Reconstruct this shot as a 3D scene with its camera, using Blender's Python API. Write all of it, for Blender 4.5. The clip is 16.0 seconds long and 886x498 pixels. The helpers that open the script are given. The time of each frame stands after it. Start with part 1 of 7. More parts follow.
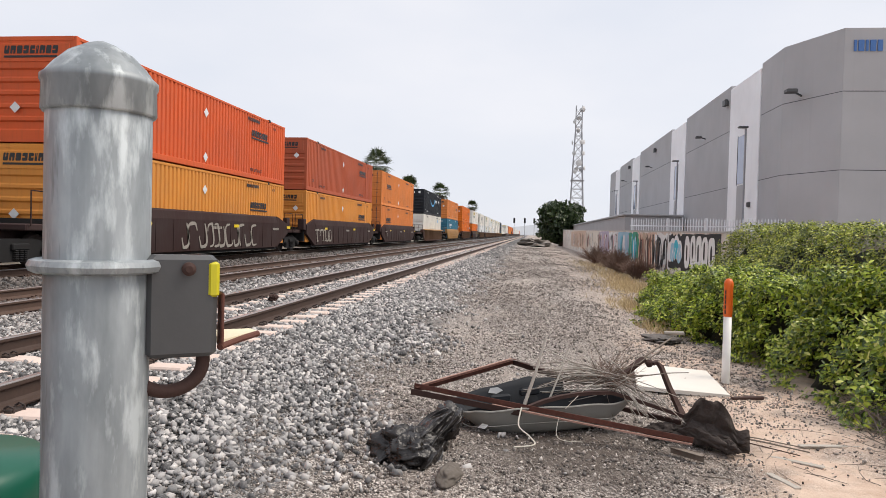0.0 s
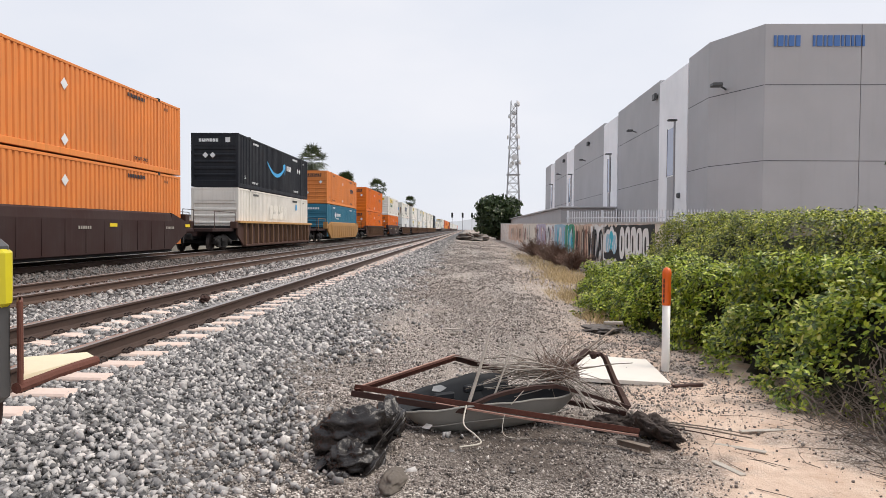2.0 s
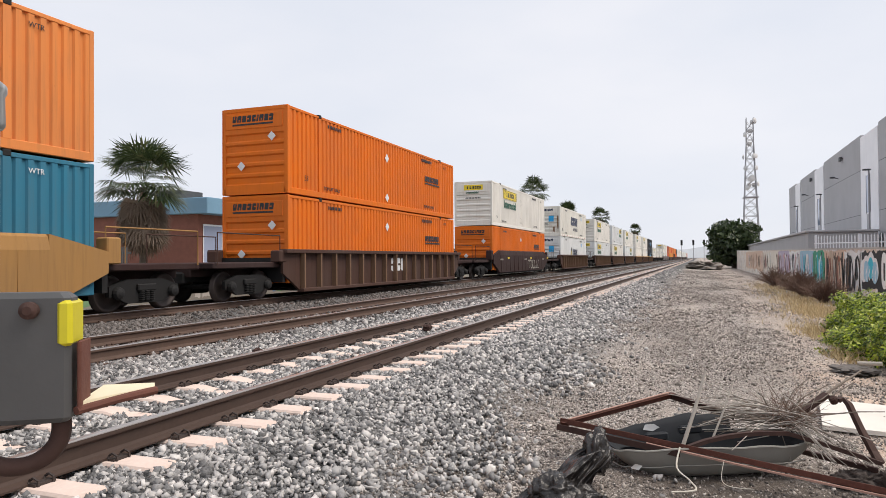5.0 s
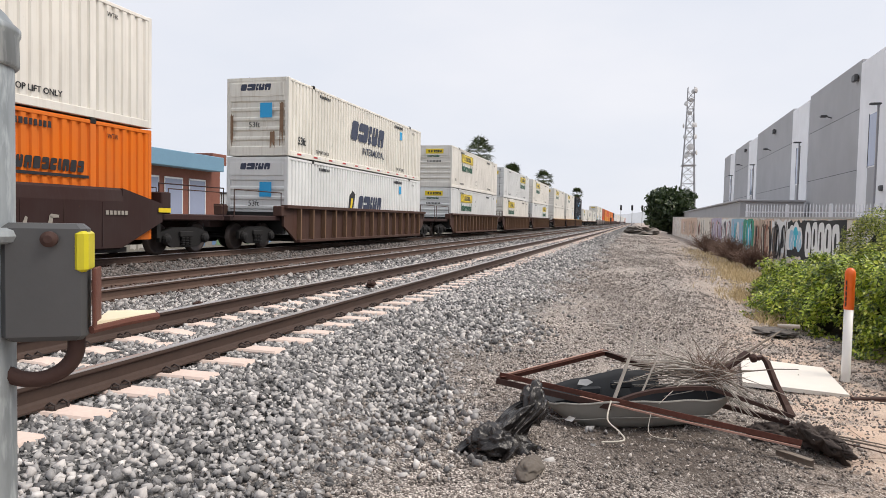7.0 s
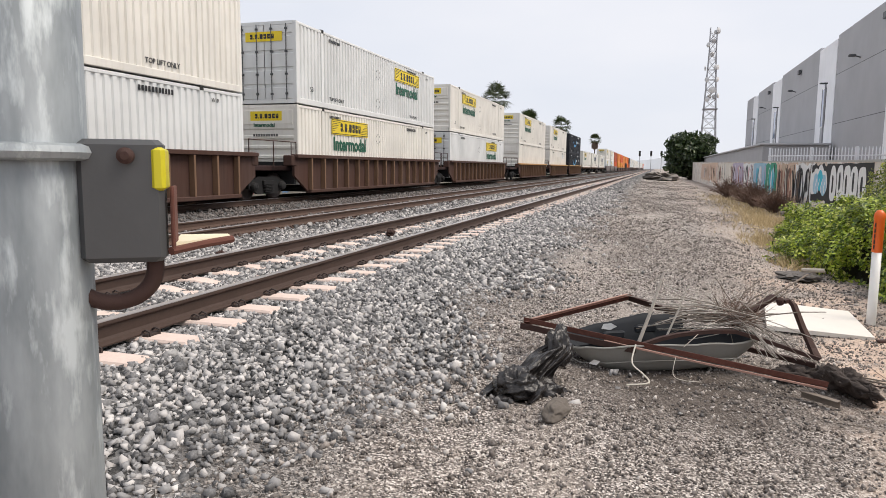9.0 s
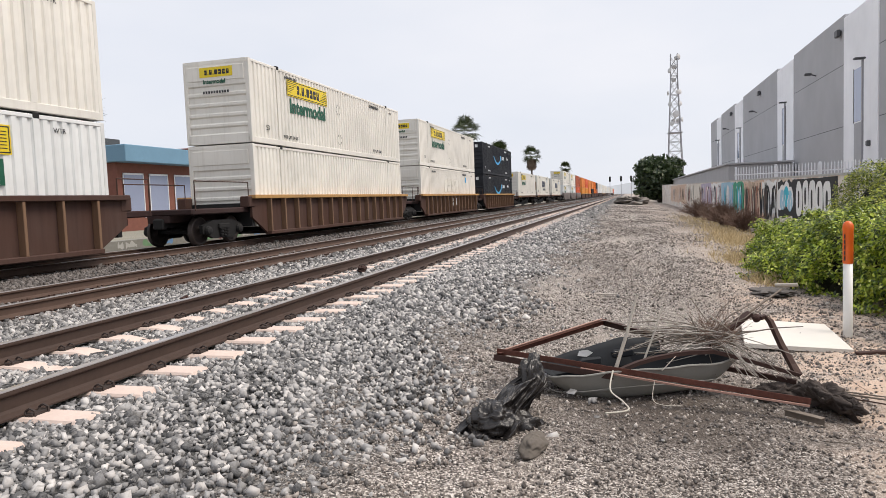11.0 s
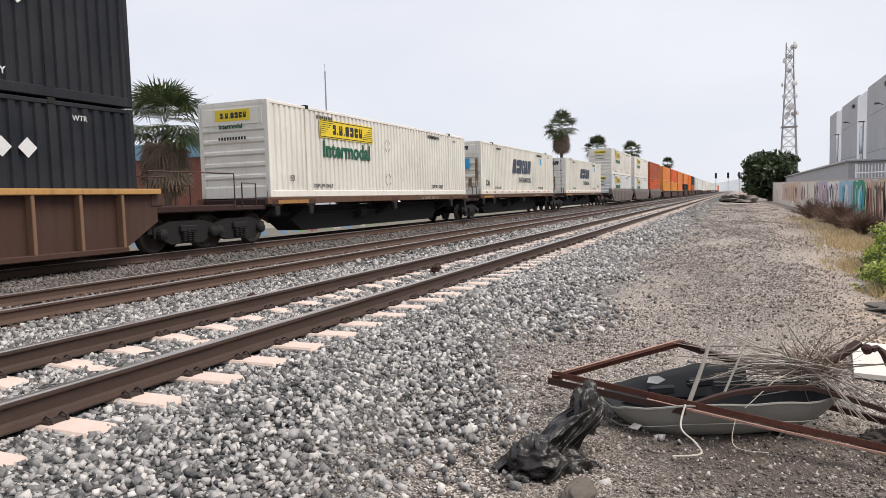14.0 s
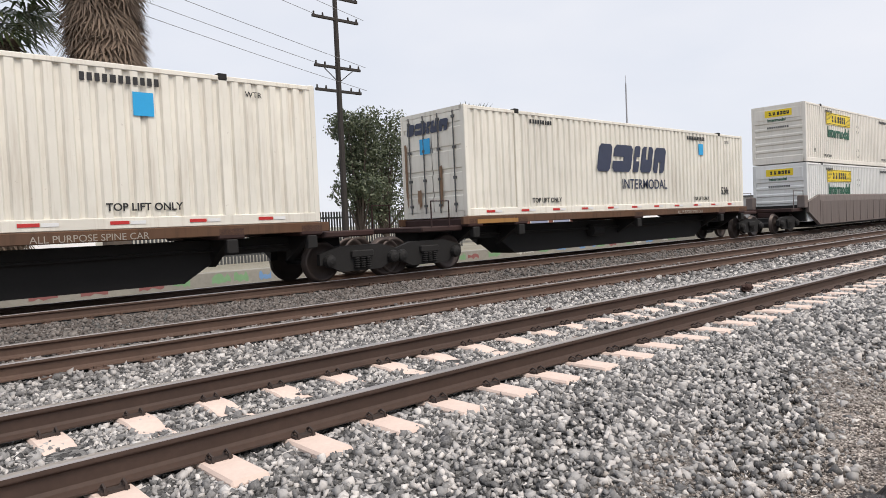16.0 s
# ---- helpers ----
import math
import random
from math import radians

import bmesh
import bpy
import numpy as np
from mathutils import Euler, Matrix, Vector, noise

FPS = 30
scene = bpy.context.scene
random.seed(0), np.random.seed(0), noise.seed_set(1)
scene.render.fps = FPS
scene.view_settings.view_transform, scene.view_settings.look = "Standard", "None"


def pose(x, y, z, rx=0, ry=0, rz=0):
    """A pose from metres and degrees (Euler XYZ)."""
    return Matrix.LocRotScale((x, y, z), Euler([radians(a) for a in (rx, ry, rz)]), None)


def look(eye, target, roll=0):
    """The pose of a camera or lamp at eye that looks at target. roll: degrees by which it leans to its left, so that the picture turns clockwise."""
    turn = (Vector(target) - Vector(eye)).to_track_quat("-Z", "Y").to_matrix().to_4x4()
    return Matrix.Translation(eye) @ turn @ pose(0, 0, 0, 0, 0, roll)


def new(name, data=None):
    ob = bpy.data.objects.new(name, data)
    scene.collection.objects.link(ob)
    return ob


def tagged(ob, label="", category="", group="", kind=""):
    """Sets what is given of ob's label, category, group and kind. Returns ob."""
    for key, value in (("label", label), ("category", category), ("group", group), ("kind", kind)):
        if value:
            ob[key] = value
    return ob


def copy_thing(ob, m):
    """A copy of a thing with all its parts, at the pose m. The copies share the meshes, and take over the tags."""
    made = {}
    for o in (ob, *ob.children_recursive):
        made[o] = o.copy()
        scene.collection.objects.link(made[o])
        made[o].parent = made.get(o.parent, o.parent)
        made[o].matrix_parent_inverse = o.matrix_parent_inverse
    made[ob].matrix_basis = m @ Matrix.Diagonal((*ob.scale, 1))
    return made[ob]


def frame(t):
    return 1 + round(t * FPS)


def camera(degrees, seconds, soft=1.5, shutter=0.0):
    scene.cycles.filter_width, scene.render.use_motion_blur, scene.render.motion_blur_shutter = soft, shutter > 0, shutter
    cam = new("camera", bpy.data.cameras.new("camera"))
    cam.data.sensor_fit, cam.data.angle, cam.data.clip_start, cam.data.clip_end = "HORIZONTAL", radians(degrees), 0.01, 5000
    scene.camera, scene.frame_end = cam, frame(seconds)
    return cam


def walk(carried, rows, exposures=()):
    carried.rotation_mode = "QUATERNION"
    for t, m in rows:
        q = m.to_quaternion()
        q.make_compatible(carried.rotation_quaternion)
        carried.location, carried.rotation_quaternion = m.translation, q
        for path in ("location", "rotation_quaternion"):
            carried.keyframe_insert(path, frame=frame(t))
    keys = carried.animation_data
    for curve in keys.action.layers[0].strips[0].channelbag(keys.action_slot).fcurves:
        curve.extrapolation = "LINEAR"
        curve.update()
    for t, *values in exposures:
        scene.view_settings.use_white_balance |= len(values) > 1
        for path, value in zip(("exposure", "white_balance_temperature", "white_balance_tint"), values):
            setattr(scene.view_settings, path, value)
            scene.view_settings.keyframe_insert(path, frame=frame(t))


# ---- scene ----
cam = camera(65.7, 16.0, 0.6)
PATH = [
    (0, (0.563, 0.847, 1.712), (0.318, 2.831, 1.664), 1.5),
    (0.5, (0.58, 0.925, 1.699), (0.443, 2.92, 1.659), 0.3),
    (1, (0.533, 1.022, 1.697), (0.471, 3.021, 1.655), 0.0),
    (1.5, (0.524, 1.022, 1.696), (0.488, 3.021, 1.645), 0.0),
    (2, (0.537, 1.068, 1.693), (0.47, 3.066, 1.635), 0.4),
    (2.5, (0.602, 1.107, 1.704), (0.46, 3.102, 1.669), 0.1),
    (3, (0.648, 1.12, 1.708), (0.395, 3.104, 1.701), -0.5),
    (3.5, (0.664, 1.102, 1.71), (0.233, 3.055, 1.727), -1.1),
    (3.7, (0.676, 1.077, 1.708), (0.152, 3.007, 1.738), -1.5),
    (5.8, (0.703, 1.076, 1.707), (-0.005, 2.947, 1.729), -0.4),
    (6, (0.707, 1.072, 1.711), (0.043, 2.958, 1.715), 0.1),
    (6.5, (0.722, 1.04, 1.686), (0.139, 2.953, 1.645), 0.8),
    (7, (0.696, 0.998, 1.696), (0.157, 2.922, 1.607), 1.2),
    (7.5, (0.683, 0.995, 1.687), (0.14, 2.914, 1.534), 1.6),
    (8, (0.649, 1.016, 1.671), (0.082, 2.921, 1.455), 2.2),
    (8.5, (0.626, 0.99, 1.655), (0.042, 2.886, 1.401), 1.9),
    (9, (0.635, 1.006, 1.668), (0.055, 2.905, 1.43), 0.5),
    (9.5, (0.67, 1.028, 1.687), (0.109, 2.939, 1.505), -1.0),
    (9.7, (0.686, 1.044, 1.692), (0.135, 2.96, 1.533), -1.4),
    (11.8, (0.662, 1.402, 1.606), (0.155, 3.332, 1.464), -2.0),
    (12, (0.672, 1.468, 1.643), (0.173, 3.399, 1.495), -1.7),
    (12.5, (0.763, 1.614, 1.654), (0.333, 3.562, 1.515), -0.9),
    (13, (0.85, 1.727, 1.675), (0.481, 3.687, 1.536), -0.5),
    (13.5, (0.816, 1.794, 1.656), (0.408, 3.746, 1.509), -1.0),
    (14, (0.838, 1.857, 1.68), (0.06, 3.693, 1.532), -1.5),
    (14.5, (0.859, 1.877, 1.712), (-0.367, 3.452, 1.589), -1.9),
    (15, (0.79, 1.863, 1.724), (-0.703, 3.192, 1.642), -2.4),
    (15.5, (0.784, 1.861, 1.721), (-0.738, 3.158, 1.66), -2.1),
    (16, (0.858, 1.913, 1.714), (-0.618, 3.261, 1.636), -2.5),
]
walk(cam, [(t, look(eye, target, roll)) for t, eye, target, roll in PATH])

# ---------- world, sun, exposure ----------
world = bpy.data.worlds.new("overcast_sky")
scene.world = world
world.use_nodes = True
wn, wl = world.node_tree.nodes, world.node_tree.links
wn.clear()
w_out, w_bg = wn.new("ShaderNodeOutputWorld"), wn.new("ShaderNodeBackground")
w_sky = wn.new("ShaderNodeTexSky")
w_sky.sky_type, w_sky.sun_disc = "NISHITA", False
w_sky.sun_elevation, w_sky.sun_rotation = radians(58), radians(80)
w_gain = wn.new("ShaderNodeMix")
w_gain.data_type, w_gain.blend_type = "RGBA", "MULTIPLY"
w_gain.inputs[0].default_value = 1.0
w_gain.inputs[7].default_value = (0.09, 0.09, 0.09, 1)
w_cloud = wn.new("ShaderNodeTexNoise")
w_cloud.inputs["Scale"].default_value, w_cloud.inputs["Detail"].default_value = 1.6, 5
w_coord, w_map = wn.new("ShaderNodeTexCoord"), wn.new("ShaderNodeMapping")
w_map.inputs["Scale"].default_value = (1, 1, 2.6)
w_ramp = wn.new("ShaderNodeValToRGB")
w_ramp.color_ramp.elements[0].position, w_ramp.color_ramp.elements[0].color = 0.3, (0.67, 0.715, 0.81, 1)
w_ramp.color_ramp.elements[1].position, w_ramp.color_ramp.elements[1].color = 0.72, (0.83, 0.835, 0.885, 1)
w_mix = wn.new("ShaderNodeMix")
w_mix.data_type = "RGBA"
w_mix.inputs[0].default_value = 0.93
wl.new(w_coord.outputs["Generated"], w_map.inputs[0])
wl.new(w_map.outputs[0], w_cloud.inputs["Vector"])
wl.new(w_cloud.outputs["Fac"], w_ramp.inputs[0])
wl.new(w_sky.outputs[0], w_gain.inputs[6])
wl.new(w_gain.outputs[2], w_mix.inputs[6])
wl.new(w_ramp.outputs[0], w_mix.inputs[7])
wl.new(w_mix.outputs[2], w_bg.inputs["Color"])
w_bg.inputs["Strength"].default_value = 1.0
wl.new(w_bg.outputs[0], w_out.inputs["Surface"])

sun = new("sun", bpy.data.lights.new("sun", "SUN"))
sun.data.energy, sun.data.angle, sun.data.color = 2.75, radians(32), (1.0, 0.905, 0.80)
sun.matrix_world = look((42, 7, 64), (0, 0, 0))
scene.view_settings.exposure = 0.15


# ---------- materials ----------
def shader(name):
    m = bpy.data.materials.new(name)
    m.use_nodes = True
    nt = m.node_tree
    return m, nt, nt.nodes["Principled BSDF"]


def node(nt, kind, **values):
    n = nt.nodes.new(kind)
    for key, value in values.items():
        n.inputs[key.replace("_", " ")].default_value = value
    return n


def coords(nt, scale=(1, 1, 1), kind="Object"):
    c, m = nt.nodes.new("ShaderNodeTexCoord"), nt.nodes.new("ShaderNodeMapping")
    m.inputs["Scale"].default_value = scale
    nt.links.new(c.outputs[kind], m.inputs[0])
    return m.outputs[0]


def noisy(nt, vec, scale, detail=4.0, rough=0.55, dist=0.0):
    n = node(nt, "ShaderNodeTexNoise", Scale=scale, Detail=detail, Roughness=rough, Distortion=dist)
    nt.links.new(vec, n.inputs["Vector"])
    return n.outputs["Fac"]


def ramp(nt, fac, stops):
    r = nt.nodes.new("ShaderNodeValToRGB")
    e = r.color_ramp.elements
    while len(e) < len(stops):
        e.new(0.5)
    for el, (p, c) in zip(e, stops):
        el.position, el.color = p, (*c, 1) if len(c) == 3 else c
    nt.links.new(fac, r.inputs[0])
    return r.outputs[0]


def grey(v):
    return (v, v, v)


def blend(nt, fac, a, b, mode="MIX"):
    m = nt.nodes.new("ShaderNodeMix")
    m.data_type, m.blend_type = "RGBA", mode
    for sock, v in ((m.inputs[0], fac), (m.inputs[6], a), (m.inputs[7], b)):
        if isinstance(v, (int, float)):
            sock.default_value = v
        elif isinstance(v, tuple):
            sock.default_value = (*v, 1)
        else:
            nt.links.new(v, sock)
    return m.outputs[2]


def bump(nt, bsdf, height, strength=0.3, distance=0.01):
    b = node(nt, "ShaderNodeBump", Strength=strength, Distance=distance)
    nt.links.new(height, b.inputs["Height"])
    nt.links.new(b.outputs[0], bsdf.inputs["Normal"])


def vary(nt, col, amount=0.15):
    """Object-to-object lightness."""
    o = nt.nodes.new("ShaderNodeObjectInfo")
    r = ramp(nt, o.outputs["Random"], [(0, grey(1 - amount)), (1, grey(1 + amount))])
    return blend(nt, 1.0, col, r, "MULTIPLY")


def paint(name, color, rough=0.45, dirt=0.35, dirt_col=(0.16, 0.12, 0.08), rust=0.25, metal=0.0, spread=0.06):
    """Weathered sheet-metal paint: fading, rain streaks, rust freckles."""
    m, nt, b = shader(name)
    v = coords(nt)
    fade = noisy(nt, v, 0.5, 3)
    base = blend(nt, ramp(nt, fade, [(0.35, grey(0)), (0.7, grey(1))]), color, tuple(min(1, c * 0.82 + 0.02) for c in color))
    streak = noisy(nt, coords(nt, (5, 5, 0.35)), 1.6, 5, 0.65)
    s = ramp(nt, streak, [(0.5, grey(0)), (0.82, grey(dirt))])
    base = blend(nt, s, base, dirt_col)
    freck = noisy(nt, v, 9, 6, 0.7)
    f = ramp(nt, freck, [(0.66, grey(0)), (0.74, grey(rust))])
    base = blend(nt, f, base, (0.13, 0.05, 0.025))
    base = vary(nt, base, spread)
    nt.links.new(base, b.inputs["Base Color"])
    r = ramp(nt, streak, [(0.3, grey(rough)), (0.8, grey(min(1, rough + 0.3)))])
    nt.links.new(r, b.inputs["Roughness"])
    b.inputs["Metallic"].default_value = metal
    b.inputs["Specular IOR Level"].default_value = 0.28
    bump(nt, b, noisy(nt, v, 30, 3), 0.12, 0.004)
    return m


def plain(name, color, rough=0.6, metal=0.0, scale=14.0, amount=0.25, bumps=0.2, dist=0.004):
    m, nt, b = shader(name)
    v = coords(nt)
    n = noisy(nt, v, scale, 6, 0.65)
    n2 = noisy(nt, v, scale * 0.12, 3)
    c = blend(nt, n, tuple(x * (1 - amount) for x in color), tuple(min(1, x * (1 + amount)) for x in color))
    c = blend(nt, ramp(nt, n2, [(0.35, grey(0)), (0.7, grey(0.5))]), c, tuple(x * (1 - amount) for x in color))
    nt.links.new(c, b.inputs["Base Color"])
    b.inputs["Roughness"].default_value, b.inputs["Metallic"].default_value = rough, metal
    bump(nt, b, n, bumps, dist)
    return m


# rusty: rail dust plus train shade put into the stone colour
def stone_mat(name, stops, rough=0.85, rusty=False):
    m, nt, b = shader(name)
    g = nt.nodes.new("ShaderNodeNewGeometry")
    c = ramp(nt, g.outputs["Random Per Island"], stops)
    n = noisy(nt, coords(nt), 60, 4)
    c = blend(nt, ramp(nt, n, [(0.4, grey(0)), (0.72, grey(0.3))]), c, (0.45, 0.44, 0.43))
    if rusty:
        # rail dust and the train's painted-in shade, round the two older tracks
        sep = nt.nodes.new("ShaderNodeSeparateXYZ")
        nt.links.new(coords(nt), sep.inputs[0])
        c = blend(nt, blend(nt, 1.0, ramp_range(nt, sep.outputs[0], -6.4, -9.5), grey(0.74), "MULTIPLY"), c, (0.085, 0.066, 0.056))
    nt.links.new(c, b.inputs["Base Color"])
    b.inputs["Roughness"].default_value = rough
    bump(nt, b, n, 0.4, 0.004)
    return m


def leaf_mat(name, stops, rough=0.42):
    m, nt, b = shader(name)
    g = nt.nodes.new("ShaderNodeNewGeometry")
    c = ramp(nt, g.outputs["Random Per Island"], stops)
    # noise patches go darker, shade between leaves put into the colour
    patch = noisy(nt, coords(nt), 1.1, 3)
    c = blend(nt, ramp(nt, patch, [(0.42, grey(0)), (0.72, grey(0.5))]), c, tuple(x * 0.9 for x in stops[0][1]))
    nt.links.new(c, b.inputs["Base Color"])
    b.inputs["Roughness"].default_value = rough
    b.inputs["Specular IOR Level"].default_value = 0.5
    t = nt.nodes.new("ShaderNodeBsdfTranslucent")
    nt.links.new(c, t.inputs["Color"])
    mix = nt.nodes.new("ShaderNodeMixShader")
    mix.inputs[0].default_value = 0.22
    out = nt.nodes["Material Output"]
    nt.links.new(b.outputs[0], mix.inputs[1])
    nt.links.new(t.outputs[0], mix.inputs[2])
    nt.links.new(mix.outputs[0], out.inputs["Surface"])
    return m


def ground_mat():
    """Ballast bed, gravel track and sandy patches, by where they lie."""
    m, nt, b = shader("gravel_ground")
    v = coords(nt)
    sep = nt.nodes.new("ShaderNodeSeparateXYZ")
    nt.links.new(v, sep.inputs[0])
    small = nt.nodes.new("ShaderNodeTexVoronoi")
    small.inputs["Scale"].default_value = 34
    nt.links.new(v, small.inputs["Vector"])
    fine = nt.nodes.new("ShaderNodeTexVoronoi")
    fine.inputs["Scale"].default_value = 90
    nt.links.new(v, fine.inputs["Vector"])
    hue = nt.nodes.new("ShaderNodeSeparateColor")
    nt.links.new(fine.outputs["Color"], hue.inputs[0])
    hue2 = nt.nodes.new("ShaderNodeSeparateColor")
    nt.links.new(small.outputs["Color"], hue2.inputs[0])
    track = ramp(nt, hue.outputs[0], [(0, (0.012, 0.01, 0.009)), (0.3, (0.10, 0.084, 0.073)), (0.65, (0.32, 0.275, 0.245)), (1, (0.78, 0.72, 0.66))])
    # bed kept dark: shade between the loose stones is in this colour
    ballast = ramp(nt, hue2.outputs[0], [(0, (0.015, 0.015, 0.016)), (0.5, (0.07, 0.068, 0.066)), (1, (0.24, 0.235, 0.23))])
    dust = noisy(nt, coords(nt, (1, 0.35, 1)), 0.9, 6, 0.65)
    track = blend(nt, ramp(nt, dust, [(0.48, grey(0)), (0.68, grey(0.6))]), track, (0.50, 0.43, 0.37))
    damp = noisy(nt, coords(nt, (0.6, 0.16, 1)), 0.55, 4)
    track = blend(nt, ramp(nt, damp, [(0.46, grey(0)), (0.66, grey(0.5))]), track, (0.085, 0.068, 0.058))
    warp = nt.nodes.new("ShaderNodeMath")
    warp.operation = "MULTIPLY_ADD"
    nt.links.new(noisy(nt, v, 0.9, 5), warp.inputs[0])
    warp.inputs[1].default_value = 1.6
    nt.links.new(sep.outputs[0], warp.inputs[2])
    col = blend(nt, ramp_range(nt, warp.outputs[0], -0.9, 0.2), ballast, track)
    sand = blend(nt, ramp(nt, noisy(nt, v, 3.0, 6, 0.7), [(0.35, grey(0)), (0.65, grey(1))]), (0.56, 0.40, 0.30), (0.72, 0.57, 0.46))
    sandy = ramp_range(nt, warp.outputs[0], 2.5, 3.3)
    spots = ramp(nt, noisy(nt, v, 0.8, 5, 0.6), [(0.38, grey(0.1)), (0.54, grey(0.95))])
    sandy = blend(nt, 1.0, sandy, spots, "MULTIPLY")
    near = ramp_range(nt, sep.outputs[1], 15.0, 10.5)
    near = ramp(nt, near, [(0, grey(0.22)), (1, grey(1))])
    sandy = blend(nt, 1.0, sandy, near, "MULTIPLY")
    col = blend(nt, sandy, col, sand)
    # ground darker brown in a ragged round patch about the rubbish heap
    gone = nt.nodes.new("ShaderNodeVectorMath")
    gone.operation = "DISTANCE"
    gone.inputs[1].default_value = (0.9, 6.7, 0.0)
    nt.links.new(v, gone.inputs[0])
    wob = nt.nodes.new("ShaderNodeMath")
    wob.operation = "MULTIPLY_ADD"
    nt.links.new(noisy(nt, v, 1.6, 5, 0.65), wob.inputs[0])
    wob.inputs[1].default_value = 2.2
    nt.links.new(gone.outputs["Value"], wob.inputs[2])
    heap_dark = nt.nodes.new("ShaderNodeMapRange")
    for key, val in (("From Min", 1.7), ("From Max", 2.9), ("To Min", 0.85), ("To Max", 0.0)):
        heap_dark.inputs[key].default_value = val
    nt.links.new(wob.outputs[0], heap_dark.inputs["Value"])
    col = blend(nt, heap_dark.outputs[0], col, (0.075, 0.058, 0.047))
    # dry land past the third track
    far = ramp_range(nt, sep.outputs[0], -17.5, -15.0)
    land = blend(nt, noisy(nt, v, 0.3, 5), (0.20, 0.185, 0.145), (0.36, 0.34, 0.28))
    col = blend(nt, far, land, col)
    nt.links.new(col, b.inputs["Base Color"])
    b.inputs["Roughness"].default_value = 0.9
    h = nt.nodes.new("ShaderNodeMath")
    h.operation = "ADD"
    nt.links.new(small.outputs["Distance"], h.inputs[0])
    nt.links.new(fine.outputs["Distance"], h.inputs[1])
    bump(nt, b, h.outputs[0], 0.7, 0.012)
    return m


def ramp_range(nt, value, lo, hi):
    r = nt.nodes.new("ShaderNodeMapRange")
    r.inputs["From Min"].default_value, r.inputs["From Max"].default_value = lo, hi
    nt.links.new(value, r.inputs["Value"])
    return r.outputs[0]


def wall_paint(name, color, seam=0.0):
    """Tilt-up concrete under matt paint: broad blotches and faint run marks."""
    m, nt, b = shader(name)
    v = coords(nt)
    n = noisy(nt, v, 0.35, 4)
    c = blend(nt, ramp(nt, n, [(0.3, grey(0)), (0.7, grey(1))]), tuple(x * 0.93 for x in color), tuple(min(1, x * 1.05) for x in color))
    s = noisy(nt, coords(nt, (2.5, 2.5, 0.12)), 1.2, 5, 0.6)
    c = blend(nt, ramp(nt, s, [(0.55, grey(0)), (0.8, grey(0.2))]), c, tuple(x * 0.7 for x in color))
    nt.links.new(c, b.inputs["Base Color"])
    b.inputs["Roughness"].default_value = 0.8
    bump(nt, b, noisy(nt, v, 25, 4), 0.15, 0.005)
    return m


def galvanised():
    m, nt, b = shader("galvanised_steel")
    v = coords(nt)
    c = ramp(nt, noisy(nt, coords(nt, (30, 30, 9)), 1.4, 4, 0.6), [(0.3, (0.205, 0.228, 0.24)), (0.7, (0.36, 0.39, 0.405))])
    runs = noisy(nt, coords(nt, (55, 55, 1.2)), 1.0, 3, 0.5)
    c = blend(nt, ramp(nt, runs, [(0.45, grey(0)), (0.75, grey(0.55))]), c, (0.165, 0.188, 0.198))
    sc = noisy(nt, coords(nt, (16, 16, 4)), 3.0, 5, 0.6)
    c = blend(nt, ramp(nt, sc, [(0.52, grey(0)), (0.66, grey(0.75))]), c, (0.57, 0.615, 0.63))
    dk = noisy(nt, coords(nt, (22, 22, 4)), 2.2, 4, 0.6)
    c = blend(nt, ramp(nt, dk, [(0.63, grey(0)), (0.69, grey(0.7))]), c, (0.16, 0.17, 0.18))
    nt.links.new(c, b.inputs["Base Color"])
    b.inputs["Metallic"].default_value, b.inputs["Roughness"].default_value = 0.35, 0.55
    bump(nt, b, sc, 0.15, 0.002)
    return m


def wall_graffiti():
    """Block wall under layers of sprayed colour."""
    m, nt, b = shader("sprayed_block_wall")
    v = coords(nt)
    a = noisy(nt, coords(nt, (1, 0.55, 0.8)), 1.3, 3, 0.5, 1.2)
    c = ramp(nt, a, [(0.30, (0.72, 0.69, 0.64)), (0.42, (0.70, 0.58, 0.48)), (0.5, (0.8, 0.78, 0.75)), (0.6, (0.55, 0.47, 0.42)), (0.7, (0.74, 0.68, 0.63))])
    nt.links.new(c, b.inputs["Base Color"])
    b.inputs["Roughness"].default_value = 0.8
    bump(nt, b, noisy(nt, v, 18, 4), 0.2, 0.006)
    return m


GROUND = ground_mat()
BALLAST = stone_mat("ballast_stone", [(0, (0.03, 0.03, 0.032)), (0.28, (0.15, 0.147, 0.148)), (0.6, (0.35, 0.34, 0.335)), (0.9, (0.54, 0.51, 0.49)), (1, (0.7, 0.67, 0.645))], 0.85, True)
PEBBLE = stone_mat("track_gravel", [(0, (0.045, 0.036, 0.031)), (0.35, (0.12, 0.098, 0.084)), (0.72, (0.26, 0.22, 0.19)), (0.93, (0.44, 0.39, 0.35)), (1, (0.68, 0.62, 0.57))])
CONCRETE = plain("sleeper_concrete", (0.70, 0.56, 0.49), 0.85, 0, 24, 0.18, 0.3)
RUSTRAIL = plain("rail_rust", (0.07, 0.043, 0.033), 0.7, 0.15, 20, 0.3, 0.25)
RAILTOP = plain("rail_running_face", (0.5, 0.46, 0.44), 0.3, 0.8, 30, 0.2, 0.1)
OLDRAIL = plain("old_rail_rust", (0.105, 0.064, 0.047), 0.75, 0.1, 20, 0.3, 0.25)
OLDTIE = plain("old_timber_sleeper", (0.13, 0.10, 0.08), 0.9, 0, 18, 0.35, 0.5)
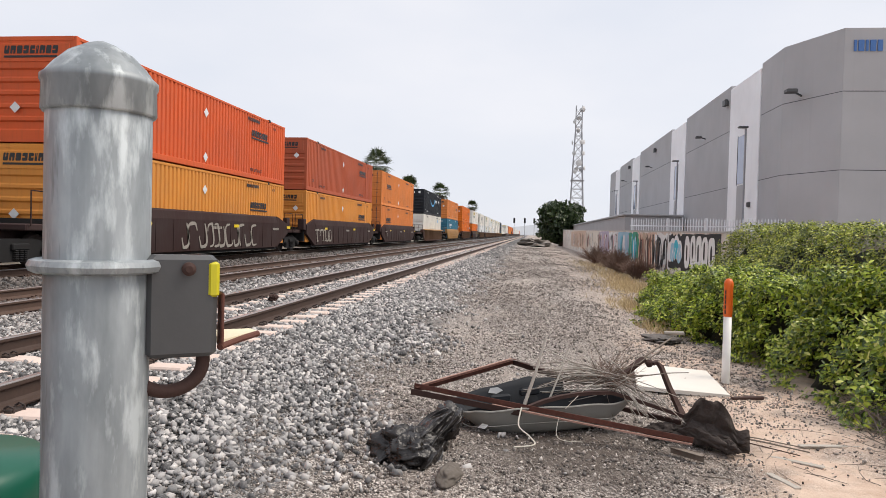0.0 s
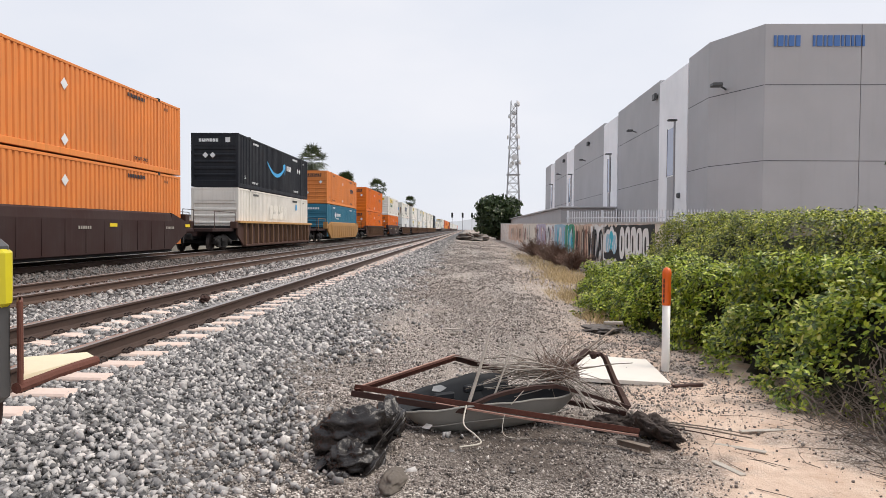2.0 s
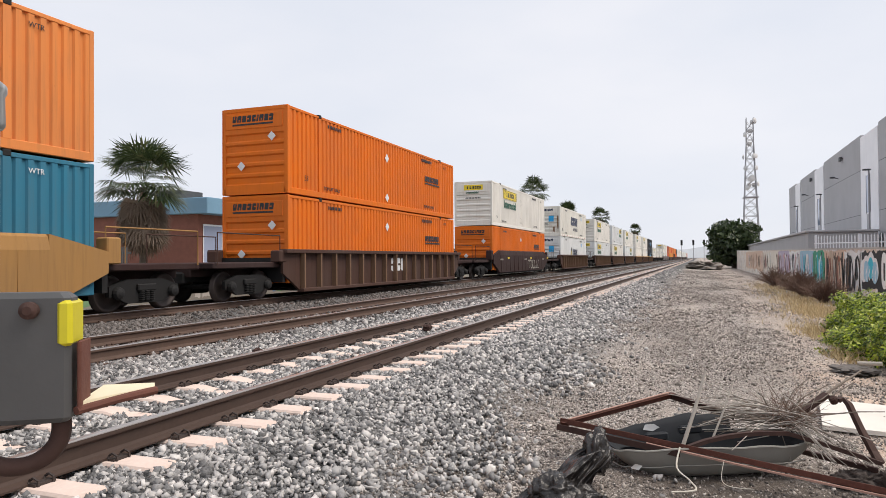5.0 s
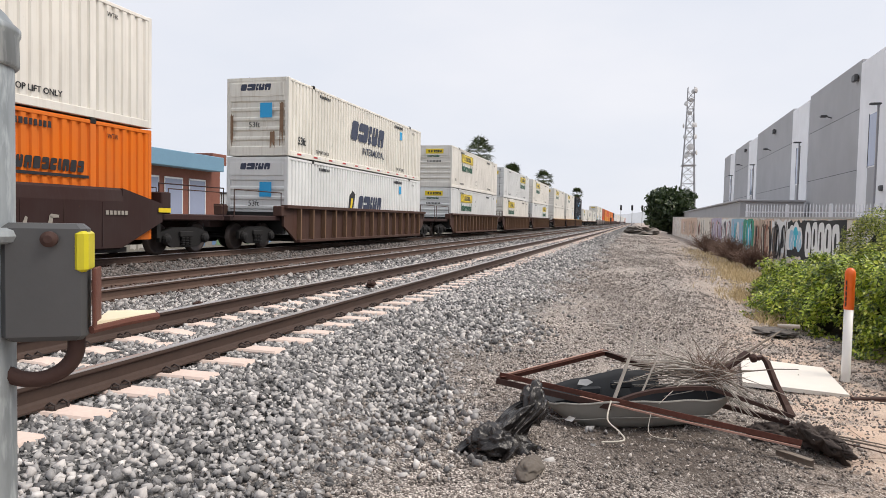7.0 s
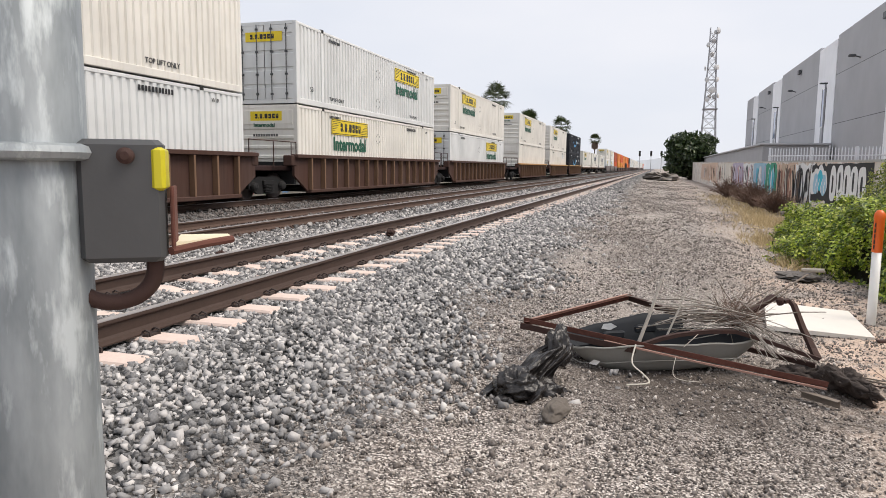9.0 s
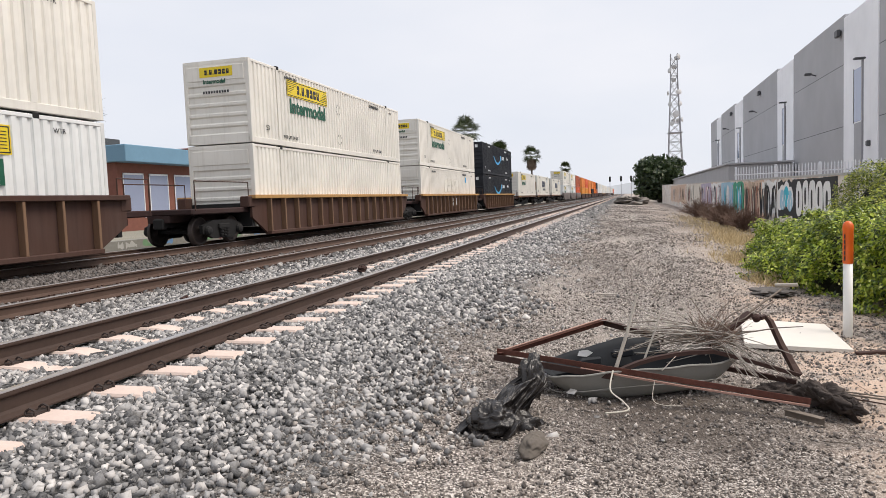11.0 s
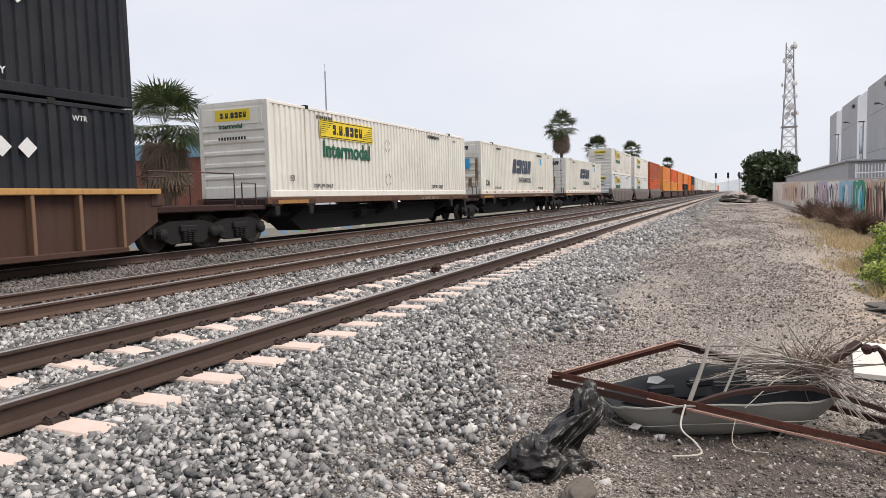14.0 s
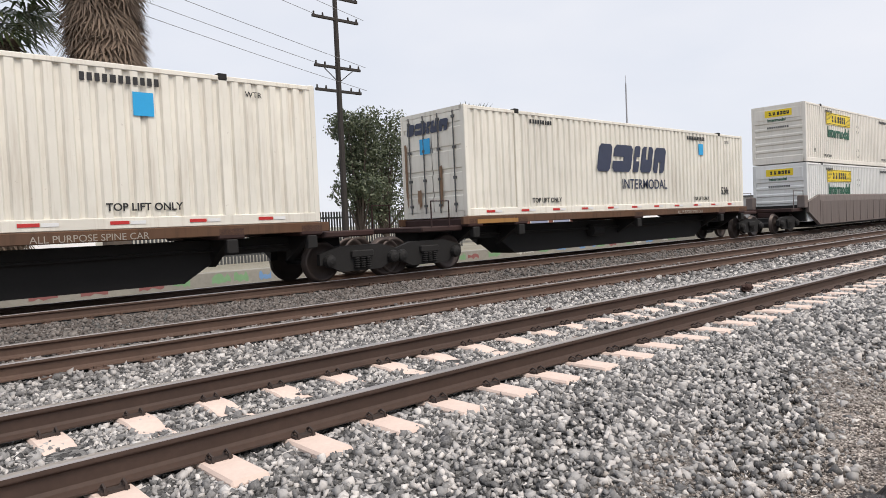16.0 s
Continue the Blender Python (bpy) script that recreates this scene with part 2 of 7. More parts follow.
CLIP = plain("clip_steel", (0.06, 0.045, 0.04), 0.7, 0.3, 40, 0.3, 0.2)
ORANGE = paint("bright_orange_paint", (0.74, 0.165, 0.006), 0.55, 0.15)
FADED = paint("faded_orange_paint", (0.74, 0.245, 0.06), 0.55, 0.3)
AMBER = paint("amber_orange_paint", (0.72, 0.29, 0.05), 0.5, 0.2)
REDDISH = paint("red_orange_paint", (0.68, 0.115, 0.03), 0.5, 0.25)
BRICKRED = paint("brick_red_paint", (0.47, 0.105, 0.045), 0.55, 0.3)
WHITE = paint("container_white_paint", (0.83, 0.80, 0.735), 0.5, 0.26, (0.4, 0.34, 0.27), 0.15)
CREAM = paint("container_cream_paint", (0.81, 0.785, 0.71), 0.5, 0.42, (0.33, 0.25, 0.17), 0.35)
PALE = paint("container_pale_paint", (0.78, 0.79, 0.78), 0.5, 0.18, (0.4, 0.36, 0.32), 0.15)
BLACK = paint("container_black_paint", (0.011, 0.0135, 0.02), 0.6, 0.1, (0.05, 0.05, 0.05), 0.1)
BLUE = paint("container_blue_paint", (0.03, 0.175, 0.27), 0.5, 0.2)
GREENC = paint("container_pale_green_paint", (0.52, 0.6, 0.5), 0.5, 0.2)
CARBROWN = paint("car_brown_paint", (0.072, 0.034, 0.024), 0.65, 0.45, (0.05, 0.035, 0.03), 0.5)
CARDARK = paint("car_dark_brown_paint", (0.034, 0.0135, 0.012), 0.7, 0.5, (0.065, 0.045, 0.038), 0.5)
CARTAN = paint("car_tan_paint", (0.36, 0.19, 0.06), 0.6, 0.4, (0.1, 0.07, 0.05), 0.4)
CARGREY = paint("car_grey_paint", (0.18, 0.15, 0.14), 0.6, 0.4, (0.08, 0.06, 0.05), 0.4)
CARRUSTY = paint("car_rusty_edge", (0.12, 0.062, 0.035), 0.75, 0.6, (0.03, 0.024, 0.02), 0.8)
CHORD = paint("car_yellow_chord", (0.50, 0.28, 0.10), 0.6, 0.5, (0.09, 0.06, 0.04), 0.5)
# tan ribs paler than the sill: light on them put into the paint
RIBLIT = paint("car_rib_lit_tan", (0.21, 0.12, 0.07), 0.6, 0.4, (0.08, 0.06, 0.05), 0.5)
UNDER = plain("truck_black_steel", (0.014, 0.013, 0.013), 0.75, 0.2, 20, 0.3, 0.3)
WHEELRIM = plain("wheel_steel", (0.07, 0.055, 0.05), 0.5, 0.6, 20, 0.3, 0.1)
INK = plain("black_lettering", (0.02, 0.02, 0.022), 0.5, 0, 30, 0.2, 0.0)
NAVY = plain("navy_lettering", (0.035, 0.045, 0.085), 0.5, 0, 30, 0.2, 0.0)
YELLOW = plain("yellow_panel", (0.80, 0.60, 0.02), 0.45, 0, 20, 0.08, 0.05)
GREENINK = plain("green_lettering", (0.01, 0.10, 0.055), 0.5, 0, 30, 0.2, 0.0)
CYAN = plain("sky_blue_marking", (0.02, 0.36, 0.72), 0.45, 0, 30, 0.1, 0.0)
WHITEINK = plain("white_lettering", (0.75, 0.76, 0.77), 0.5, 0, 30, 0.12, 0.0)
REDINK = plain("red_reflector", (0.5, 0.03, 0.03), 0.4, 0, 30, 0.2, 0.0)
SIGNBLUE = plain("sign_blue_metal", (0.07, 0.17, 0.42), 0.45, 0.2, 30, 0.1, 0.05)
GRIME = plain("brown_grime", (0.27, 0.17, 0.105), 0.85, 0, 9, 0.6, 0.1)
TAG = plain("pale_spray", (0.34, 0.31, 0.27), 0.7, 0, 8, 0.3, 0.05)
BGREY = wall_paint("grey_wall_paint", (0.425, 0.422, 0.434))
BWHITE = wall_paint("white_wall_paint", (0.9, 0.9, 0.92))
SEAM = plain("dark_joint_sealant", (0.06, 0.06, 0.065), 0.8)
GLASS = plain("window_glass", (0.30, 0.34, 0.47), 0.08, 0.0, 4, 0.05, 0.0)
GALV = galvanised()
PLATE = plain("dark_grey_plate", (0.095, 0.097, 0.1), 0.5, 0.4, 24, 0.15, 0.1)
RUST = plain("rusty_iron", (0.125, 0.046, 0.032), 0.85, 0.1, 26, 0.6, 0.7)
RUSTDARK = plain("dark_rusty_iron", (0.06, 0.03, 0.024), 0.8, 0.15, 30, 0.35, 0.5)
WORN = plain("pale_worn_rust", (0.42, 0.25, 0.2), 0.8, 0, 24, 0.35, 0.3)
POSTWHITE = plain("white_plastic", (0.80, 0.79, 0.76), 0.4, 0, 8, 0.06, 0.05)
POSTORANGE = plain("orange_plastic", (0.80, 0.14, 0.015), 0.4, 0, 12, 0.1, 0.05)
BOARD = plain("weathered_white_board", (0.72, 0.68, 0.62), 0.75, 0, 3, 0.12, 0.15)
TUBOUT = plain("grey_plastic_tub", (0.29, 0.28, 0.255), 0.5, 0, 9, 0.2, 0.1)
TUBIN = plain("dark_plastic_liner", (0.01, 0.013, 0.018), 0.75, 0, 9, 0.3, 0.1)
BAG = plain("black_plastic_sheet", (0.02, 0.0165, 0.0155), 0.27, 0, 30, 0.5, 0.5, 0.012)
DUSTCLOTH = plain("dirty_dark_cloth", (0.065, 0.05, 0.043), 0.85, 0, 26, 0.35, 0.7, 0.02)
TWIG = plain("dry_twig", (0.20, 0.165, 0.135), 0.85, 0, 40, 0.35, 0.3)
TWIGPALE = plain("bleached_stick", (0.46, 0.42, 0.37), 0.8, 0, 40, 0.25, 0.3)
CORD = plain("pale_cord", (0.6, 0.56, 0.48), 0.7, 0, 40, 0.2, 0.2)
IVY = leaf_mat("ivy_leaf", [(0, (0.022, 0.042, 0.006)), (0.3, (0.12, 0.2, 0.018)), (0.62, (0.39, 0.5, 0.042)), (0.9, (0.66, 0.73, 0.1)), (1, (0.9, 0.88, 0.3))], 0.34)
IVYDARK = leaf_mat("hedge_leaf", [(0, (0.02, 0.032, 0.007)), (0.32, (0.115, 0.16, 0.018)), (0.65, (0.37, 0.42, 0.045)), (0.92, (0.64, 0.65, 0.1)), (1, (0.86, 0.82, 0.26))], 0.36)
# near-black core colour: shade of the leaf gaps painted in
IVYCORE = plain("hedge_gap_shade", (0.014, 0.015, 0.007), 0.95, 0, 12, 0.5, 0.6, 0.05)
TREELEAF = leaf_mat("tree_leaf", [(0, (0.018, 0.034, 0.012)), (0.6, (0.04, 0.066, 0.02)), (1, (0.075, 0.105, 0.032))])
GUMLEAF = leaf_mat("gum_leaf", [(0, (0.045, 0.06, 0.035)), (0.6, (0.11, 0.135, 0.075)), (1, (0.2, 0.22, 0.14))])
PALMLEAF = leaf_mat("palm_leaf", [(0, (0.03, 0.05, 0.018)), (0.6, (0.06, 0.085, 0.03)), (1, (0.13, 0.14, 0.06))])
DEADFROND = plain("dead_palm_frond", (0.21, 0.155, 0.115), 0.9, 0, 20, 0.4, 0.5, 0.02)
BARK = plain("tree_bark", (0.10, 0.08, 0.065), 0.9, 0, 16, 0.35, 0.6, 0.02)
DRYGRASS = leaf_mat("dry_grass", [(0, (0.42, 0.32, 0.17)), (0.6, (0.62, 0.49, 0.28)), (1, (0.78, 0.64, 0.40))], 0.8)
SHRUB = plain("dry_brown_shrub", (0.19, 0.12, 0.09), 0.9, 0, 30, 0.4, 0.3)
POLE = plain("creosoted_pole", (0.035, 0.03, 0.028), 0.85, 0, 20, 0.3, 0.3)
WIRE = plain("power_wire", (0.2, 0.2, 0.21), 0.6)
TOWERMET = plain("tower_steel", (0.36, 0.36, 0.38), 0.55, 0.4, 10, 0.15, 0.05)
DISH = plain("antenna_white", (0.62, 0.62, 0.62), 0.5)
GRAFF = wall_graffiti()
BRICK = plain("red_brick", (0.22, 0.085, 0.06), 0.85, 0, 20, 0.3, 0.3)
FASCIA = plain("blue_roof_fascia", (0.16, 0.30, 0.42), 0.5, 0, 4, 0.12, 0.05)
FENCEWHITE = plain("white_fence_paint", (0.74, 0.75, 0.78), 0.5, 0, 14, 0.06, 0.05)
GREENBIN = plain("green_plastic", (0.0, 0.085, 0.05), 0.4, 0, 10, 0.2, 0.1)
# distance haze is painted as this flat pale blue-grey
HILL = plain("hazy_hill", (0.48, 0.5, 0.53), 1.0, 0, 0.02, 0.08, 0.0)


# ---------- mesh building ----------
class Build:
    """Gathers vertices and faces of one mesh."""

    def __init__(self):
        self.v, self.f = [], []

    def add(self, verts, faces, m=None):
        k = len(self.v)
        self.v += [tuple(m @ Vector(p)) if m else tuple(p) for p in verts]
        self.f += [tuple(i + k for i in q) for q in faces]
        return self

    def box(self, x0, x1, y0, y1, z0, z1, m=None, c=0.0):
        """A box with chamfered upright and level edges when c is given."""
        if c <= 0:
            p = [(x, y, z) for z in (z0, z1) for y in (y0, y1) for x in (x0, x1)]
            return self.add(p, [(0, 2, 3, 1), (4, 5, 7, 6), (0, 1, 5, 4), (2, 6, 7, 3), (0, 4, 6, 2), (1, 3, 7, 5)], m)
        def ring(i, z):
            return [(x0 + i + c, y0 + i, z), (x1 - i - c, y0 + i, z), (x1 - i, y0 + i + c, z), (x1 - i, y1 - i - c, z),
                    (x1 - i - c, y1 - i, z), (x0 + i + c, y1 - i, z), (x0 + i, y1 - i - c, z), (x0 + i, y0 + i + c, z)]
        p = ring(c, z0) + ring(0, z0 + c) + ring(0, z1 - c) + ring(c, z1)
        f = [tuple(range(7, -1, -1)), tuple(range(24, 32))]
        for r in range(3):
            f += [(8 * r + i, 8 * r + (i + 1) % 8, 8 * r + 8 + (i + 1) % 8, 8 * r + 8 + i) for i in range(8)]
        return self.add(p, f, m)

    def tube(self, a, b, r0, r1=None, n=8, caps=True):
        a, b = Vector(a), Vector(b)
        r1 = r0 if r1 is None else r1
        q = (b - a).to_track_quat("Z", "Y").to_matrix()
        p = []
        for c, r in ((a, r0), (b, r1)):
            p += [c + q @ Vector((r * math.cos(2 * math.pi * i / n), r * math.sin(2 * math.pi * i / n), 0)) for i in range(n)]
        f = [(i, (i + 1) % n, n + (i + 1) % n, n + i) for i in range(n)]
        if caps:
            f += [tuple(range(n - 1, -1, -1)), tuple(range(n, 2 * n))]
        return self.add(p, f)

    def path(self, pts, r, n=6, taper=1.0):
        """One tube swept through the points."""
        pts = [Vector(p) for p in pts]
        last = len(pts) - 1
        side, p = None, []
        for i, c in enumerate(pts):
            d = (pts[min(i + 1, last)] - pts[max(i - 1, 0)]).normalized()
            if side is None:
                side = d.orthogonal().normalized()
            side = (side - d * side.dot(d)).normalized()
            up = d.cross(side)
            k = r * (1 + (taper - 1) * i / last)
            p += [c + (side * math.cos(2 * math.pi * j / n) + up * math.sin(2 * math.pi * j / n)) * k for j in range(n)]
        f = [(i * n + j, i * n + (j + 1) % n, (i + 1) * n + (j + 1) % n, (i + 1) * n + j) for i in range(last) for j in range(n)]
        f += [tuple(range(n - 1, -1, -1)), tuple(range(last * n, last * n + n))]
        return self.add(p, f)

    def lathe(self, profile, n=20, m=None):
        p = [(r * math.cos(2 * math.pi * i / n), r * math.sin(2 * math.pi * i / n), z) for r, z in profile for i in range(n)]
        f = [(k * n + i, k * n + (i + 1) % n, (k + 1) * n + (i + 1) % n, (k + 1) * n + i) for k in range(len(profile) - 1) for i in range(n)]
        f += [tuple(range(n - 1, -1, -1)), tuple(range((len(profile) - 1) * n, len(profile) * n))]
        return self.add(p, f, m)

    def extrude(self, profile, y0, y1):
        """A closed profile in x, z drawn along y."""
        n = len(profile)
        p = [(x, y0, z) for x, z in profile] + [(x, y1, z) for x, z in profile]
        f = [(i, (i + 1) % n, n + (i + 1) % n, n + i) for i in range(n)]
        f += [tuple(range(n - 1, -1, -1)), tuple(range(n, 2 * n))]
        return self.add(p, f)

    def mesh(self, name, smooth=False):
        me = bpy.data.meshes.new(name)
        me.from_pydata(self.v, [], self.f)
        if smooth:
            me.shade_smooth()
        return me


def ob_of(name, data, material):
    me = data.mesh(name) if isinstance(data, Build) else data
    if material and not me.materials:
        me.materials.append(material)
    return new(name, me)


def part(name, data, material, parent, label=""):
    """One mesh object under a thing or a part."""
    ob = ob_of(name, data, material)
    ob.parent = parent
    return tagged(ob, label)


def thing(name, m, label, category, group=""):
    ob = new(name)
    ob.empty_display_size = 0.3
    ob.matrix_basis = m
    return tagged(ob, label, category, group)


def structure(name, data, material, label=""):
    return tagged(ob_of(name, data, material), label, kind="structure")


def soup(name, verts, faces):
    """A mesh from arrays of triangles (n, 3)."""
    me = bpy.data.meshes.new(name)
    n = len(faces)
    me.vertices.add(len(verts))
    me.vertices.foreach_set("co", np.ascontiguousarray(verts, dtype=np.float32).ravel())
    me.loops.add(n * 3)
    me.loops.foreach_set("vertex_index", np.ascontiguousarray(faces, dtype=np.int32).ravel())
    me.polygons.add(n)
    me.polygons.foreach_set("loop_start", np.arange(0, n * 3, 3, dtype=np.int32))
    me.update(calc_edges=True)
    return me


def turns(n, rng):
    """n random rotation matrices."""
    q = rng.normal(size=(n, 4))
    q /= np.linalg.norm(q, axis=1)[:, None]
    w, x, y, z = q.T
    return np.stack([np.stack([1 - 2 * (y * y + z * z), 2 * (x * y - z * w), 2 * (x * z + y * w)], 1),
                     np.stack([2 * (x * y + z * w), 1 - 2 * (x * x + z * z), 2 * (y * z - x * w)], 1),
                     np.stack([2 * (x * z - y * w), 2 * (y * z + x * w), 1 - 2 * (x * x + y * y)], 1)], 1)


def scatter_mesh(name, base_v, base_f, places, sizes, rng, rot=None, jitter=0.0, stretch=None, chip=0.0):
    """Many small copies of one shape, each turned and sized, in one mesh."""
    n, k = len(places), len(base_v)
    v = np.repeat(base_v[None], n, 0)
    if jitter:
        v = v * (1 + rng.uniform(-jitter, jitter, (n, k, 1)))
    if chip:
        v = v + rng.normal(scale=chip, size=v.shape)
    if stretch is not None:
        v = v * stretch[:, None, :]
    rot = turns(n, rng) if rot is None else rot
    v = np.einsum("nij,nkj->nki", rot, v) * sizes[:, None, None] + places[:, None, :]
    f = base_f[None] + (np.arange(n) * k)[:, None, None]
    return soup(name, v.reshape(-1, 3), f.reshape(-1, 3))


_g = (1 + 5 ** 0.5) / 2
ICO_V = np.array([(-1, _g, 0), (1, _g, 0), (-1, -_g, 0), (1, -_g, 0), (0, -1, _g), (0, 1, _g), (0, -1, -_g), (0, 1, -_g), (_g, 0, -1), (_g, 0, 1), (-_g, 0, -1), (-_g, 0, 1)], float) / 1.9
ICO_F = np.array([(0, 11, 5), (0, 5, 1), (0, 1, 7), (0, 7, 10), (0, 10, 11), (1, 5, 9), (5, 11, 4), (11, 10, 2), (10, 7, 6), (7, 1, 8), (3, 9, 4), (3, 4, 2), (3, 2, 6), (3, 6, 8), (3, 8, 9), (4, 9, 5), (2, 4, 11), (6, 2, 10), (8, 6, 7), (9, 8, 1)])
CUBE_V = np.array([(-1, -1, -1), (1, -1, -1), (1, 1, -1), (-1, 1, -1), (-1, -1, 1), (1, -1, 1), (1, 1, 1), (-1, 1, 1)], float) * 0.72
CUBE_F = np.array([(0, 2, 1), (0, 3, 2), (4, 5, 6), (4, 6, 7), (0, 1, 5), (0, 5, 4), (1, 2, 6), (1, 6, 5), (2, 3, 7), (2, 7, 6), (3, 0, 4), (3, 4, 7)])
LEAF_V = np.array([(0.6, 0, -0.07), (0, 0, 0), (0.3, 0.27, 0.06), (0.75, 0.3, 0.05), (1.25, 0, -0.16), (0.75, -0.3, 0.05), (0.3, -0.27, 0.06)])
LEAF_F = np.array([(0, 2, 1), (0, 3, 2), (0, 4, 3), (0, 5, 4), (0, 6, 5), (0, 1, 6)])
BLADE_V = np.array([(0, 0.05, 0), (0, -0.05, 0), (0.5, 0.035, 0.12), (0.5, -0.035, 0.12), (1, 0, 0.0)])
BLADE_F = np.array([(0, 1, 2), (1, 3, 2), (2, 3, 4)])


def facing(normals, rng, spread=0.7):
    """Turns that lay a leaf flat against the given normals, loosely."""
    n = normals + rng.normal(scale=spread, size=normals.shape)
    n /= np.linalg.norm(n, axis=1)[:, None]
    t = rng.normal(size=n.shape)
    t -= (t * n).sum(1)[:, None] * n
    t /= np.linalg.norm(t, axis=1)[:, None]
    return np.stack([t, np.cross(n, t), n], 2)


# ---------- ground ----------
PROFILE_X = [-400, -60, -17.5, -15.4, -14.6, -11.7, -11.0, -10.2, -9.9, -7.0, -6.6, -5.7, -5.5, -2.62, -2.2, -1.6, -1.0, -0.4, 0.4, 3.0, 6, 60, 400]
PROFILE_Z = [0, 0.05, 0.0, 0.16, 0.29, 0.29, 0.24, 0.19, 0.2, 0.2, 0.21, 0.25, 0.275, 0.275, 0.245, 0.17, 0.095, 0.05, 0.025, -0.11, -0.12, -0.1, -0.1]


def gz(x, y):
    """Height of the ground."""
    return np.interp(x, PROFILE_X, PROFILE_Z)


def ground_sheet():
    xs = np.concatenate([[-2500, -900, -300, -120, -60, -35, -25], np.arange(-19, -12, 0.5), np.arange(-12, -6, 0.2), np.arange(-6, 4.6, 0.08), np.arange(4.6, 8, 0.3), [10, 14, 20, 35, 60, 120, 300, 900, 2500]])
    ys = np.concatenate([[-1500, -300, -60, -20, -8, -3, -1], np.arange(0, 16, 0.08), np.arange(16, 40, 0.4), np.arange(40, 130, 3), [140, 180, 250, 400, 700, 1200, 2500, 4000]])
    X, Y = np.meshgrid(xs, ys, indexing="ij")
    rng = np.random.default_rng(3)
    Z = gz(X, Y)
    near = (X > -12) & (X < 8) & (Y > 0) & (Y < 40)
    low = 0.02 * np.sin(1.7 * X + 0.6 * Y) * np.sin(0.9 * Y + 1.3 * X) + 0.012 * np.sin(4.1 * X + 2.3 * Y)
    Z = Z + near * (low * (X > -2.2) + rng.normal(scale=0.006, size=Z.shape))
    nx, ny = X.shape
    v = np.stack([X, Y, Z], -1).reshape(-1, 3)
    i = np.arange(nx * ny).reshape(nx, ny)
    a, b, c, d = i[:-1, :-1].ravel(), i[1:, :-1].ravel(), i[1:, 1:].ravel(), i[:-1, 1:].ravel()
    f = np.concatenate([np.stack([a, b, c], 1), np.stack([a, c, d], 1)])
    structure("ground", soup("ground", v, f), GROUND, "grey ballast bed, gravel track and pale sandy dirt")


ground_sheet()

TRACKS = ((-4.05, 0.50), (-8.40, 0.42), (-13.10, 0.50))
TIE0, TIESTEP = 3.665, 0.605


def on_tie(x, y):
    k = np.abs((y - TIE0 + TIESTEP / 2) % TIESTEP - TIESTEP / 2)
    return (np.abs(x + 4.05) < 1.24) & (k < 0.115) & ((np.abs(x + 4.05) > 0.62) | (np.sin(9.0 * y) * np.sin(13.0 * x + 3.0 * y) < 0.15))


OCTA_V = np.array([(1, 0, 0), (-1, 0, 0), (0, 1, 0), (0, -1, 0), (0, 0, 1), (0, 0, -1)], float) * 1.05
OCTA_F = np.array([(0, 2, 4), (2, 1, 4), (1, 3, 4), (3, 0, 4), (2, 0, 5), (1, 2, 5), (3, 1, 5), (0, 3, 5)])


def ballast():
    rng = np.random.default_rng(11)
    spots, sizes = [], []
    for x0, x1, y0, y1, per, s0, s1 in ((-6.2, 1.6, 1.4, 9.5, 930, 0.0105, 0.027), (-12, -6.2, 2.5, 15, 330, 0.016, 0.034), (-6.2, 0.6, 9.5, 20, 360, 0.017, 0.036),
                                        (-12, -6.2, 15, 40, 60, 0.025, 0.05), (-6.2, -0.3, 20, 44, 110, 0.022, 0.045), (-12, -0.3, 40, 95, 9, 0.03, 0.06)):
        n = int((x1 - x0) * (y1 - y0) * per)
        x, y = rng.uniform(x0, x1, n), rng.uniform(y0, y1, n)
        stray = (rng.uniform(size=n) < 0.004)
        fade = np.clip((-0.9 - x + 0.35 * np.sin(1.3 * y) + rng.normal(scale=0.3, size=n)) / 0.5, 0, 1)
        keep = ((rng.uniform(size=n) < fade) | stray) & ~on_tie(x, y)
        for cx, _ in TRACKS:
            for s in (-1, 1):
                keep &= np.abs(x - cx - s * 0.7525) > 0.085
        x, y = x[keep], y[keep]
        s = rng.uniform(s0, s1, len(x)) * rng.choice([0.7, 1, 1, 1.15], len(x))
        inside = np.abs(x + 4.05) < 1.35
        z = gz(x, y) + s * rng.uniform(-0.05, 0.6, len(x)) * np.where(inside, 0.3, 1.0)
        spots.append(np.stack([x, y, z], 1))
        sizes.append(s)
    p, s = np.concatenate(spots), np.concatenate(sizes)
    st = rng.uniform(0.42, 1.45, (len(p), 3))
    me = scatter_mesh("ballast", CUBE_V, CUBE_F, p, s, rng, stretch=st, chip=0.26)
    tagged(ob_of("ballast_stones", me, BALLAST), "loose crushed grey ballast stones beside and between the rails", "gravel", kind="stuff")


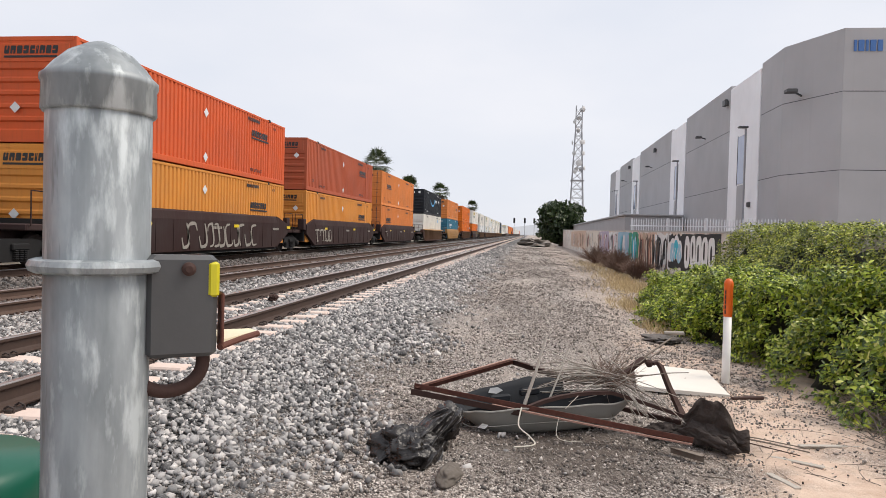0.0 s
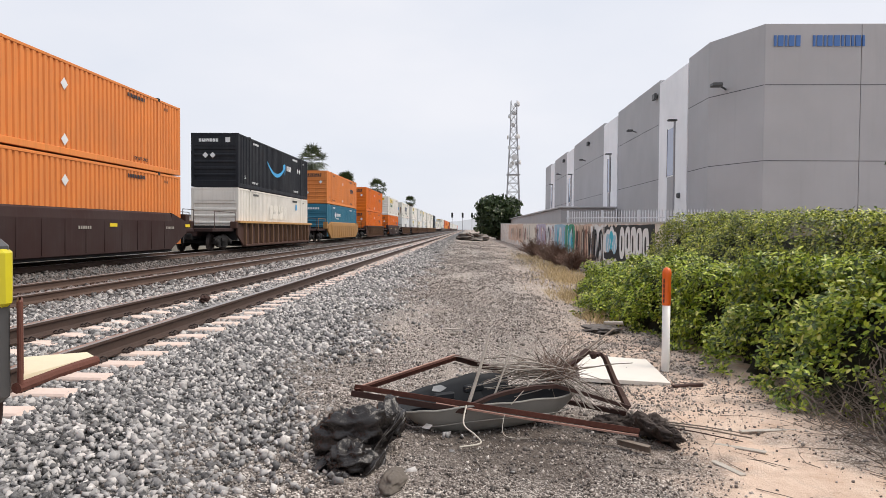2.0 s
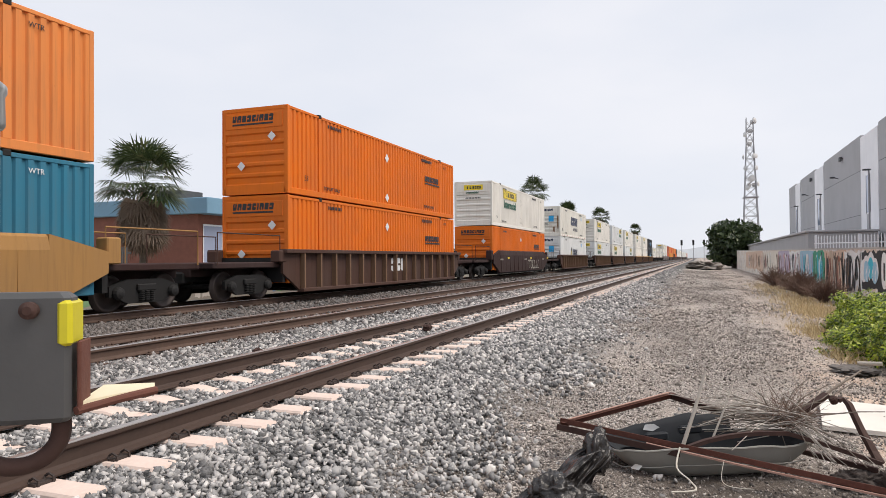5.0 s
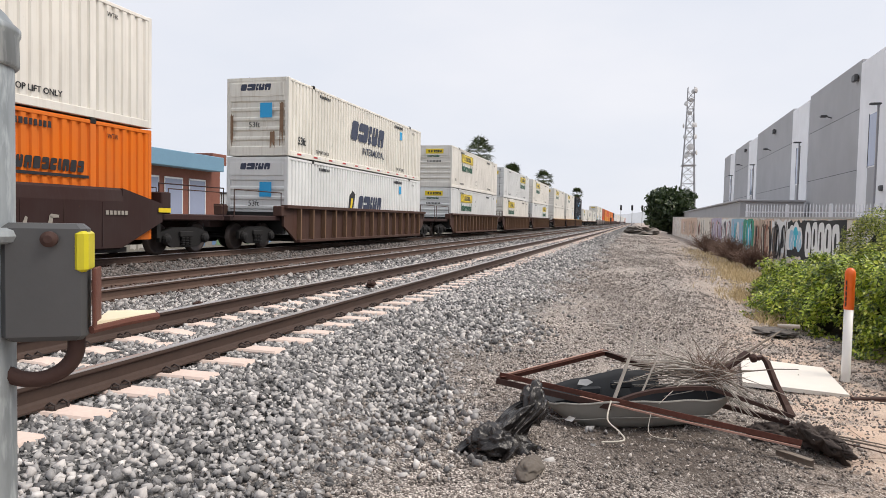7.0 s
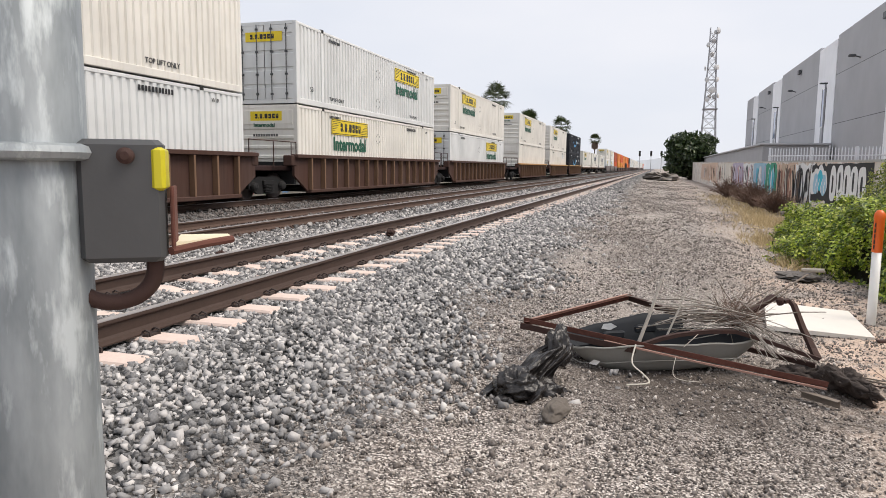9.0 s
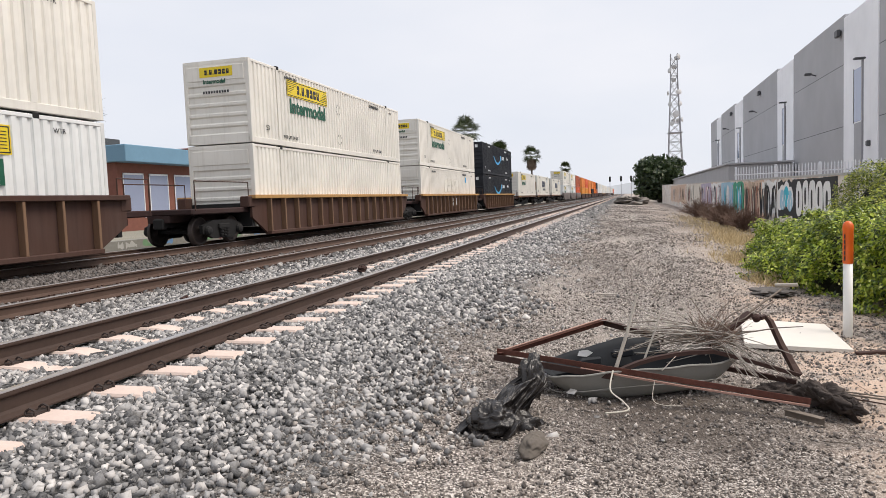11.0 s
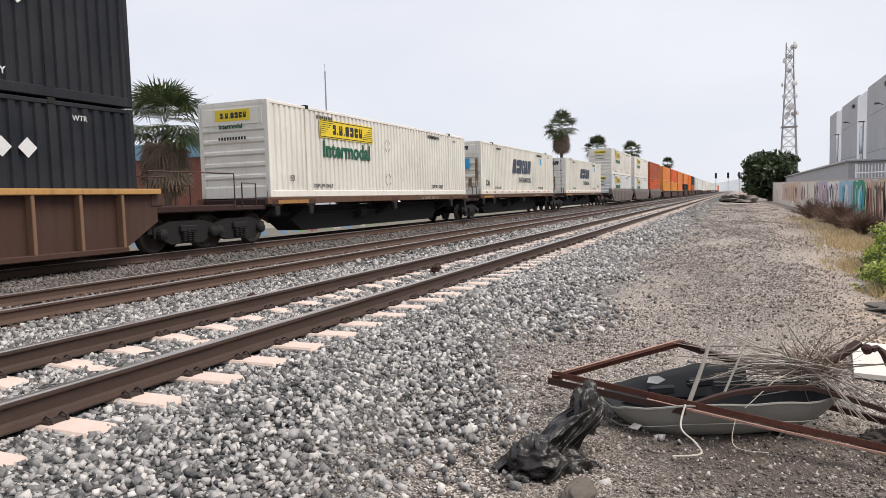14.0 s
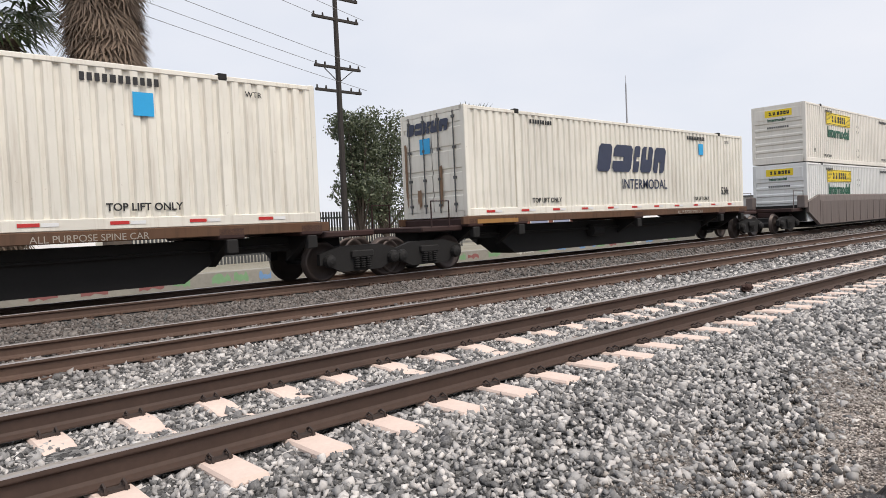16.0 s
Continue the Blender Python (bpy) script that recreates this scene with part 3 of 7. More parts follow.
def gravel():
    rng = np.random.default_rng(12)
    spots, sizes = [], []
    for x0, x1, y0, y1, per, s0, s1 in ((-1.6, 4.4, 2.0, 9.5, 1150, 0.006, 0.0142), (-1.4, 4.0, 9.5, 20, 470, 0.0078, 0.0185), (-1.2, 4.6, 20, 44, 150, 0.011, 0.027), (-1.0, 4.6, 44, 95, 18, 0.02, 0.045)):
        n = int((x1 - x0) * (y1 - y0) * per)
        x, y = rng.uniform(x0, x1, n), rng.uniform(y0, y1, n)
        patchy = np.sin(1.1 * x + 0.4 * y) + np.sin(0.7 * y - 1.9 * x) + rng.normal(scale=0.9, size=n) > np.where(x > 2.5, 0.25, -0.9)
        x, y = x[patchy], y[patchy]
        s = rng.uniform(s0, s1, len(x)) * rng.choice([0.7, 1, 1, 1.8], len(x), p=[0.4, 0.32, 0.22, 0.06])
        low = 0.02 * np.sin(1.7 * x + 0.6 * y) * np.sin(0.9 * y + 1.3 * x) + 0.012 * np.sin(4.1 * x + 2.3 * y)
        spots.append(np.stack([x, y, gz(x, y) + low + s * 0.25], 1))
        sizes.append(s)
    p, s = np.concatenate(spots), np.concatenate(sizes)
    me = scatter_mesh("gravel", OCTA_V, OCTA_F, p, s, rng, chip=0.2, stretch=rng.uniform(0.6, 1.3, (len(p), 3)))
    tagged(ob_of("track_gravel", me, PEBBLE), "small brown-grey stones strewn over the dirt track", "gravel", kind="stuff")


# ---------- railway tracks ----------
def rail_profile(h=0.186):
    half = [(0.076, 0), (0.076, 0.012), (0.02, 0.028), (0.009, 0.05), (0.009, h - 0.055), (0.034, h - 0.038), (0.0365, h - 0.03), (0.0365, h - 0.008)]
    return half + [(-x, z) for x, z in reversed(half)]


def rails(cx, top, web, name, label):
    t = thing(name, pose(cx, 0, top - 0.186), label, "railway track", "parallel tracks")
    pr = rail_profile(0.186 - 0.001)
    for s in (-1, 1):
        b = Build().extrude([(x + s * 0.7525, z) for x, z in pr], -400, 1100)
        rail = part("rail", b, web, t)
        cap = Build().extrude([(s * 0.7525 + x, z) for x, z in ((-0.036, 0.176), (0.036, 0.176), (0.034, 0.183), (0.026, 0.187), (-0.026, 0.187), (-0.034, 0.183))], -400, 1100)
        part("running_face", cap, RAILTOP, rail, "worn bare steel running face")
    return t


def near_ties(track):
    """Concrete sleepers with dipped middles and two clips at each rail seat."""
    b = Build()
    prof = [(-1.29, -0.03), (-1.27, 0.0), (-0.45, 0.0), (-0.25, -0.035), (0.25, -0.035), (0.45, 0.0), (1.27, 0.0), (1.29, -0.03)]
    v, f = [], []
    n = len(prof)
    for y, dz in ((-0.12, -0.018), (-0.105, 0.0), (0.105, 0.0), (0.12, -0.018)):
        v += [(x, y, z + dz) for x, z in prof]
    for r in range(3):
        f += [(r * n + i, r * n + i + 1, (r + 1) * n + i + 1, (r + 1) * n + i) for i in range(n - 1)]
    k = len(v)
    for y in (-0.14, 0.14):
        v += [(x * 1.005, y, -0.2) for x, z in prof]
    f += [(k + i, k + i + 1, i + 1, i) for i in range(n - 1)]
    f += [(3 * n + i, 3 * n + i + 1, k + n + i + 1, k + n + i) for i in range(n - 1)]
    f += [(0, n, 2 * n, 3 * n, k + n, k), (n - 1, k + n - 1, k + 2 * n - 1, 4 * n - 1, 3 * n - 1, 2 * n - 1)]
    b.add(v, f)
    tie_me = b.mesh("sleeper")
    c = Build()
    for dy in (-0.055, 0.055):
        c.path([(-0.035, dy, 0.0), (-0.035, dy, 0.035), (0.01, dy, 0.05), (0.04, dy, 0.03), (0.03, dy + 0.015, 0.012)], 0.009, 5)
    c.box(-0.03, 0.03, -0.075, 0.075, -0.004, 0.018)
    clip_me = c.mesh("clip")
    rng = random.Random(5)
    for i in range(-6, 96):
        y = TIE0 + TIESTEP * i
        tie = part("sleeper", tie_me, CONCRETE, track)
        tie.location = (rng.uniform(-0.015, 0.015), y, -0.004 + rng.uniform(-0.006, 0.004))
        tie.rotation_euler = (0, 0, rng.uniform(-0.008, 0.008))
        if i < 34:
            for s in (-1, 1):
                for e in (-1, 1):
                    cl = part("rail_clip", clip_me, CLIP, tie)
                    cl.location = (s * 0.7525 + e * 0.115, 0, 0.0)
                    cl.rotation_euler = (0, 0, 0 if e < 0 else math.pi)
    far = Build()
    for i in [*range(-600, -6), *range(96, 1400)]:
        y = TIE0 + TIESTEP * i
        far.box(-1.29, 1.29, y - 0.12, y + 0.12, -0.15, -0.004)
    tagged(part("far_sleeper_run", far, CONCRETE, track), kind="stuff")


def old_ties(track, seed):
    rng = random.Random(seed)
    b = Build().box(-1.3, 1.3, -0.11, 0.11, -0.18, -0.02, None, 0.015)
    me = b.mesh("timber_sleeper")
    p = Build().box(-0.19, 0.19, -0.1, 0.1, -0.02, 0.012, None, 0.006)
    for dx in (-0.12, 0.12):
        p.box(dx - 0.02, dx + 0.02, -0.07, -0.04, 0.012, 0.04).box(dx - 0.02, dx + 0.02, 0.04, 0.07, 0.012, 0.04)
    plate = p.mesh("tie_plate")
    for i in range(0, 56):
        y = 2.0 + 0.56 * i + rng.uniform(-0.03, 0.03)
        tie = part("timber_sleeper", me, OLDTIE, track)
        tie.location = (rng.uniform(-0.05, 0.05), y, -0.035 + rng.uniform(-0.02, 0.012))
        tie.rotation_euler = (0, 0, rng.uniform(-0.02, 0.02))
        for s in (-1, 1):
            pl = part("tie_plate", plate, OLDRAIL, tie)
            pl.location = (s * 0.7525, 0, 0.02)


t1 = rails(*TRACKS[0], RUSTRAIL, "railway_track", "near track with dark rails on pale concrete sleepers")
near_ties(t1)
t2 = rails(*TRACKS[1], OLDRAIL, "railway_track", "older track with rusty brown rails in ballast")
old_ties(t2, 1)
t3 = rails(*TRACKS[2], OLDRAIL, "railway_track", "track under the freight train, rusty rails in ballast")
old_ties(t3, 2)
ballast()
gravel()


# ---------- freight train ----------
SPEED = 21.75
CL, CW, CH = 16.15, 2.6, 2.9
TRAIN_X = -13.10
MOVERS = []


def on_side(s, y, z, lift=0.0):
    """Places flat artwork on a long side of a container: s is +1 or -1."""
    x = s * (CW / 2 + 0.006 + lift)
    if s > 0:
        return Matrix(((0, 0, 1, x), (1, 0, 0, y), (0, 1, 0, z), (0, 0, 0, 1)))
    return Matrix(((0, 0, -1, x), (-1, 0, 0, CL - y), (0, 1, 0, z), (0, 0, 0, 1)))


def on_end(x, z):
    """Artwork on the front wall, which looks to -y."""
    return Matrix(((1, 0, 0, x), (0, 0, -1, -0.028), (0, 1, 0, z), (0, 0, 0, 1)))


def on_doors(x, z):
    return Matrix(((-1, 0, 0, x), (0, 0, 1, CL + 0.028), (0, 1, 0, z), (0, 0, 0, 1)))


TEXTS = {}


def text_mesh(words, size, bold=0.0):
    key = (words, size, bold)
    if key not in TEXTS:
        cu = bpy.data.curves.new("lettering", "FONT")
        cu.body, cu.size, cu.extrude, cu.offset = words, size, 0.002, bold
        cu.resolution_u = 3
        tmp = bpy.data.objects.new("lettering", cu)
        scene.collection.objects.link(tmp)
        me = bpy.data.meshes.new_from_object(tmp)
        bpy.data.objects.remove(tmp)
        me.name = "lettering"
        TEXTS[key] = me
    return TEXTS[key].copy()


def lettering(words, size, material, parent, m, bold=0.0, name="lettering"):
    ob = part(name, text_mesh(words, size, bold), material, parent)
    ob.matrix_basis = m
    return ob


def bars(widths, h, slant=0.0, gap=0.25, thick=0.004):
    """A row of plain blocks the size of a word."""
    b, x = Build(), 0.0
    for w in widths:
        p = [(x, 0, 0), (x + w, 0, 0), (x + w + slant * h, h, 0), (x + slant * h, h, 0)]
        b.add(p + [(a, c, thick) for a, c, _ in p], [(3, 2, 1, 0), (4, 5, 6, 7), (0, 1, 5, 4), (1, 2, 6, 5), (2, 3, 7, 6), (3, 0, 4, 7)])
        x += w + gap * h
    return b


def flat(points, thick=0.004):
    n = len(points)
    p = [(x, y, 0) for x, y in points] + [(x, y, thick) for x, y in points]
    f = [tuple(range(n - 1, -1, -1)), tuple(range(n, 2 * n))] + [(i, (i + 1) % n, n + (i + 1) % n, n + i) for i in range(n)]
    return Build().add(p, f)


BLOCKS = {}


def block_mesh(w, h, slant, cut):
    """A plain slab with cut corners and one small slot, the weight of a painted character."""
    key = (round(w, 3), round(h, 3), slant, cut)
    if key not in BLOCKS:
        e = 0.14 * min(w, h)
        q = [(e, 0), (w - e, 0), (w, e), (w, h - e), (w - e, h), (e, h), (0, h - e), (0, e)]
        if w > 0.3 * h:
            if cut == 1:
                q[3:3] = [(w, 0.42 * h), (0.46 * w, 0.42 * h), (0.46 * w, 0.58 * h), (w, 0.58 * h)]
            elif cut == 2:
                q[1:1] = [(0.4 * w, 0), (0.4 * w, 0.44 * h), (0.6 * w, 0.44 * h), (0.6 * w, 0)]
            elif cut == 3:
                q[7:7] = [(0, 0.56 * h), (0.54 * w, 0.56 * h), (0.54 * w, 0.4 * h), (0, 0.4 * h)]
            elif cut == 4:
                q[5:5] = [(0.6 * w, h), (0.6 * w, 0.5 * h), (0.4 * w, 0.5 * h), (0.4 * w, h)]
        BLOCKS[key] = flat([(x + slant * y, y) for x, y in q]).mesh("letter_block")
    return BLOCKS[key].copy()


def blocks(widths, h, material, parent, m, slant=0.0, gap=0.2, name="letter_block"):
    """A wordmark as plain blocks, each a part of its own; a width under 0.08 of a tall row is a low dot."""
    x = 0.0
    for k, w in enumerate(widths):
        tall = 0.24 * h if w < 0.25 * h and h > 0.15 and len(widths) == 8 else h
        ob = part(name, block_mesh(w, tall, slant, (k * 3 + len(widths)) % 5), material, parent)
        ob.matrix_basis = m @ pose(x, 0, 0)
        x += w + gap * h


def place(name, data, material, parent, m, label=""):
    ob = part(name, data, material, parent, label)
    ob.matrix_basis = m
    return ob


def rect(w, h):
    return flat([(0, 0), (w, 0), (w, h), (0, h)])


def diamond(r):
    return flat([(-r, 0), (0, -r), (r, 0), (0, r)])


def smile(w):
    """A thick bowed stroke with an arrow tip."""
    n, low, high = 16, [], []
    for i in range(n + 1):
        u = i / n
        x, y, th = w * u, -0.66 * w * u * (1 - u), 0.028 * w * (0.5 + 1.6 * u * (1.15 - u))
        low.append((x, y - th))
        high.append((x, y + th))
    tip = [(1.02 * w, -0.06 * w), (1.03 * w, 0.045 * w), (0.97 * w, 0.055 * w), (0.88 * w, 0.035 * w), (0.9 * w, 0.005 * w)]
    return flat(low[:-1] + [(0.985 * w, -0.02 * w), (0.985 * w, -0.13 * w)] + tip + high[-3::-1])


CONT_MESH = {}


def container_meshes():
    pitch, deep = 0.2725, 0.048
    y, prof = 0.12, []
    while y < CL - 0.14:
        prof += [(y, 0.0), (y + 0.13, 0.0), (y + 0.165, -deep), (y + 0.2375, -deep)]
        y += pitch
    prof.append((CL - 0.12, 0.0))
    side = Build()
    x = CW / 2 - 0.012
    v = [(x + d, yy, z) for z in (0.2, CH - 0.11) for yy, d in prof]
    n = len(prof)
    side.add(v, [(i, i + 1, n + i + 1, n + i) for i in range(n - 1)])
    CONT_MESH["side"] = side.mesh("side_panel")
    CONT_MESH["bottom"] = Build().box(CW / 2 - 0.12, CW / 2, 0.1, CL - 0.1, 0.0, 0.2, None, 0.012).mesh("bottom_rail")
    CONT_MESH["top"] = Build().box(CW / 2 - 0.1, CW / 2, 0.1, CL - 0.1, CH - 0.11, CH - 0.015, None, 0.012).mesh("top_rail")
    CONT_MESH["post"] = Build().box(CW / 2 - 0.16, CW / 2 + 0.002, 0, 0.13, 0, CH, None, 0.015).mesh("corner_post")
    CONT_MESH["lift"] = Build().box(CW / 2 - 0.08, CW / 2 + 0.001, -0.09, 0.09, 0.19, CH - 0.1, None, 0.008).mesh("lifting_post")
    CONT_MESH["casting"] = Build().box(CW / 2 - 0.17, CW / 2 + 0.012, -0.09, 0.09, CH - 0.1, CH + 0.03, None, 0.012).mesh("corner_casting")
    roof = Build()
    ridge = []
    yy = 0.1
    while yy < CL - 0.2:
        ridge += [(yy, 0), (yy + 0.3, 0), (yy + 0.33, -0.02), (yy + 0.5, -0.02)]
        yy += 0.53
    ridge.append((CL - 0.1, 0))
    n = len(ridge)
    roof.add([(x, a, CH - 0.03 + d) for x in (-CW / 2 + 0.05, CW / 2 - 0.05) for a, d in ridge], [(i, n + i, n + i + 1, i + 1) for i in range(n - 1)])
    roof.box(-CW / 2 + 0.06, CW / 2 - 0.06, 0.1, CL - 0.1, 0.08, 0.16)
    CONT_MESH["roof"] = roof.mesh("roof")
    end = Build()
    zs, z = [(0.2, 0.0)], 0.32
    while z < 2.05:
        zs += [(z, 0.0), (z + 0.05, 0.05), (z + 0.23, 0.05), (z + 0.28, 0.0)]
        z += 0.36
    zs += [(2.16, 0.0), (CH - 0.1, 0.0)]
    n = len(zs)
    end.add([(x, 0.0 + d, z) for x in (-CW / 2 + 0.14, CW / 2 - 0.14) for z, d in zs], [(i, n + i, n + i + 1, i + 1) for i in range(n - 1)])
    end.box(-CW / 2 + 0.1, CW / 2 - 0.1, 0.0, 0.12, 0.0, 0.2).box(-CW / 2 + 0.1, CW / 2 - 0.1, -0.012, 0.12, CH - 0.12, CH - 0.005)
    end.box(-CW / 2 + 0.2, CW / 2 - 0.2, -0.024, 0.03, CH - 0.7, CH - 0.2, None, 0.008)
    CONT_MESH["end"] = end.mesh("front_wall")
    door, zs = Build(), [(0.16, 0.02), (0.16, 0.0)]
    for z in (0.55, 1.15, 1.75, 2.35):
        zs += [(z, 0.0), (z + 0.03, 0.03), (z + 0.12, 0.03), (z + 0.15, 0.0)]
    zs += [(CH - 0.13, 0.0), (CH - 0.13, 0.02)]
    n = len(zs)
    door.add([(x, CL - d, z) for x in (0.012, CW / 2 - 0.14) for z, d in zs], [(i, i + 1, n + i + 1, n + i) for i in range(n - 1)])
    CONT_MESH["door"] = door.mesh("door")
    rod = Build().tube((0, CL + 0.03, 0.12), (0, CL + 0.03, CH - 0.1), 0.018, n=6)
    for z in (0.3, 1.0, 1.8, 2.6):
        rod.box(-0.05, 0.05, CL, CL + 0.045, z, z + 0.07)
    CONT_MESH["rod"] = rod.mesh("lock_rod")
    CONT_MESH["sill"] = Build().box(-CW / 2 + 0.1, CW / 2 - 0.1, CL - 0.12, CL, 0, 0.15).mesh("door_sill")
    CONT_MESH["header"] = Build().box(-CW / 2 + 0.1, CW / 2 - 0.1, CL - 0.12, CL, CH - 0.12, CH - 0.005).mesh("door_header")


MIRROR_X = pose(0, CL, 0, 0, 0, 180)


def container(material, label, rail=None, lite=False):
    """A 53-foot corrugated box: front wall at y = 0, doors at the other end."""
    t = thing("shipping_container", Matrix(), label, "container", "containers on the train")
    cache = {}

    def piece(key, name, m, mat=material, parent=t):
        k = (key, mat.name)
        if k not in cache:
            me = CONT_MESH[key].copy()
            me.materials.append(mat)
            cache[k] = me
        ob = part(name, cache[k], mat, parent)
        ob.matrix_basis = m
        return ob
    rail = rail or material
    eye4, half = Matrix(), MIRROR_X
    for m in (eye4, half):
        piece("side", "side_panel", m)
        piece("bottom", "bottom_rail", m, rail)
        piece("top", "top_rail", m, rail)
        piece("post", "corner_post", m)
        piece("post", "corner_post", m @ pose(0, CL - 0.13, 0))
        for y in () if lite else (2.05, CL - 2.05):
            piece("lift", "lifting_post", m @ pose(0, y, 0))
            piece("casting", "corner_casting", m @ pose(0, y, 0), UNDER)
    piece("roof", "roof", eye4)
    piece("end", "front_wall", eye4)
    piece("sill", "door_sill", eye4)
    piece("header", "door_header", eye4)
    d = piece("door", "door", eye4)
    for x in () if lite else (0.3, 0.9):
        piece("rod", "lock_rod", pose(x, 0, 0), PLATE, d)
    other = CONT_MESH["door"].copy()
    for vert in other.vertices:
        vert.co.x = -vert.co.x
    other.flip_normals()
    other.materials.append(material)
    d = part("door", other, material, t)
    for x in () if lite else (-0.3, -0.9):
        piece("rod", "lock_rod", pose(x, 0, 0), PLATE, d)
    return t


SIDES = (1,)


def fine_print(widths, h, gap, ink, t, m):
    tagged(place("number_marking", bars(widths, h, 0, gap), ink, t, m), kind="stuff")


def common_marks(t, ink, length_mark=True):
    for s in SIDES:
        lettering("TOP LIFT ONLY", 0.19, ink, t, on_side(s, CL - 4.3 if s > 0 else 2.6, 0.32), 0.004)
        lettering("TOP LIFT ONLY", 0.17, ink, t, on_side(s, 2.3 if s > 0 else CL - 4.2, 0.3), 0.003)
        fine_print([0.08] * 4 + [0.1] + [0.08] * 6, 0.14, 0.3, ink, t, on_side(s, CL - 4.6, CH - 0.36))
        lettering("WTR", 0.16, ink, t, on_side(s, CL - 1.6, CH - 0.38))
        if length_mark:
            lettering("53", 0.26, ink, t, on_side(s, 1.0, 0.5))
        fine_print([0.07] * 9, 0.12, 0.35, ink, t, on_side(s, 2.6, CH - 0.34))


def empty_holders(t, ink, y=7.6):
    """Bare diamond placard frames, four thin strips each."""
    for s in SIDES:
        for z in (0.62, 1.95):
            for k in range(4):
                place("placard_clip", rect(0.2, 0.022), ink, t, on_side(s, y, z) @ pose(0, 0, 0, 0, 0, 45 + 90 * k) @ pose(-0.1, 0.2, 0))


def orange_container(material, label, big=True):
    t = container(material, label)
    word = [0.17, 0.18, 0.18, 0.18, 0.17, 0.08, 0.18, 0.17, 0.18]
    for s in SIDES:
        y, z = 11.95 if s > 0 else 2.15, 1.62 if big else 1.9
        blocks(word, 0.27, INK, t, on_side(s, y, z), 0.12, 0.16)
        place("wordmark_rule", rect(2.0, 0.07), INK, t, on_side(s, y, z - 0.13))
        for z in (0.45, 2.15):
            place("placard_holder", diamond(0.19), WHITEINK, t, on_side(s, 7.6, z))
    if SIDES[0] > 0:
        blocks([0.15, 0.16, 0.16, 0.16, 0.15, 0.07, 0.16, 0.15, 0.16], 0.22, INK, t, on_end(-0.85, 2.42), 0.12, 0.16)
        place("wordmark_rule", rect(1.6, 0.06), INK, t, on_end(-0.85, 2.31))
        place("placard_holder", diamond(0.16), WHITEINK, t, on_end(-0.5, 0.95))
        place("placard_holder", diamond(0.16), WHITEINK, t, on_end(0.7, 1.9))
    else:
        blocks([0.13] * 9, 0.2, INK, t, on_doors(0.95, 2.4), 0.1, 0.2)
    common_marks(t, INK)
    return t


def yellow_panel_container(material, label):
    t = container(material, label)
    dots = [0.2, 0.06, 0.22, 0.06, 0.24, 0.24, 0.24, 0.22]
    for s in SIDES:
        z0, w, h = 1.96, 3.63, 0.62
        y0 = 2.75 if s > 0 else CL - 2.75 - w
        place("yellow_panel", rect(w, h), YELLOW, t, on_side(s, y0, z0), "yellow panel with black edging")
        for z in (0.03, h - 0.055):
            place("panel_border", rect(w - 0.06, 0.025), INK, t, on_side(s, y0 + 0.03, z0 + z, 0.004))
        for y in (0.03, w - 0.055):
            place("panel_border", rect(0.025, h - 0.06), INK, t, on_side(s, y0 + y, z0 + 0.03, 0.004))
        blocks(dots, 0.34, INK, t, on_side(s, y0 + 0.82, z0 + 0.14, 0.005), 0.0, 0.22)
        for k in range(6):
            place("flourish", rect(0.72 - 0.1 * k, 0.018), INK, t, on_side(s, y0 + 0.1, z0 + 0.5 - 0.07 * k, 0.005))
            place("flourish", rect(0.72 - 0.1 * k, 0.018), INK, t, on_side(s, y0 + w - 0.82 + 0.1 * k, z0 + 0.12 + 0.07 * k, 0.005))
        lettering("Intermodal", 0.74, GREENINK, t, on_side(s, y0 + 0.15, z0 - 0.62), 0.026)
    tiny = [0.1, 0.03, 0.1, 0.03, 0.12, 0.12, 0.12, 0.11]
    if SIDES[0] > 0:
        place("yellow_panel", rect(1.3, 0.34), YELLOW, t, on_end(-0.62, 2.32))
        blocks(tiny, 0.17, INK, t, on_end(-0.42, 2.4) @ pose(0, 0, 0.005))
        lettering("Intermodal", 0.2, GREENINK, t, on_end(-0.5, 2.1), 0.006)
        fine_print([0.07] * 10, 0.09, 0.4, INK, t, on_end(-0.5, 1.75) @ pose(0, 0, 0.03))
    else:
        place("yellow_panel", rect(1.5, 0.34), YELLOW, t, on_doors(0.75, 2.2))
        blocks(tiny, 0.17, INK, t, on_doors(0.55, 2.29) @ pose(0, 0, 0.006))
    empty_holders(t, PLATE)
    common_marks(t, INK)
    return t


def stain(w, h, seed):
    """A ragged run of rust or soot with soft teeth at its foot."""
    rng = random.Random(seed)
    top = [(w * k / 7, h * (1 - 0.05 * rng.random())) for k in range(8)]
    foot = [(w * k / 7, h * rng.uniform(0.0, 0.45)) for k in range(8)]
    return flat(foot + top[::-1], 0.003)


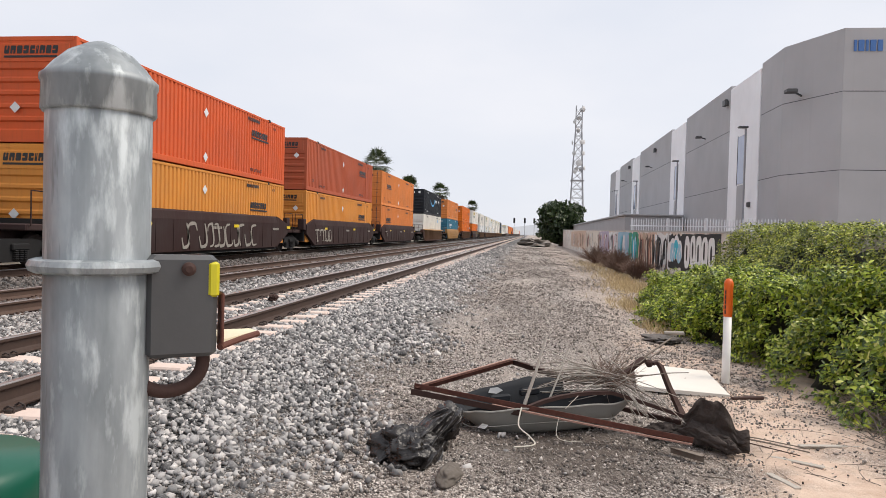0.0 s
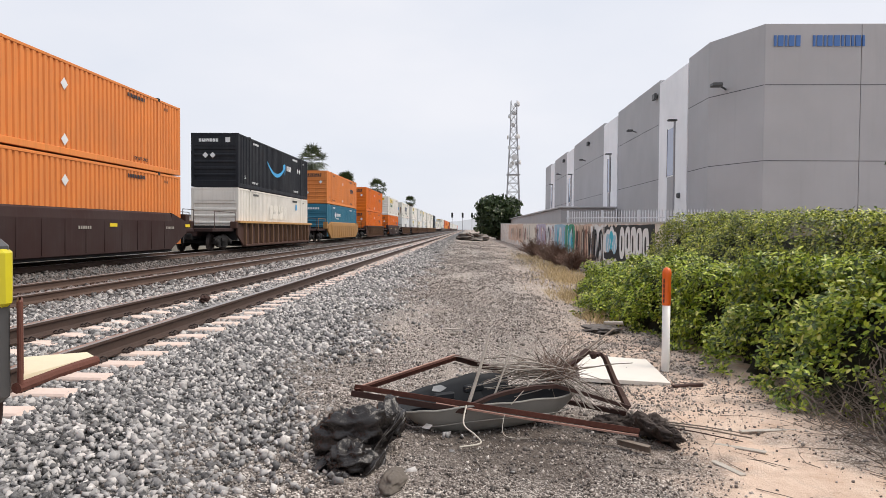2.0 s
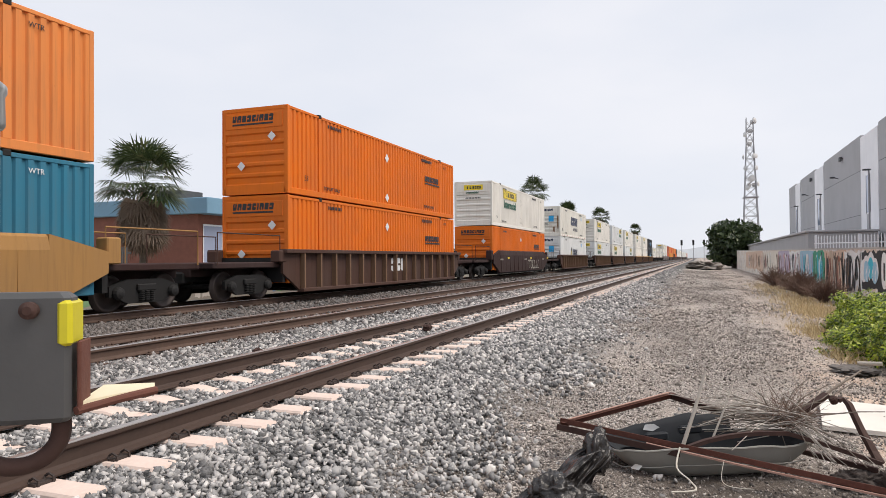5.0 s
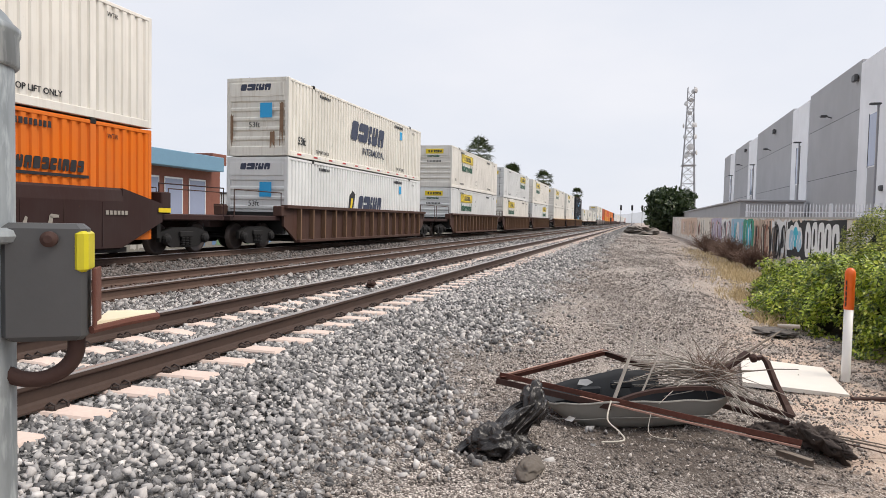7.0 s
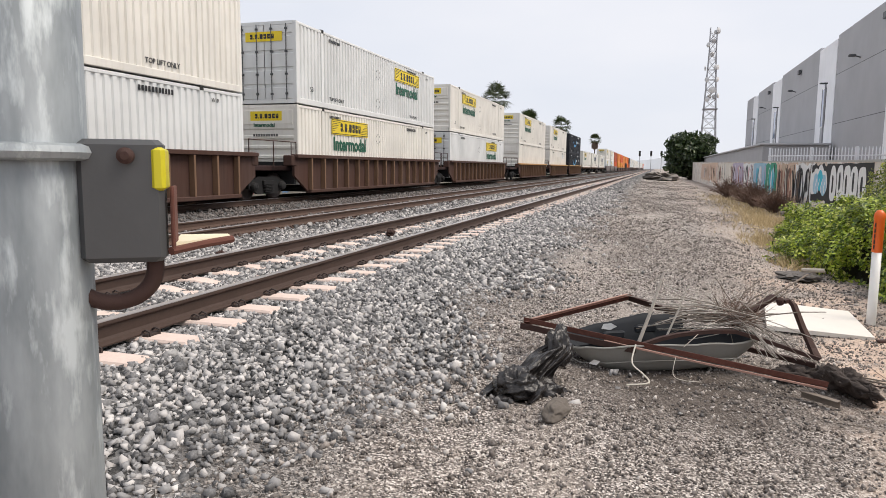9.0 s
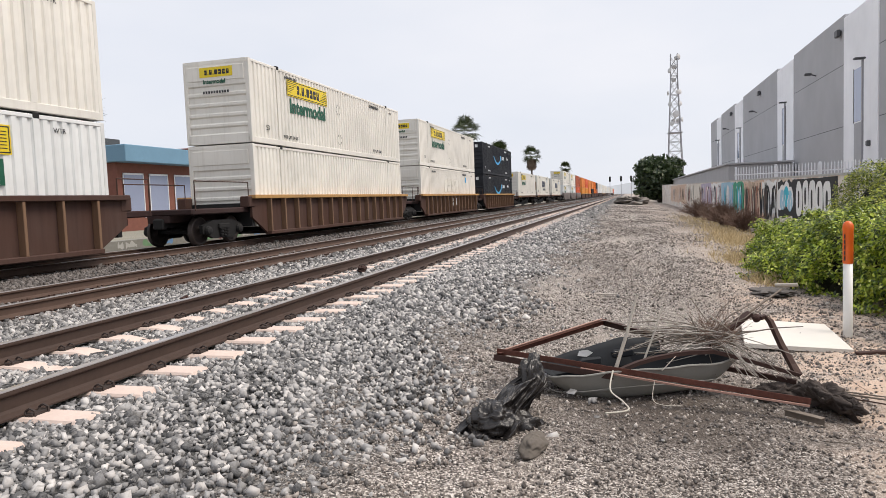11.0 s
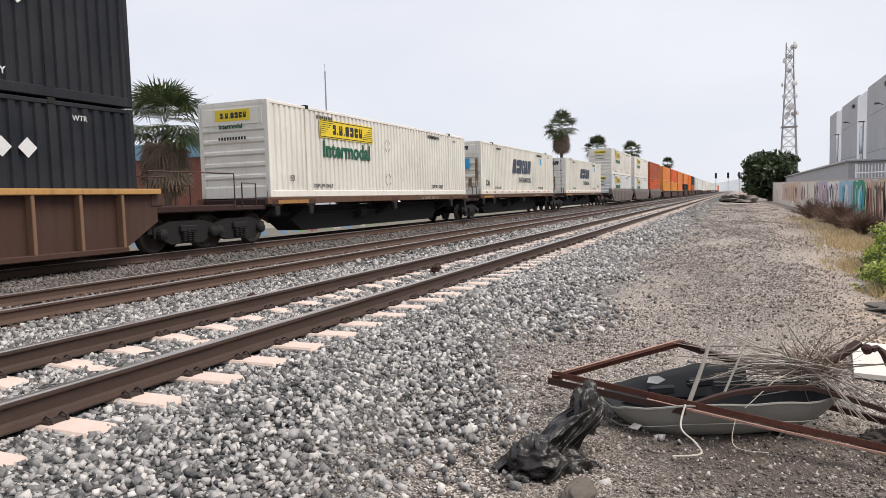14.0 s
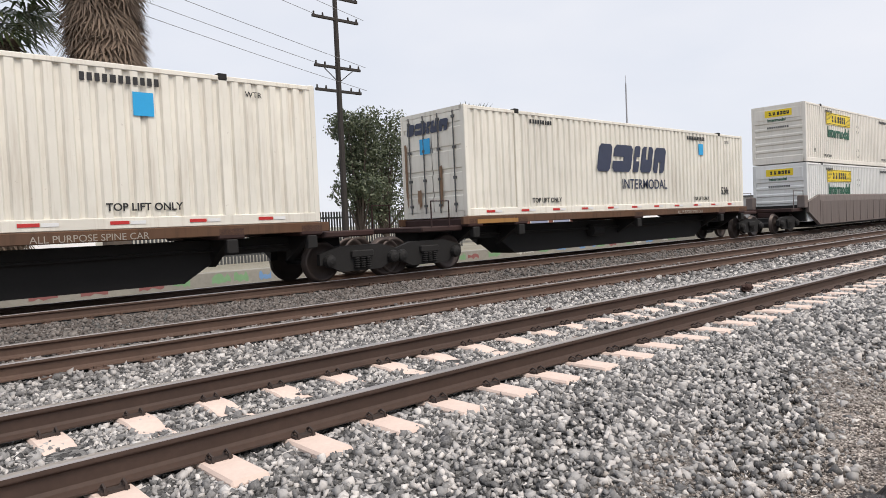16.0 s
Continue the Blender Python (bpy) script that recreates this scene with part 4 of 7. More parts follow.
def slanted_word_container(material, label, logo=False, ghost=False):
    t = container(material, label)
    ink = CREAM if ghost else NAVY
    for s in SIDES:
        if logo:
            place("emblem", flat([(0, 0), (0.5, 0), (0.75, 0.8), (0.45, 0.95), (0.1, 0.7)]), INK, t, on_side(s, 5.6, 0.95))
            place("emblem", flat([(0.15, 0.1), (0.35, 0.1), (0.5, 0.6), (0.3, 0.6)]), YELLOW, t, on_side(s, 5.6, 0.95, 0.005))
            blocks([0.5, 0.78, 0.24, 0.5, 0.5], 0.68, NAVY, t, on_side(s, 6.7, 1.02), 0.22, 0.14)
        else:
            blocks([0.72, 1.1, 0.34, 0.7, 0.74], 0.88, ink, t, on_side(s, 5.75, 1.27), 0.24, 0.13)
            if not ghost:
                lettering("INTERMODAL", 0.46, NAVY, t, on_side(s, 7.15, 0.72), 0.004)
        place("rental_sticker", rect(0.36, 0.42), CYAN, t, on_side(s, 12.4, 2.0))
        if not ghost:
            lettering("53ft", 0.4, INK, t, on_side(s, 0.75 if s > 0 else CL - 2.0, 0.5), 0.008)
            for k in range(11):
                place("reflector", rect(0.32, 0.06), REDINK, t, on_side(s, 0.7 + 1.4 * k, 0.08))
                place("reflector", rect(0.26, 0.06), WHITEINK, t, on_side(s, 1.04 + 1.4 * k, 0.08))
    if SIDES[0] > 0 and not ghost:
        blocks([0.24, 0.34, 0.09, 0.22, 0.24], 0.24, NAVY, t, on_end(-0.7, 2.42), 0.18, 0.12)
        place("rental_sticker", rect(0.5, 0.55), CYAN, t, on_end(0.15, 1.4) @ pose(0, 0, 0.03))
        lettering("53ft", 0.3, INK, t, on_end(-0.35, 1.05))
        if material is CREAM:
            for x, z, w, h, q in ((0.95, 0.3, 0.16, 1.7, 1), (-1.12, 0.25, 0.12, 1.3, 2), (0.55, 0.2, 0.2, 0.7, 3)):
                place("soot_stain", stain(w, h, q), GRIME, t, on_end(x, z) @ pose(0, 0, 0.004), "brown-black run of grime")
    elif not ghost:
        blocks([0.3, 0.46, 0.12, 0.3, 0.34], 0.32, NAVY, t, on_doors(1.0, 2.3), 0.18, 0.12)
        place("rental_sticker", rect(0.42, 0.42), CYAN, t, on_doors(0.45, 1.75) @ pose(0, 0, 0.006))
        for x, z, w, h, q in ((1.12, 0.2, 0.1, 1.9, 4), (0.62, 0.2, 0.16, 0.6, 5), (-0.3, 0.2, 0.12, 1.2, 7)):
            place("rust_stain", stain(w, h, q), GRIME, t, on_doors(x, z) @ pose(0, 0, 0.002), "streak of rust down the door")
    common_marks(t, INK, ghost)
    return t


def black_container():
    t = container(BLACK, "black corrugated container with a sky-blue bowed arrow")
    for s in SIDES:
        place("arrow_emblem", smile(4.1), CYAN, t, on_side(s, 5.4, 1.85))
        blocks([0.2, 0.13, 0.09, 0.34, 0.2], 0.34, WHITEINK, t, on_side(s, 9.95, 1.68), 0.0, 0.16)
        for k in (0, 0.52):
            place("placard_holder", diamond(0.2), WHITEINK, t, on_side(s, 13.0 + k, 1.9))
    blocks([0.14, 0.2, 0.14, 0.14, 0.14, 0.14], 0.17, WHITEINK, t, on_end(-0.85, 2.42), 0.0, 0.18)
    place("placard", rect(0.26, 0.26), WHITEINK, t, on_end(0.6, 2.4))
    place("placard_holder", diamond(0.16), WHITEINK, t, on_end(-0.5, 1.7))
    place("placard_holder", diamond(0.16), WHITEINK, t, on_end(-0.1, 1.7))
    common_marks(t, WHITEINK)
    return t


def blue_container():
    t = container(BLUE, "teal-blue corrugated container with white markings")
    for s in SIDES:
        place("emblem", diamond(0.3), WHITEINK, t, on_side(s, 3.7, 1.95))
        blocks([0.15] * 3 + [0.18] * 6, 0.28, WHITEINK, t, on_side(s, 4.2, 1.85), 0, 0.25)
        fine_print([0.1] * 9, 0.12, 0.5, WHITEINK, t, on_side(s, 4.2, 1.58))
    fine_print([0.1] * 8, 0.18, 0.3, WHITEINK, t, on_end(-0.6, 2.4))
    common_marks(t, WHITEINK)
    return t


container_meshes()
KINDS = {
    "R": orange_container(REDDISH, "red-orange corrugated container with black wordmark", False),
    "A": orange_container(AMBER, "amber-orange corrugated container, lightly faded", True),
    "B": orange_container(BRICKRED, "brick-red faded corrugated container", False),
    "O": orange_container(ORANGE, "bright orange corrugated container with black wordmark", True),
    "F": orange_container(FADED, "faded orange corrugated container", True),
    "J": yellow_panel_container(WHITE, "white corrugated container with yellow panel and green lettering"),
    "j": yellow_panel_container(PALE, "pale white corrugated container with yellow panel and green lettering"),
    "S": slanted_word_container(CREAM, "cream corrugated container with slanted navy wordmark"),
    "s": slanted_word_container(PALE, "white corrugated container with emblem and navy wordmark", True),
    "g": slanted_word_container(WHITE, "white corrugated container with faded markings", False, True),
    "W": container(WHITE, "plain white corrugated container"),
    "G": container(GREENC, "pale green corrugated container"),
    "K": black_container(),
    "U": blue_container(),
}
# boxes loaded end for end show their other side
SIDES = (-1,)
KINDS["F'"] = orange_container(FADED, "faded orange corrugated container, doors leading", True)
KINDS["j'"] = yellow_panel_container(PALE, "pale white container with yellow panel, barred doors leading")
KINDS["S'"] = slanted_word_container(CREAM, "cream corrugated container with rust-streaked barred doors")
FAR_KINDS = {k: container(m, "weathered corrugated container far down the train, " + c, None, True) for k, m, c in (
    ("R", REDDISH, "red-orange"), ("A", AMBER, "amber"), ("B", BRICKRED, "brick red"), ("O", ORANGE, "bright orange"), ("F", FADED, "faded orange"), ("J", WHITE, "white"), ("j", PALE, "pale white"),
    ("S", CREAM, "cream"), ("s", PALE, "pale white"), ("g", WHITE, "white"), ("W", WHITE, "white"), ("G", GREENC, "pale green"), ("K", BLACK, "black"), ("U", BLUE, "teal blue"))}
FIRST_USE = {}


# ---------- rail cars ----------
def wheelset(r=0.45):
    prof = [(0.02, -0.01), (0.1, -0.03), (0.13, -0.01), (r - 0.09, 0.005), (r - 0.06, -0.03), (r + 0.03, -0.04), (r + 0.03, -0.015), (r, 0.0), (r - 0.004, 0.09), (r - 0.06, 0.1), (r - 0.09, 0.06), (0.13, 0.07), (0.1, 0.1), (0.02, 0.1)]
    return Build().lathe(prof, 28, pose(0, 0, 0, 0, 90, 0)).mesh("wheel", True)


WHEEL = wheelset()
WHEEL.materials.append(WHEELRIM)


def side_frame():
    """Cast truck side: arched top, spring nest, two bearing boxes."""
    b = Build()
    out = [(-1.12, 0.38), (-1.12, 0.62), (-0.98, 0.66), (-0.55, 0.78), (0.55, 0.78), (0.98, 0.66), (1.12, 0.62), (1.12, 0.38), (0.92, 0.36), (0.55, 0.2), (-0.55, 0.2), (-0.92, 0.36)]
    inn = [(-0.62, 0.42), (-0.62, 0.55), (-0.45, 0.64), (-0.34, 0.64), (-0.34, 0.34), (-0.48, 0.32)]
    n = len(out)
    b.add([(-0.06, y, z) for y, z in out] + [(0.06, y, z) for y, z in out], [tuple(range(n)), tuple(range(2 * n - 1, n - 1, -1))] + [(i, n + i, n + (i + 1) % n, (i + 1) % n) for i in range(n)])
    for s in (-1, 1):
        b.lathe([(0.02, 0), (0.14, 0), (0.16, 0.05), (0.13, 0.13), (0.05, 0.16)], 12, pose(0.05, s * 0.89, 0.46, 0, 90, 0))
    for y in (-0.16, 0, 0.16):
        for k in range(5):
            b.lathe([(0.05, 0), (0.075, 0.012), (0.075, 0.03), (0.05, 0.042)], 8, pose(0.09, y, 0.26 + 0.05 * k))
    b.box(0.0, 0.14, -0.3, 0.3, 0.5, 0.66, None, 0.02)
    return b.mesh("side_frame")


SIDEFRAME = side_frame()
SIDEFRAME.materials.append(UNDER)


def truck(parent, y):
    """A two-axle truck, its centre at y along the car."""
    t = part("truck", Build().box(-0.78, 0.78, -0.18, 0.18, 0.42, 0.74, None, 0.03).tube((-0.75, -0.89, 0.45), (0.75, -0.89, 0.45), 0.08, n=8).tube((-0.75, 0.89, 0.45), (0.75, 0.89, 0.45), 0.08, n=8), UNDER, parent, "black cast-steel two-axle truck")
    t.location = (0, y, 0)
    for s in (-1, 1):
        f = part("side_frame", SIDEFRAME, UNDER, t)
        f.location, f.rotation_euler = (s * 1.0, 0, 0), (0, 0, 0 if s > 0 else math.pi)
        for e in (-1, 1):
            w = part("wheel", WHEEL, WHEELRIM, t)
            w.location, w.rotation_euler = (s * 0.72, e * 0.89, 0.45), (0, 0, 0 if s > 0 else math.pi)
    return t


def well_car(style, body, chord, two_trucks, label, gap_end, lite=False):
    """A well car for one 53-foot stack; y = 0 lies at the stack's front, z = 0 on the rail head."""
    t = thing("well_car", Matrix(), label, "rail car", "cars of the freight train")
    y0, y1 = -0.25, CL + 0.25
    hi = 1.78 if style == "smooth" else 1.55
    for s in (-1, 1):
        b = Build()
        xo = s * 1.42
        if style == "smooth":
            pr = [(1.3, 0.25), (1.45, 0.3), (1.47, 1.45), (1.42, hi - 0.06), (1.36, hi), (1.31, hi)]
            b.extrude([(s * x, z) for x, z in (pr if s > 0 else pr[::-1])], y0 + 1.5, y1 - 1.5)
            for a, c in ((y0, y0 + 1.5), (y1, y1 - 1.5)):
                k = [(s * 1.31, a, 0.95), (s * 1.45, a, 0.95), (s * 1.45, a, hi - 0.35), (s * 1.31, a, hi - 0.35)]
                e = [(s * 1.31, c, 0.25), (s * 1.45, c, 0.3), (s * 1.45, c, hi), (s * 1.31, c, hi)]
                b.add(k + e, [(0, 1, 2, 3), (7, 6, 5, 4), (0, 4, 5, 1), (1, 5, 6, 2), (2, 6, 7, 3), (3, 7, 4, 0)])
            part("side_sill", b, body, t)
            for y in () if lite else np.arange(y0 + 1.8, y1 - 1.5, 1.15):
                part("weld_seam", Build().box(*sorted((s * 1.455, s * 1.476)), y, y + 0.03, 0.35, 1.42), body, t)
        else:
            xi, xs = sorted((s * 1.31, s * 1.36))
            b.box(xi, xs, y0 + 0.8, y1 - 0.8, 0.22, hi - 0.1)
            for a, c in ((y0 - 0.2, y0 + 0.8), (y1 + 0.2, y1 - 0.8)):
                k = [(s * 1.31, a, 0.8), (s * 1.4, a, 0.8), (s * 1.4, a, hi - 0.1), (s * 1.31, a, hi - 0.1)]
                e = [(s * 1.31, c, 0.22), (s * 1.4, c, 0.22), (s * 1.4, c, hi - 0.1), (s * 1.31, c, hi - 0.1)]
                b.add(k + e, [(0, 1, 2, 3), (7, 6, 5, 4), (0, 4, 5, 1), (1, 5, 6, 2), (2, 6, 7, 3), (3, 7, 4, 0)])
            part("side_sill", b, body, t)
            cx0, cx1 = sorted((s * 1.28, s * 1.56))
            part("top_chord", Build().box(cx0, cx1, y0 - 0.2, y1 + 0.2, hi - 0.11, hi + 0.02, None, 0.015), chord, t, "worn yellow-brown top chord")
            part("bottom_chord", Build().box(*sorted((s * 1.28, s * 1.55)), y0 + 0.8, y1 - 0.8, 0.16, 0.28, None, 0.015), body, t)
            rib = Build().box(*sorted((s * 1.355, s * 1.545)), -0.04, 0.04, 0.27, hi - 0.105, None, 0.012)
            me = rib.mesh("rib")
            for k, y in enumerate(() if lite else np.linspace(y0 + 0.9, y1 - 0.9, 15)):
                r = part("rib", me, RIBLIT, t)
                r.location = (0, y, 0)
    floor = Build().box(-1.31, 1.31, y0 + 1.2, y1 - 1.2, 0.18, 0.3).box(-1.31, 1.31, y0 - 0.1, y0 + 0.05, 0.5, 1.3).box(-1.31, 1.31, y1 - 0.05, y1 + 0.1, 0.5, 1.3)
    part("well_floor", floor, UNDER, t)
    e0 = -gap_end / 2
    for a, c in ((e0 + 0.05, y0), (y1, CL + gap_end / 2 - 0.05)):
        part("end_platform", Build().box(-1.2, 1.2, a, c, 0.98, 1.16, None, 0.03).box(-0.4, 0.4, a, c, 0.75, 0.98, None, 0.02), CARDARK, t)
        for s in () if lite else (-1, 1):
            mid = (a + c) / 2
            part("grab_rail", Build().path([(s * 1.25, a + 0.1, 1.1), (s * 1.25, a + 0.1, 2.0), (s * 1.25, c - 0.15, 2.0), (s * 1.25, c - 0.15, 1.1)], 0.02, 6), body, t)
            part("corner_bracket", Build().box(*sorted((s * 1.05, s * 1.42)), c - 0.4 if c < 3 else a, c if c < 3 else a + 0.4, 1.15, hi - 0.02, None, 0.03), body, t)
    if two_trucks:
        truck(t, -1.75)
        truck(t, CL + 1.75)
        for a, c in ((e0, -2.2), (CL + 2.2, CL + gap_end / 2)):
            part("coupler", Build().box(-0.1, 0.1, a, c, 0.6, 0.85, None, 0.03).box(-0.2, 0.2, (a if a < 0 else c - 0.25), (a + 0.25 if a < 0 else c), 0.55, 0.9, None, 0.05), UNDER, t)
    else:
        truck(t, -gap_end / 2)
    return t


def spine_car():
    """A skeletal car: one deep centre beam, short arms and container pads."""
    t = thing("spine_car", Matrix(), "dark skeletal spine car with low centre beam", "rail car", "cars of the freight train")
    b = Build()
    rows = [(-1.0, 0.76), (1.9, 0.72), (2.7, 0.22), (CL - 2.7, 0.22), (CL - 1.9, 0.72), (CL + 1.0, 0.76)]
    v = [(x, y, z) for y, low in rows for x, z in ((-0.5, 1.05), (-0.5, low), (0.5, low), (0.5, 1.05))]
    b.add(v, [(4 * r + i, 4 * r + 4 + i, 4 * r + 4 + (i + 1) % 4, 4 * r + (i + 1) % 4) for r in range(5) for i in range(4)] + [(0, 1, 2, 3), (23, 22, 21, 20)])
    part("centre_beam", b, UNDER, t)
    for s in (-1, 1):
        part("edge_strip", Build().box(*sorted((s * 1.22, s * 1.34)), -0.2, CL + 0.2, 1.13, 1.335, None, 0.015), CARRUSTY, t)
        part("air_pipe", Build().path([(s * 0.6, 0.4, 0.86), (s * 0.6, 5.0, 0.8), (s * 0.6, 11.0, 0.82), (s * 0.6, CL - 0.4, 0.86)], 0.035, 6), UNDER, t)
        part("brake_cylinder", Build().lathe([(0.05, 0), (0.2, 0.03), (0.2, 0.6), (0.05, 0.66)], 14, pose(s * 0.62, 6.2, 0.74, -90, 0, 0)), UNDER, t)
    for y in (0.25, 2.05, CL / 2, CL - 2.05, CL - 0.25):
        part("cross_arm", Build().box(-1.34, 1.34, y - 0.28, y + 0.28, 1.06, 1.3, None, 0.03), CARDARK, t)
        for s in (-1, 1):
            part("arm_gusset", Build().add([(s * 1.3, y - 0.08, 1.06), (s * 1.3, y + 0.08, 1.06), (s * 0.35, y + 0.08, 0.5), (s * 0.35, y - 0.08, 0.5), (s * 0.35, y - 0.08, 1.06), (s * 0.35, y + 0.08, 1.06)],
                                           [(0, 1, 2, 3), (0, 3, 4), (1, 5, 2), (0, 4, 5, 1), (3, 2, 5, 4)]), UNDER, t)
            part("corner_guide", Build().box(*sorted((s * 1.2, s * 1.36)), y - 0.12, y + 0.12, 0.78, 1.06, None, 0.02), UNDER, t)
    part("yellow_stripe", Build().box(1.341, 1.347, 0.3, 1.9, 1.14, 1.25), CARTAN, t)
    lettering("ALL PURPOSE SPINE CAR", 0.17, TAG, t, Matrix(((0, 0, 1, 1.342), (1, 0, 0, CL - 5.5), (0, 1, 0, 1.15), (0, 0, 0, 1))))
    part("end_platform", Build().box(-1.2, 1.2, -1.5, -0.1, 0.98, 1.12, None, 0.03), CARDARK, t)
    part("end_platform", Build().box(-1.2, 1.2, CL + 0.1, CL + 1.5, 0.98, 1.12, None, 0.03), CARDARK, t)
    for s in (-1, 1):
        part("grab_rail", Build().path([(s * 1.22, -1.2, 1.1), (s * 1.22, -1.2, 1.75), (s * 1.22, -0.6, 1.75), (s * 1.22, -0.6, 1.1)], 0.02, 6), CARDARK, t)
    truck(t, -1.2)
    truck(t, CL + 1.2)
    return t


CARS = {
    "d": well_car("smooth", CARDARK, CARDARK, False, "smooth-sided dark brown articulated well car unit", 3.5),
    "D": well_car("smooth", CARDARK, CARDARK, True, "smooth-sided dark brown single well car", 7.2),
    "t": well_car("smooth", CARTAN, CARTAN, True, "smooth-sided tan single well car", 7.2),
    "r": well_car("ribbed", CARBROWN, CARBROWN, False, "ribbed rust-brown articulated well car unit", 3.5),
    "Y": well_car("ribbed", CARBROWN, CHORD, True, "ribbed brown single well car with yellow top chord", 7.2),
    "y": well_car("ribbed", CARBROWN, CHORD, False, "ribbed brown articulated well car unit with yellow top chord", 3.8),
    "b": well_car("ribbed", CARBROWN, CARBROWN, True, "ribbed rust-brown single well car", 7.2),
    "m": well_car("smooth", CARGREY, CARGREY, False, "smooth-sided grey-brown articulated well car unit", 3.5),
    "P": spine_car(),
}
FAR_CARS = {
    "d": well_car("smooth", CARDARK, CARDARK, False, "smooth dark brown well car far down the train", 3.5, True),
    "m": well_car("smooth", CARGREY, CARGREY, False, "smooth grey-brown well car far down the train", 3.5, True),
    "r": well_car("ribbed", CARBROWN, CARBROWN, False, "rust-brown well car far down the train", 3.5, True),
    "y": well_car("ribbed", CARBROWN, CHORD, False, "brown well car with yellow chord far down the train", 3.8, True),
}
CAR_USED = set()

# front of the stack (metres along the train), car, lower box, upper box; an apostrophe turns a box end for end
CONSIST = [
    (-4.6, "d", "A", "O"), (18.5, "d", "A", "R"), (38.2, "d", "A", "B"), (57.9, "d", "F'", "F'"), (81.6, "Y", "g", "K"), (105.4, "t", "U", "F"), (129.2, "b", "O", "O"),
    (152.9, "D", "O", "J"), (176.5, "b", "s", "S"), (199.9, "b", "j", "J"), (219.5, "r", "J", "j'"), (239.0, "r", "j'", "J"), (262.2, "Y", "W", "J"),
    (282.4, "y", "g", "J"), (302.3, "Y", "K", "K"), (323.4, "P", "J", ""), (342.0, "P", "S", ""), (362.6, "P", "S'", ""), (385.8, "m", "j", "J"),
    (405.4, "m", "j", "J"), (425.0, "m", "R", "B"),
]


def fill_train():
    rng = random.Random(21)
    s = 448.2
    row = list(CONSIST)
    while s < 1010:
        n = rng.choice([3, 3, 5])
        car = rng.choice("drmy")
        pool = "OFRFOA" if s < 450 else rng.choice(["JjWsgJ", "JjSsJj", "OFRFOA", "JjjWGJ", "OFBRKU"])
        for k in range(n):
            row.append((s, car, rng.choice(pool), rng.choice(pool)))
            s += 19.6
        s += 3.8
    return row


def build_train():
    for s, car, low, high in fill_train():
        far = s > 440
        s -= 0.2
        proto = (FAR_CARS if far else CARS)[car]
        m = pose(TRAIN_X, s, 0.5)
        if (far, car) not in CAR_USED:
            CAR_USED.add((far, car))
            proto.matrix_basis = m
            MOVERS.append((proto, s, 0.5, 0))
        else:
            MOVERS.append((copy_thing(proto, m), s, 0.5, 0))
        base = 1.34 if car == "P" else 0.47
        for k, kind in enumerate((low, high)):
            if not kind:
                continue
            z = 0.5 + base + k * (CH + 0.045)
            turn = 180 if kind.endswith("'") else 0
            y = s + (CL if turn else 0)
            m = pose(TRAIN_X, y, z, 0, 0, turn)
            kind = kind[0] if far else kind
            p = (FAR_KINDS if far else KINDS)[kind]
            if (far, kind) not in FIRST_USE:
                FIRST_USE[far, kind] = p
                p.matrix_basis = m
                MOVERS.append((p, y, z, turn))
            else:
                MOVERS.append((copy_thing(p, m), y, z, turn))


build_train()
# patterns that no car of this train uses
for far, table in ((False, KINDS), (True, FAR_KINDS)):
    for key, proto in table.items():
        if (far, key) not in FIRST_USE:
            for ob in (*proto.children_recursive, proto):
                bpy.data.objects.remove(ob)
for far, table in ((False, CARS), (True, FAR_CARS)):
    for key, proto in table.items():
        if (far, key) not in CAR_USED:
            for ob in (*proto.children_recursive, proto):
                bpy.data.objects.remove(ob)


def car_at(s):
    return next(o for o, y, z, turn in MOVERS if abs(y - s) < 0.5 and o.name.startswith(("well_car", "spine_car")))


def side_tags(s, y0, y1, seed, mat, outer, low=0.4, high=1.35):
    """Sprayed loops and a thin overspray, unreadable, on the side of one car."""
    car, rng, y = car_at(s), random.Random(seed), y0
    while y < y1:
        w = rng.uniform(0.5, 0.85)
        ph, turns_ = rng.uniform(0, 6), rng.choice([0.55, 0.7, 0.9])
        pts = []
        for i in range(19):
            a = 2 * math.pi * turns_ * i / 18 + ph
            pts.append((y + w * 0.5 + w * 0.42 * math.cos(a) + 0.06 * math.sin(3 * a + seed), (low + high) / 2 + (high - low) * 0.46 * math.sin(a + 0.3 * math.sin(2 * a))))
        v, n = [], len(pts)
        for i, (a, c) in enumerate(pts):
            b0, b1 = pts[max(i - 1, 0)], pts[min(i + 1, n - 1)]
            d = Vector((b1[0] - b0[0], b1[1] - b0[1])).normalized() * (0.03 + 0.035 * math.sin(math.pi * i / (n - 1)) * rng.uniform(0.7, 1.2))
            v += [(outer, a - d.y, c + d.x), (outer, a + d.y, c - d.x)]
        part("sprayed_tag", Build().add(v, [(2 * i + 2, 2 * i + 3, 2 * i + 1, 2 * i) for i in range(n - 1)]), mat, car, "pale sprayed loop")
        y += w * rng.uniform(0.75, 1.05)


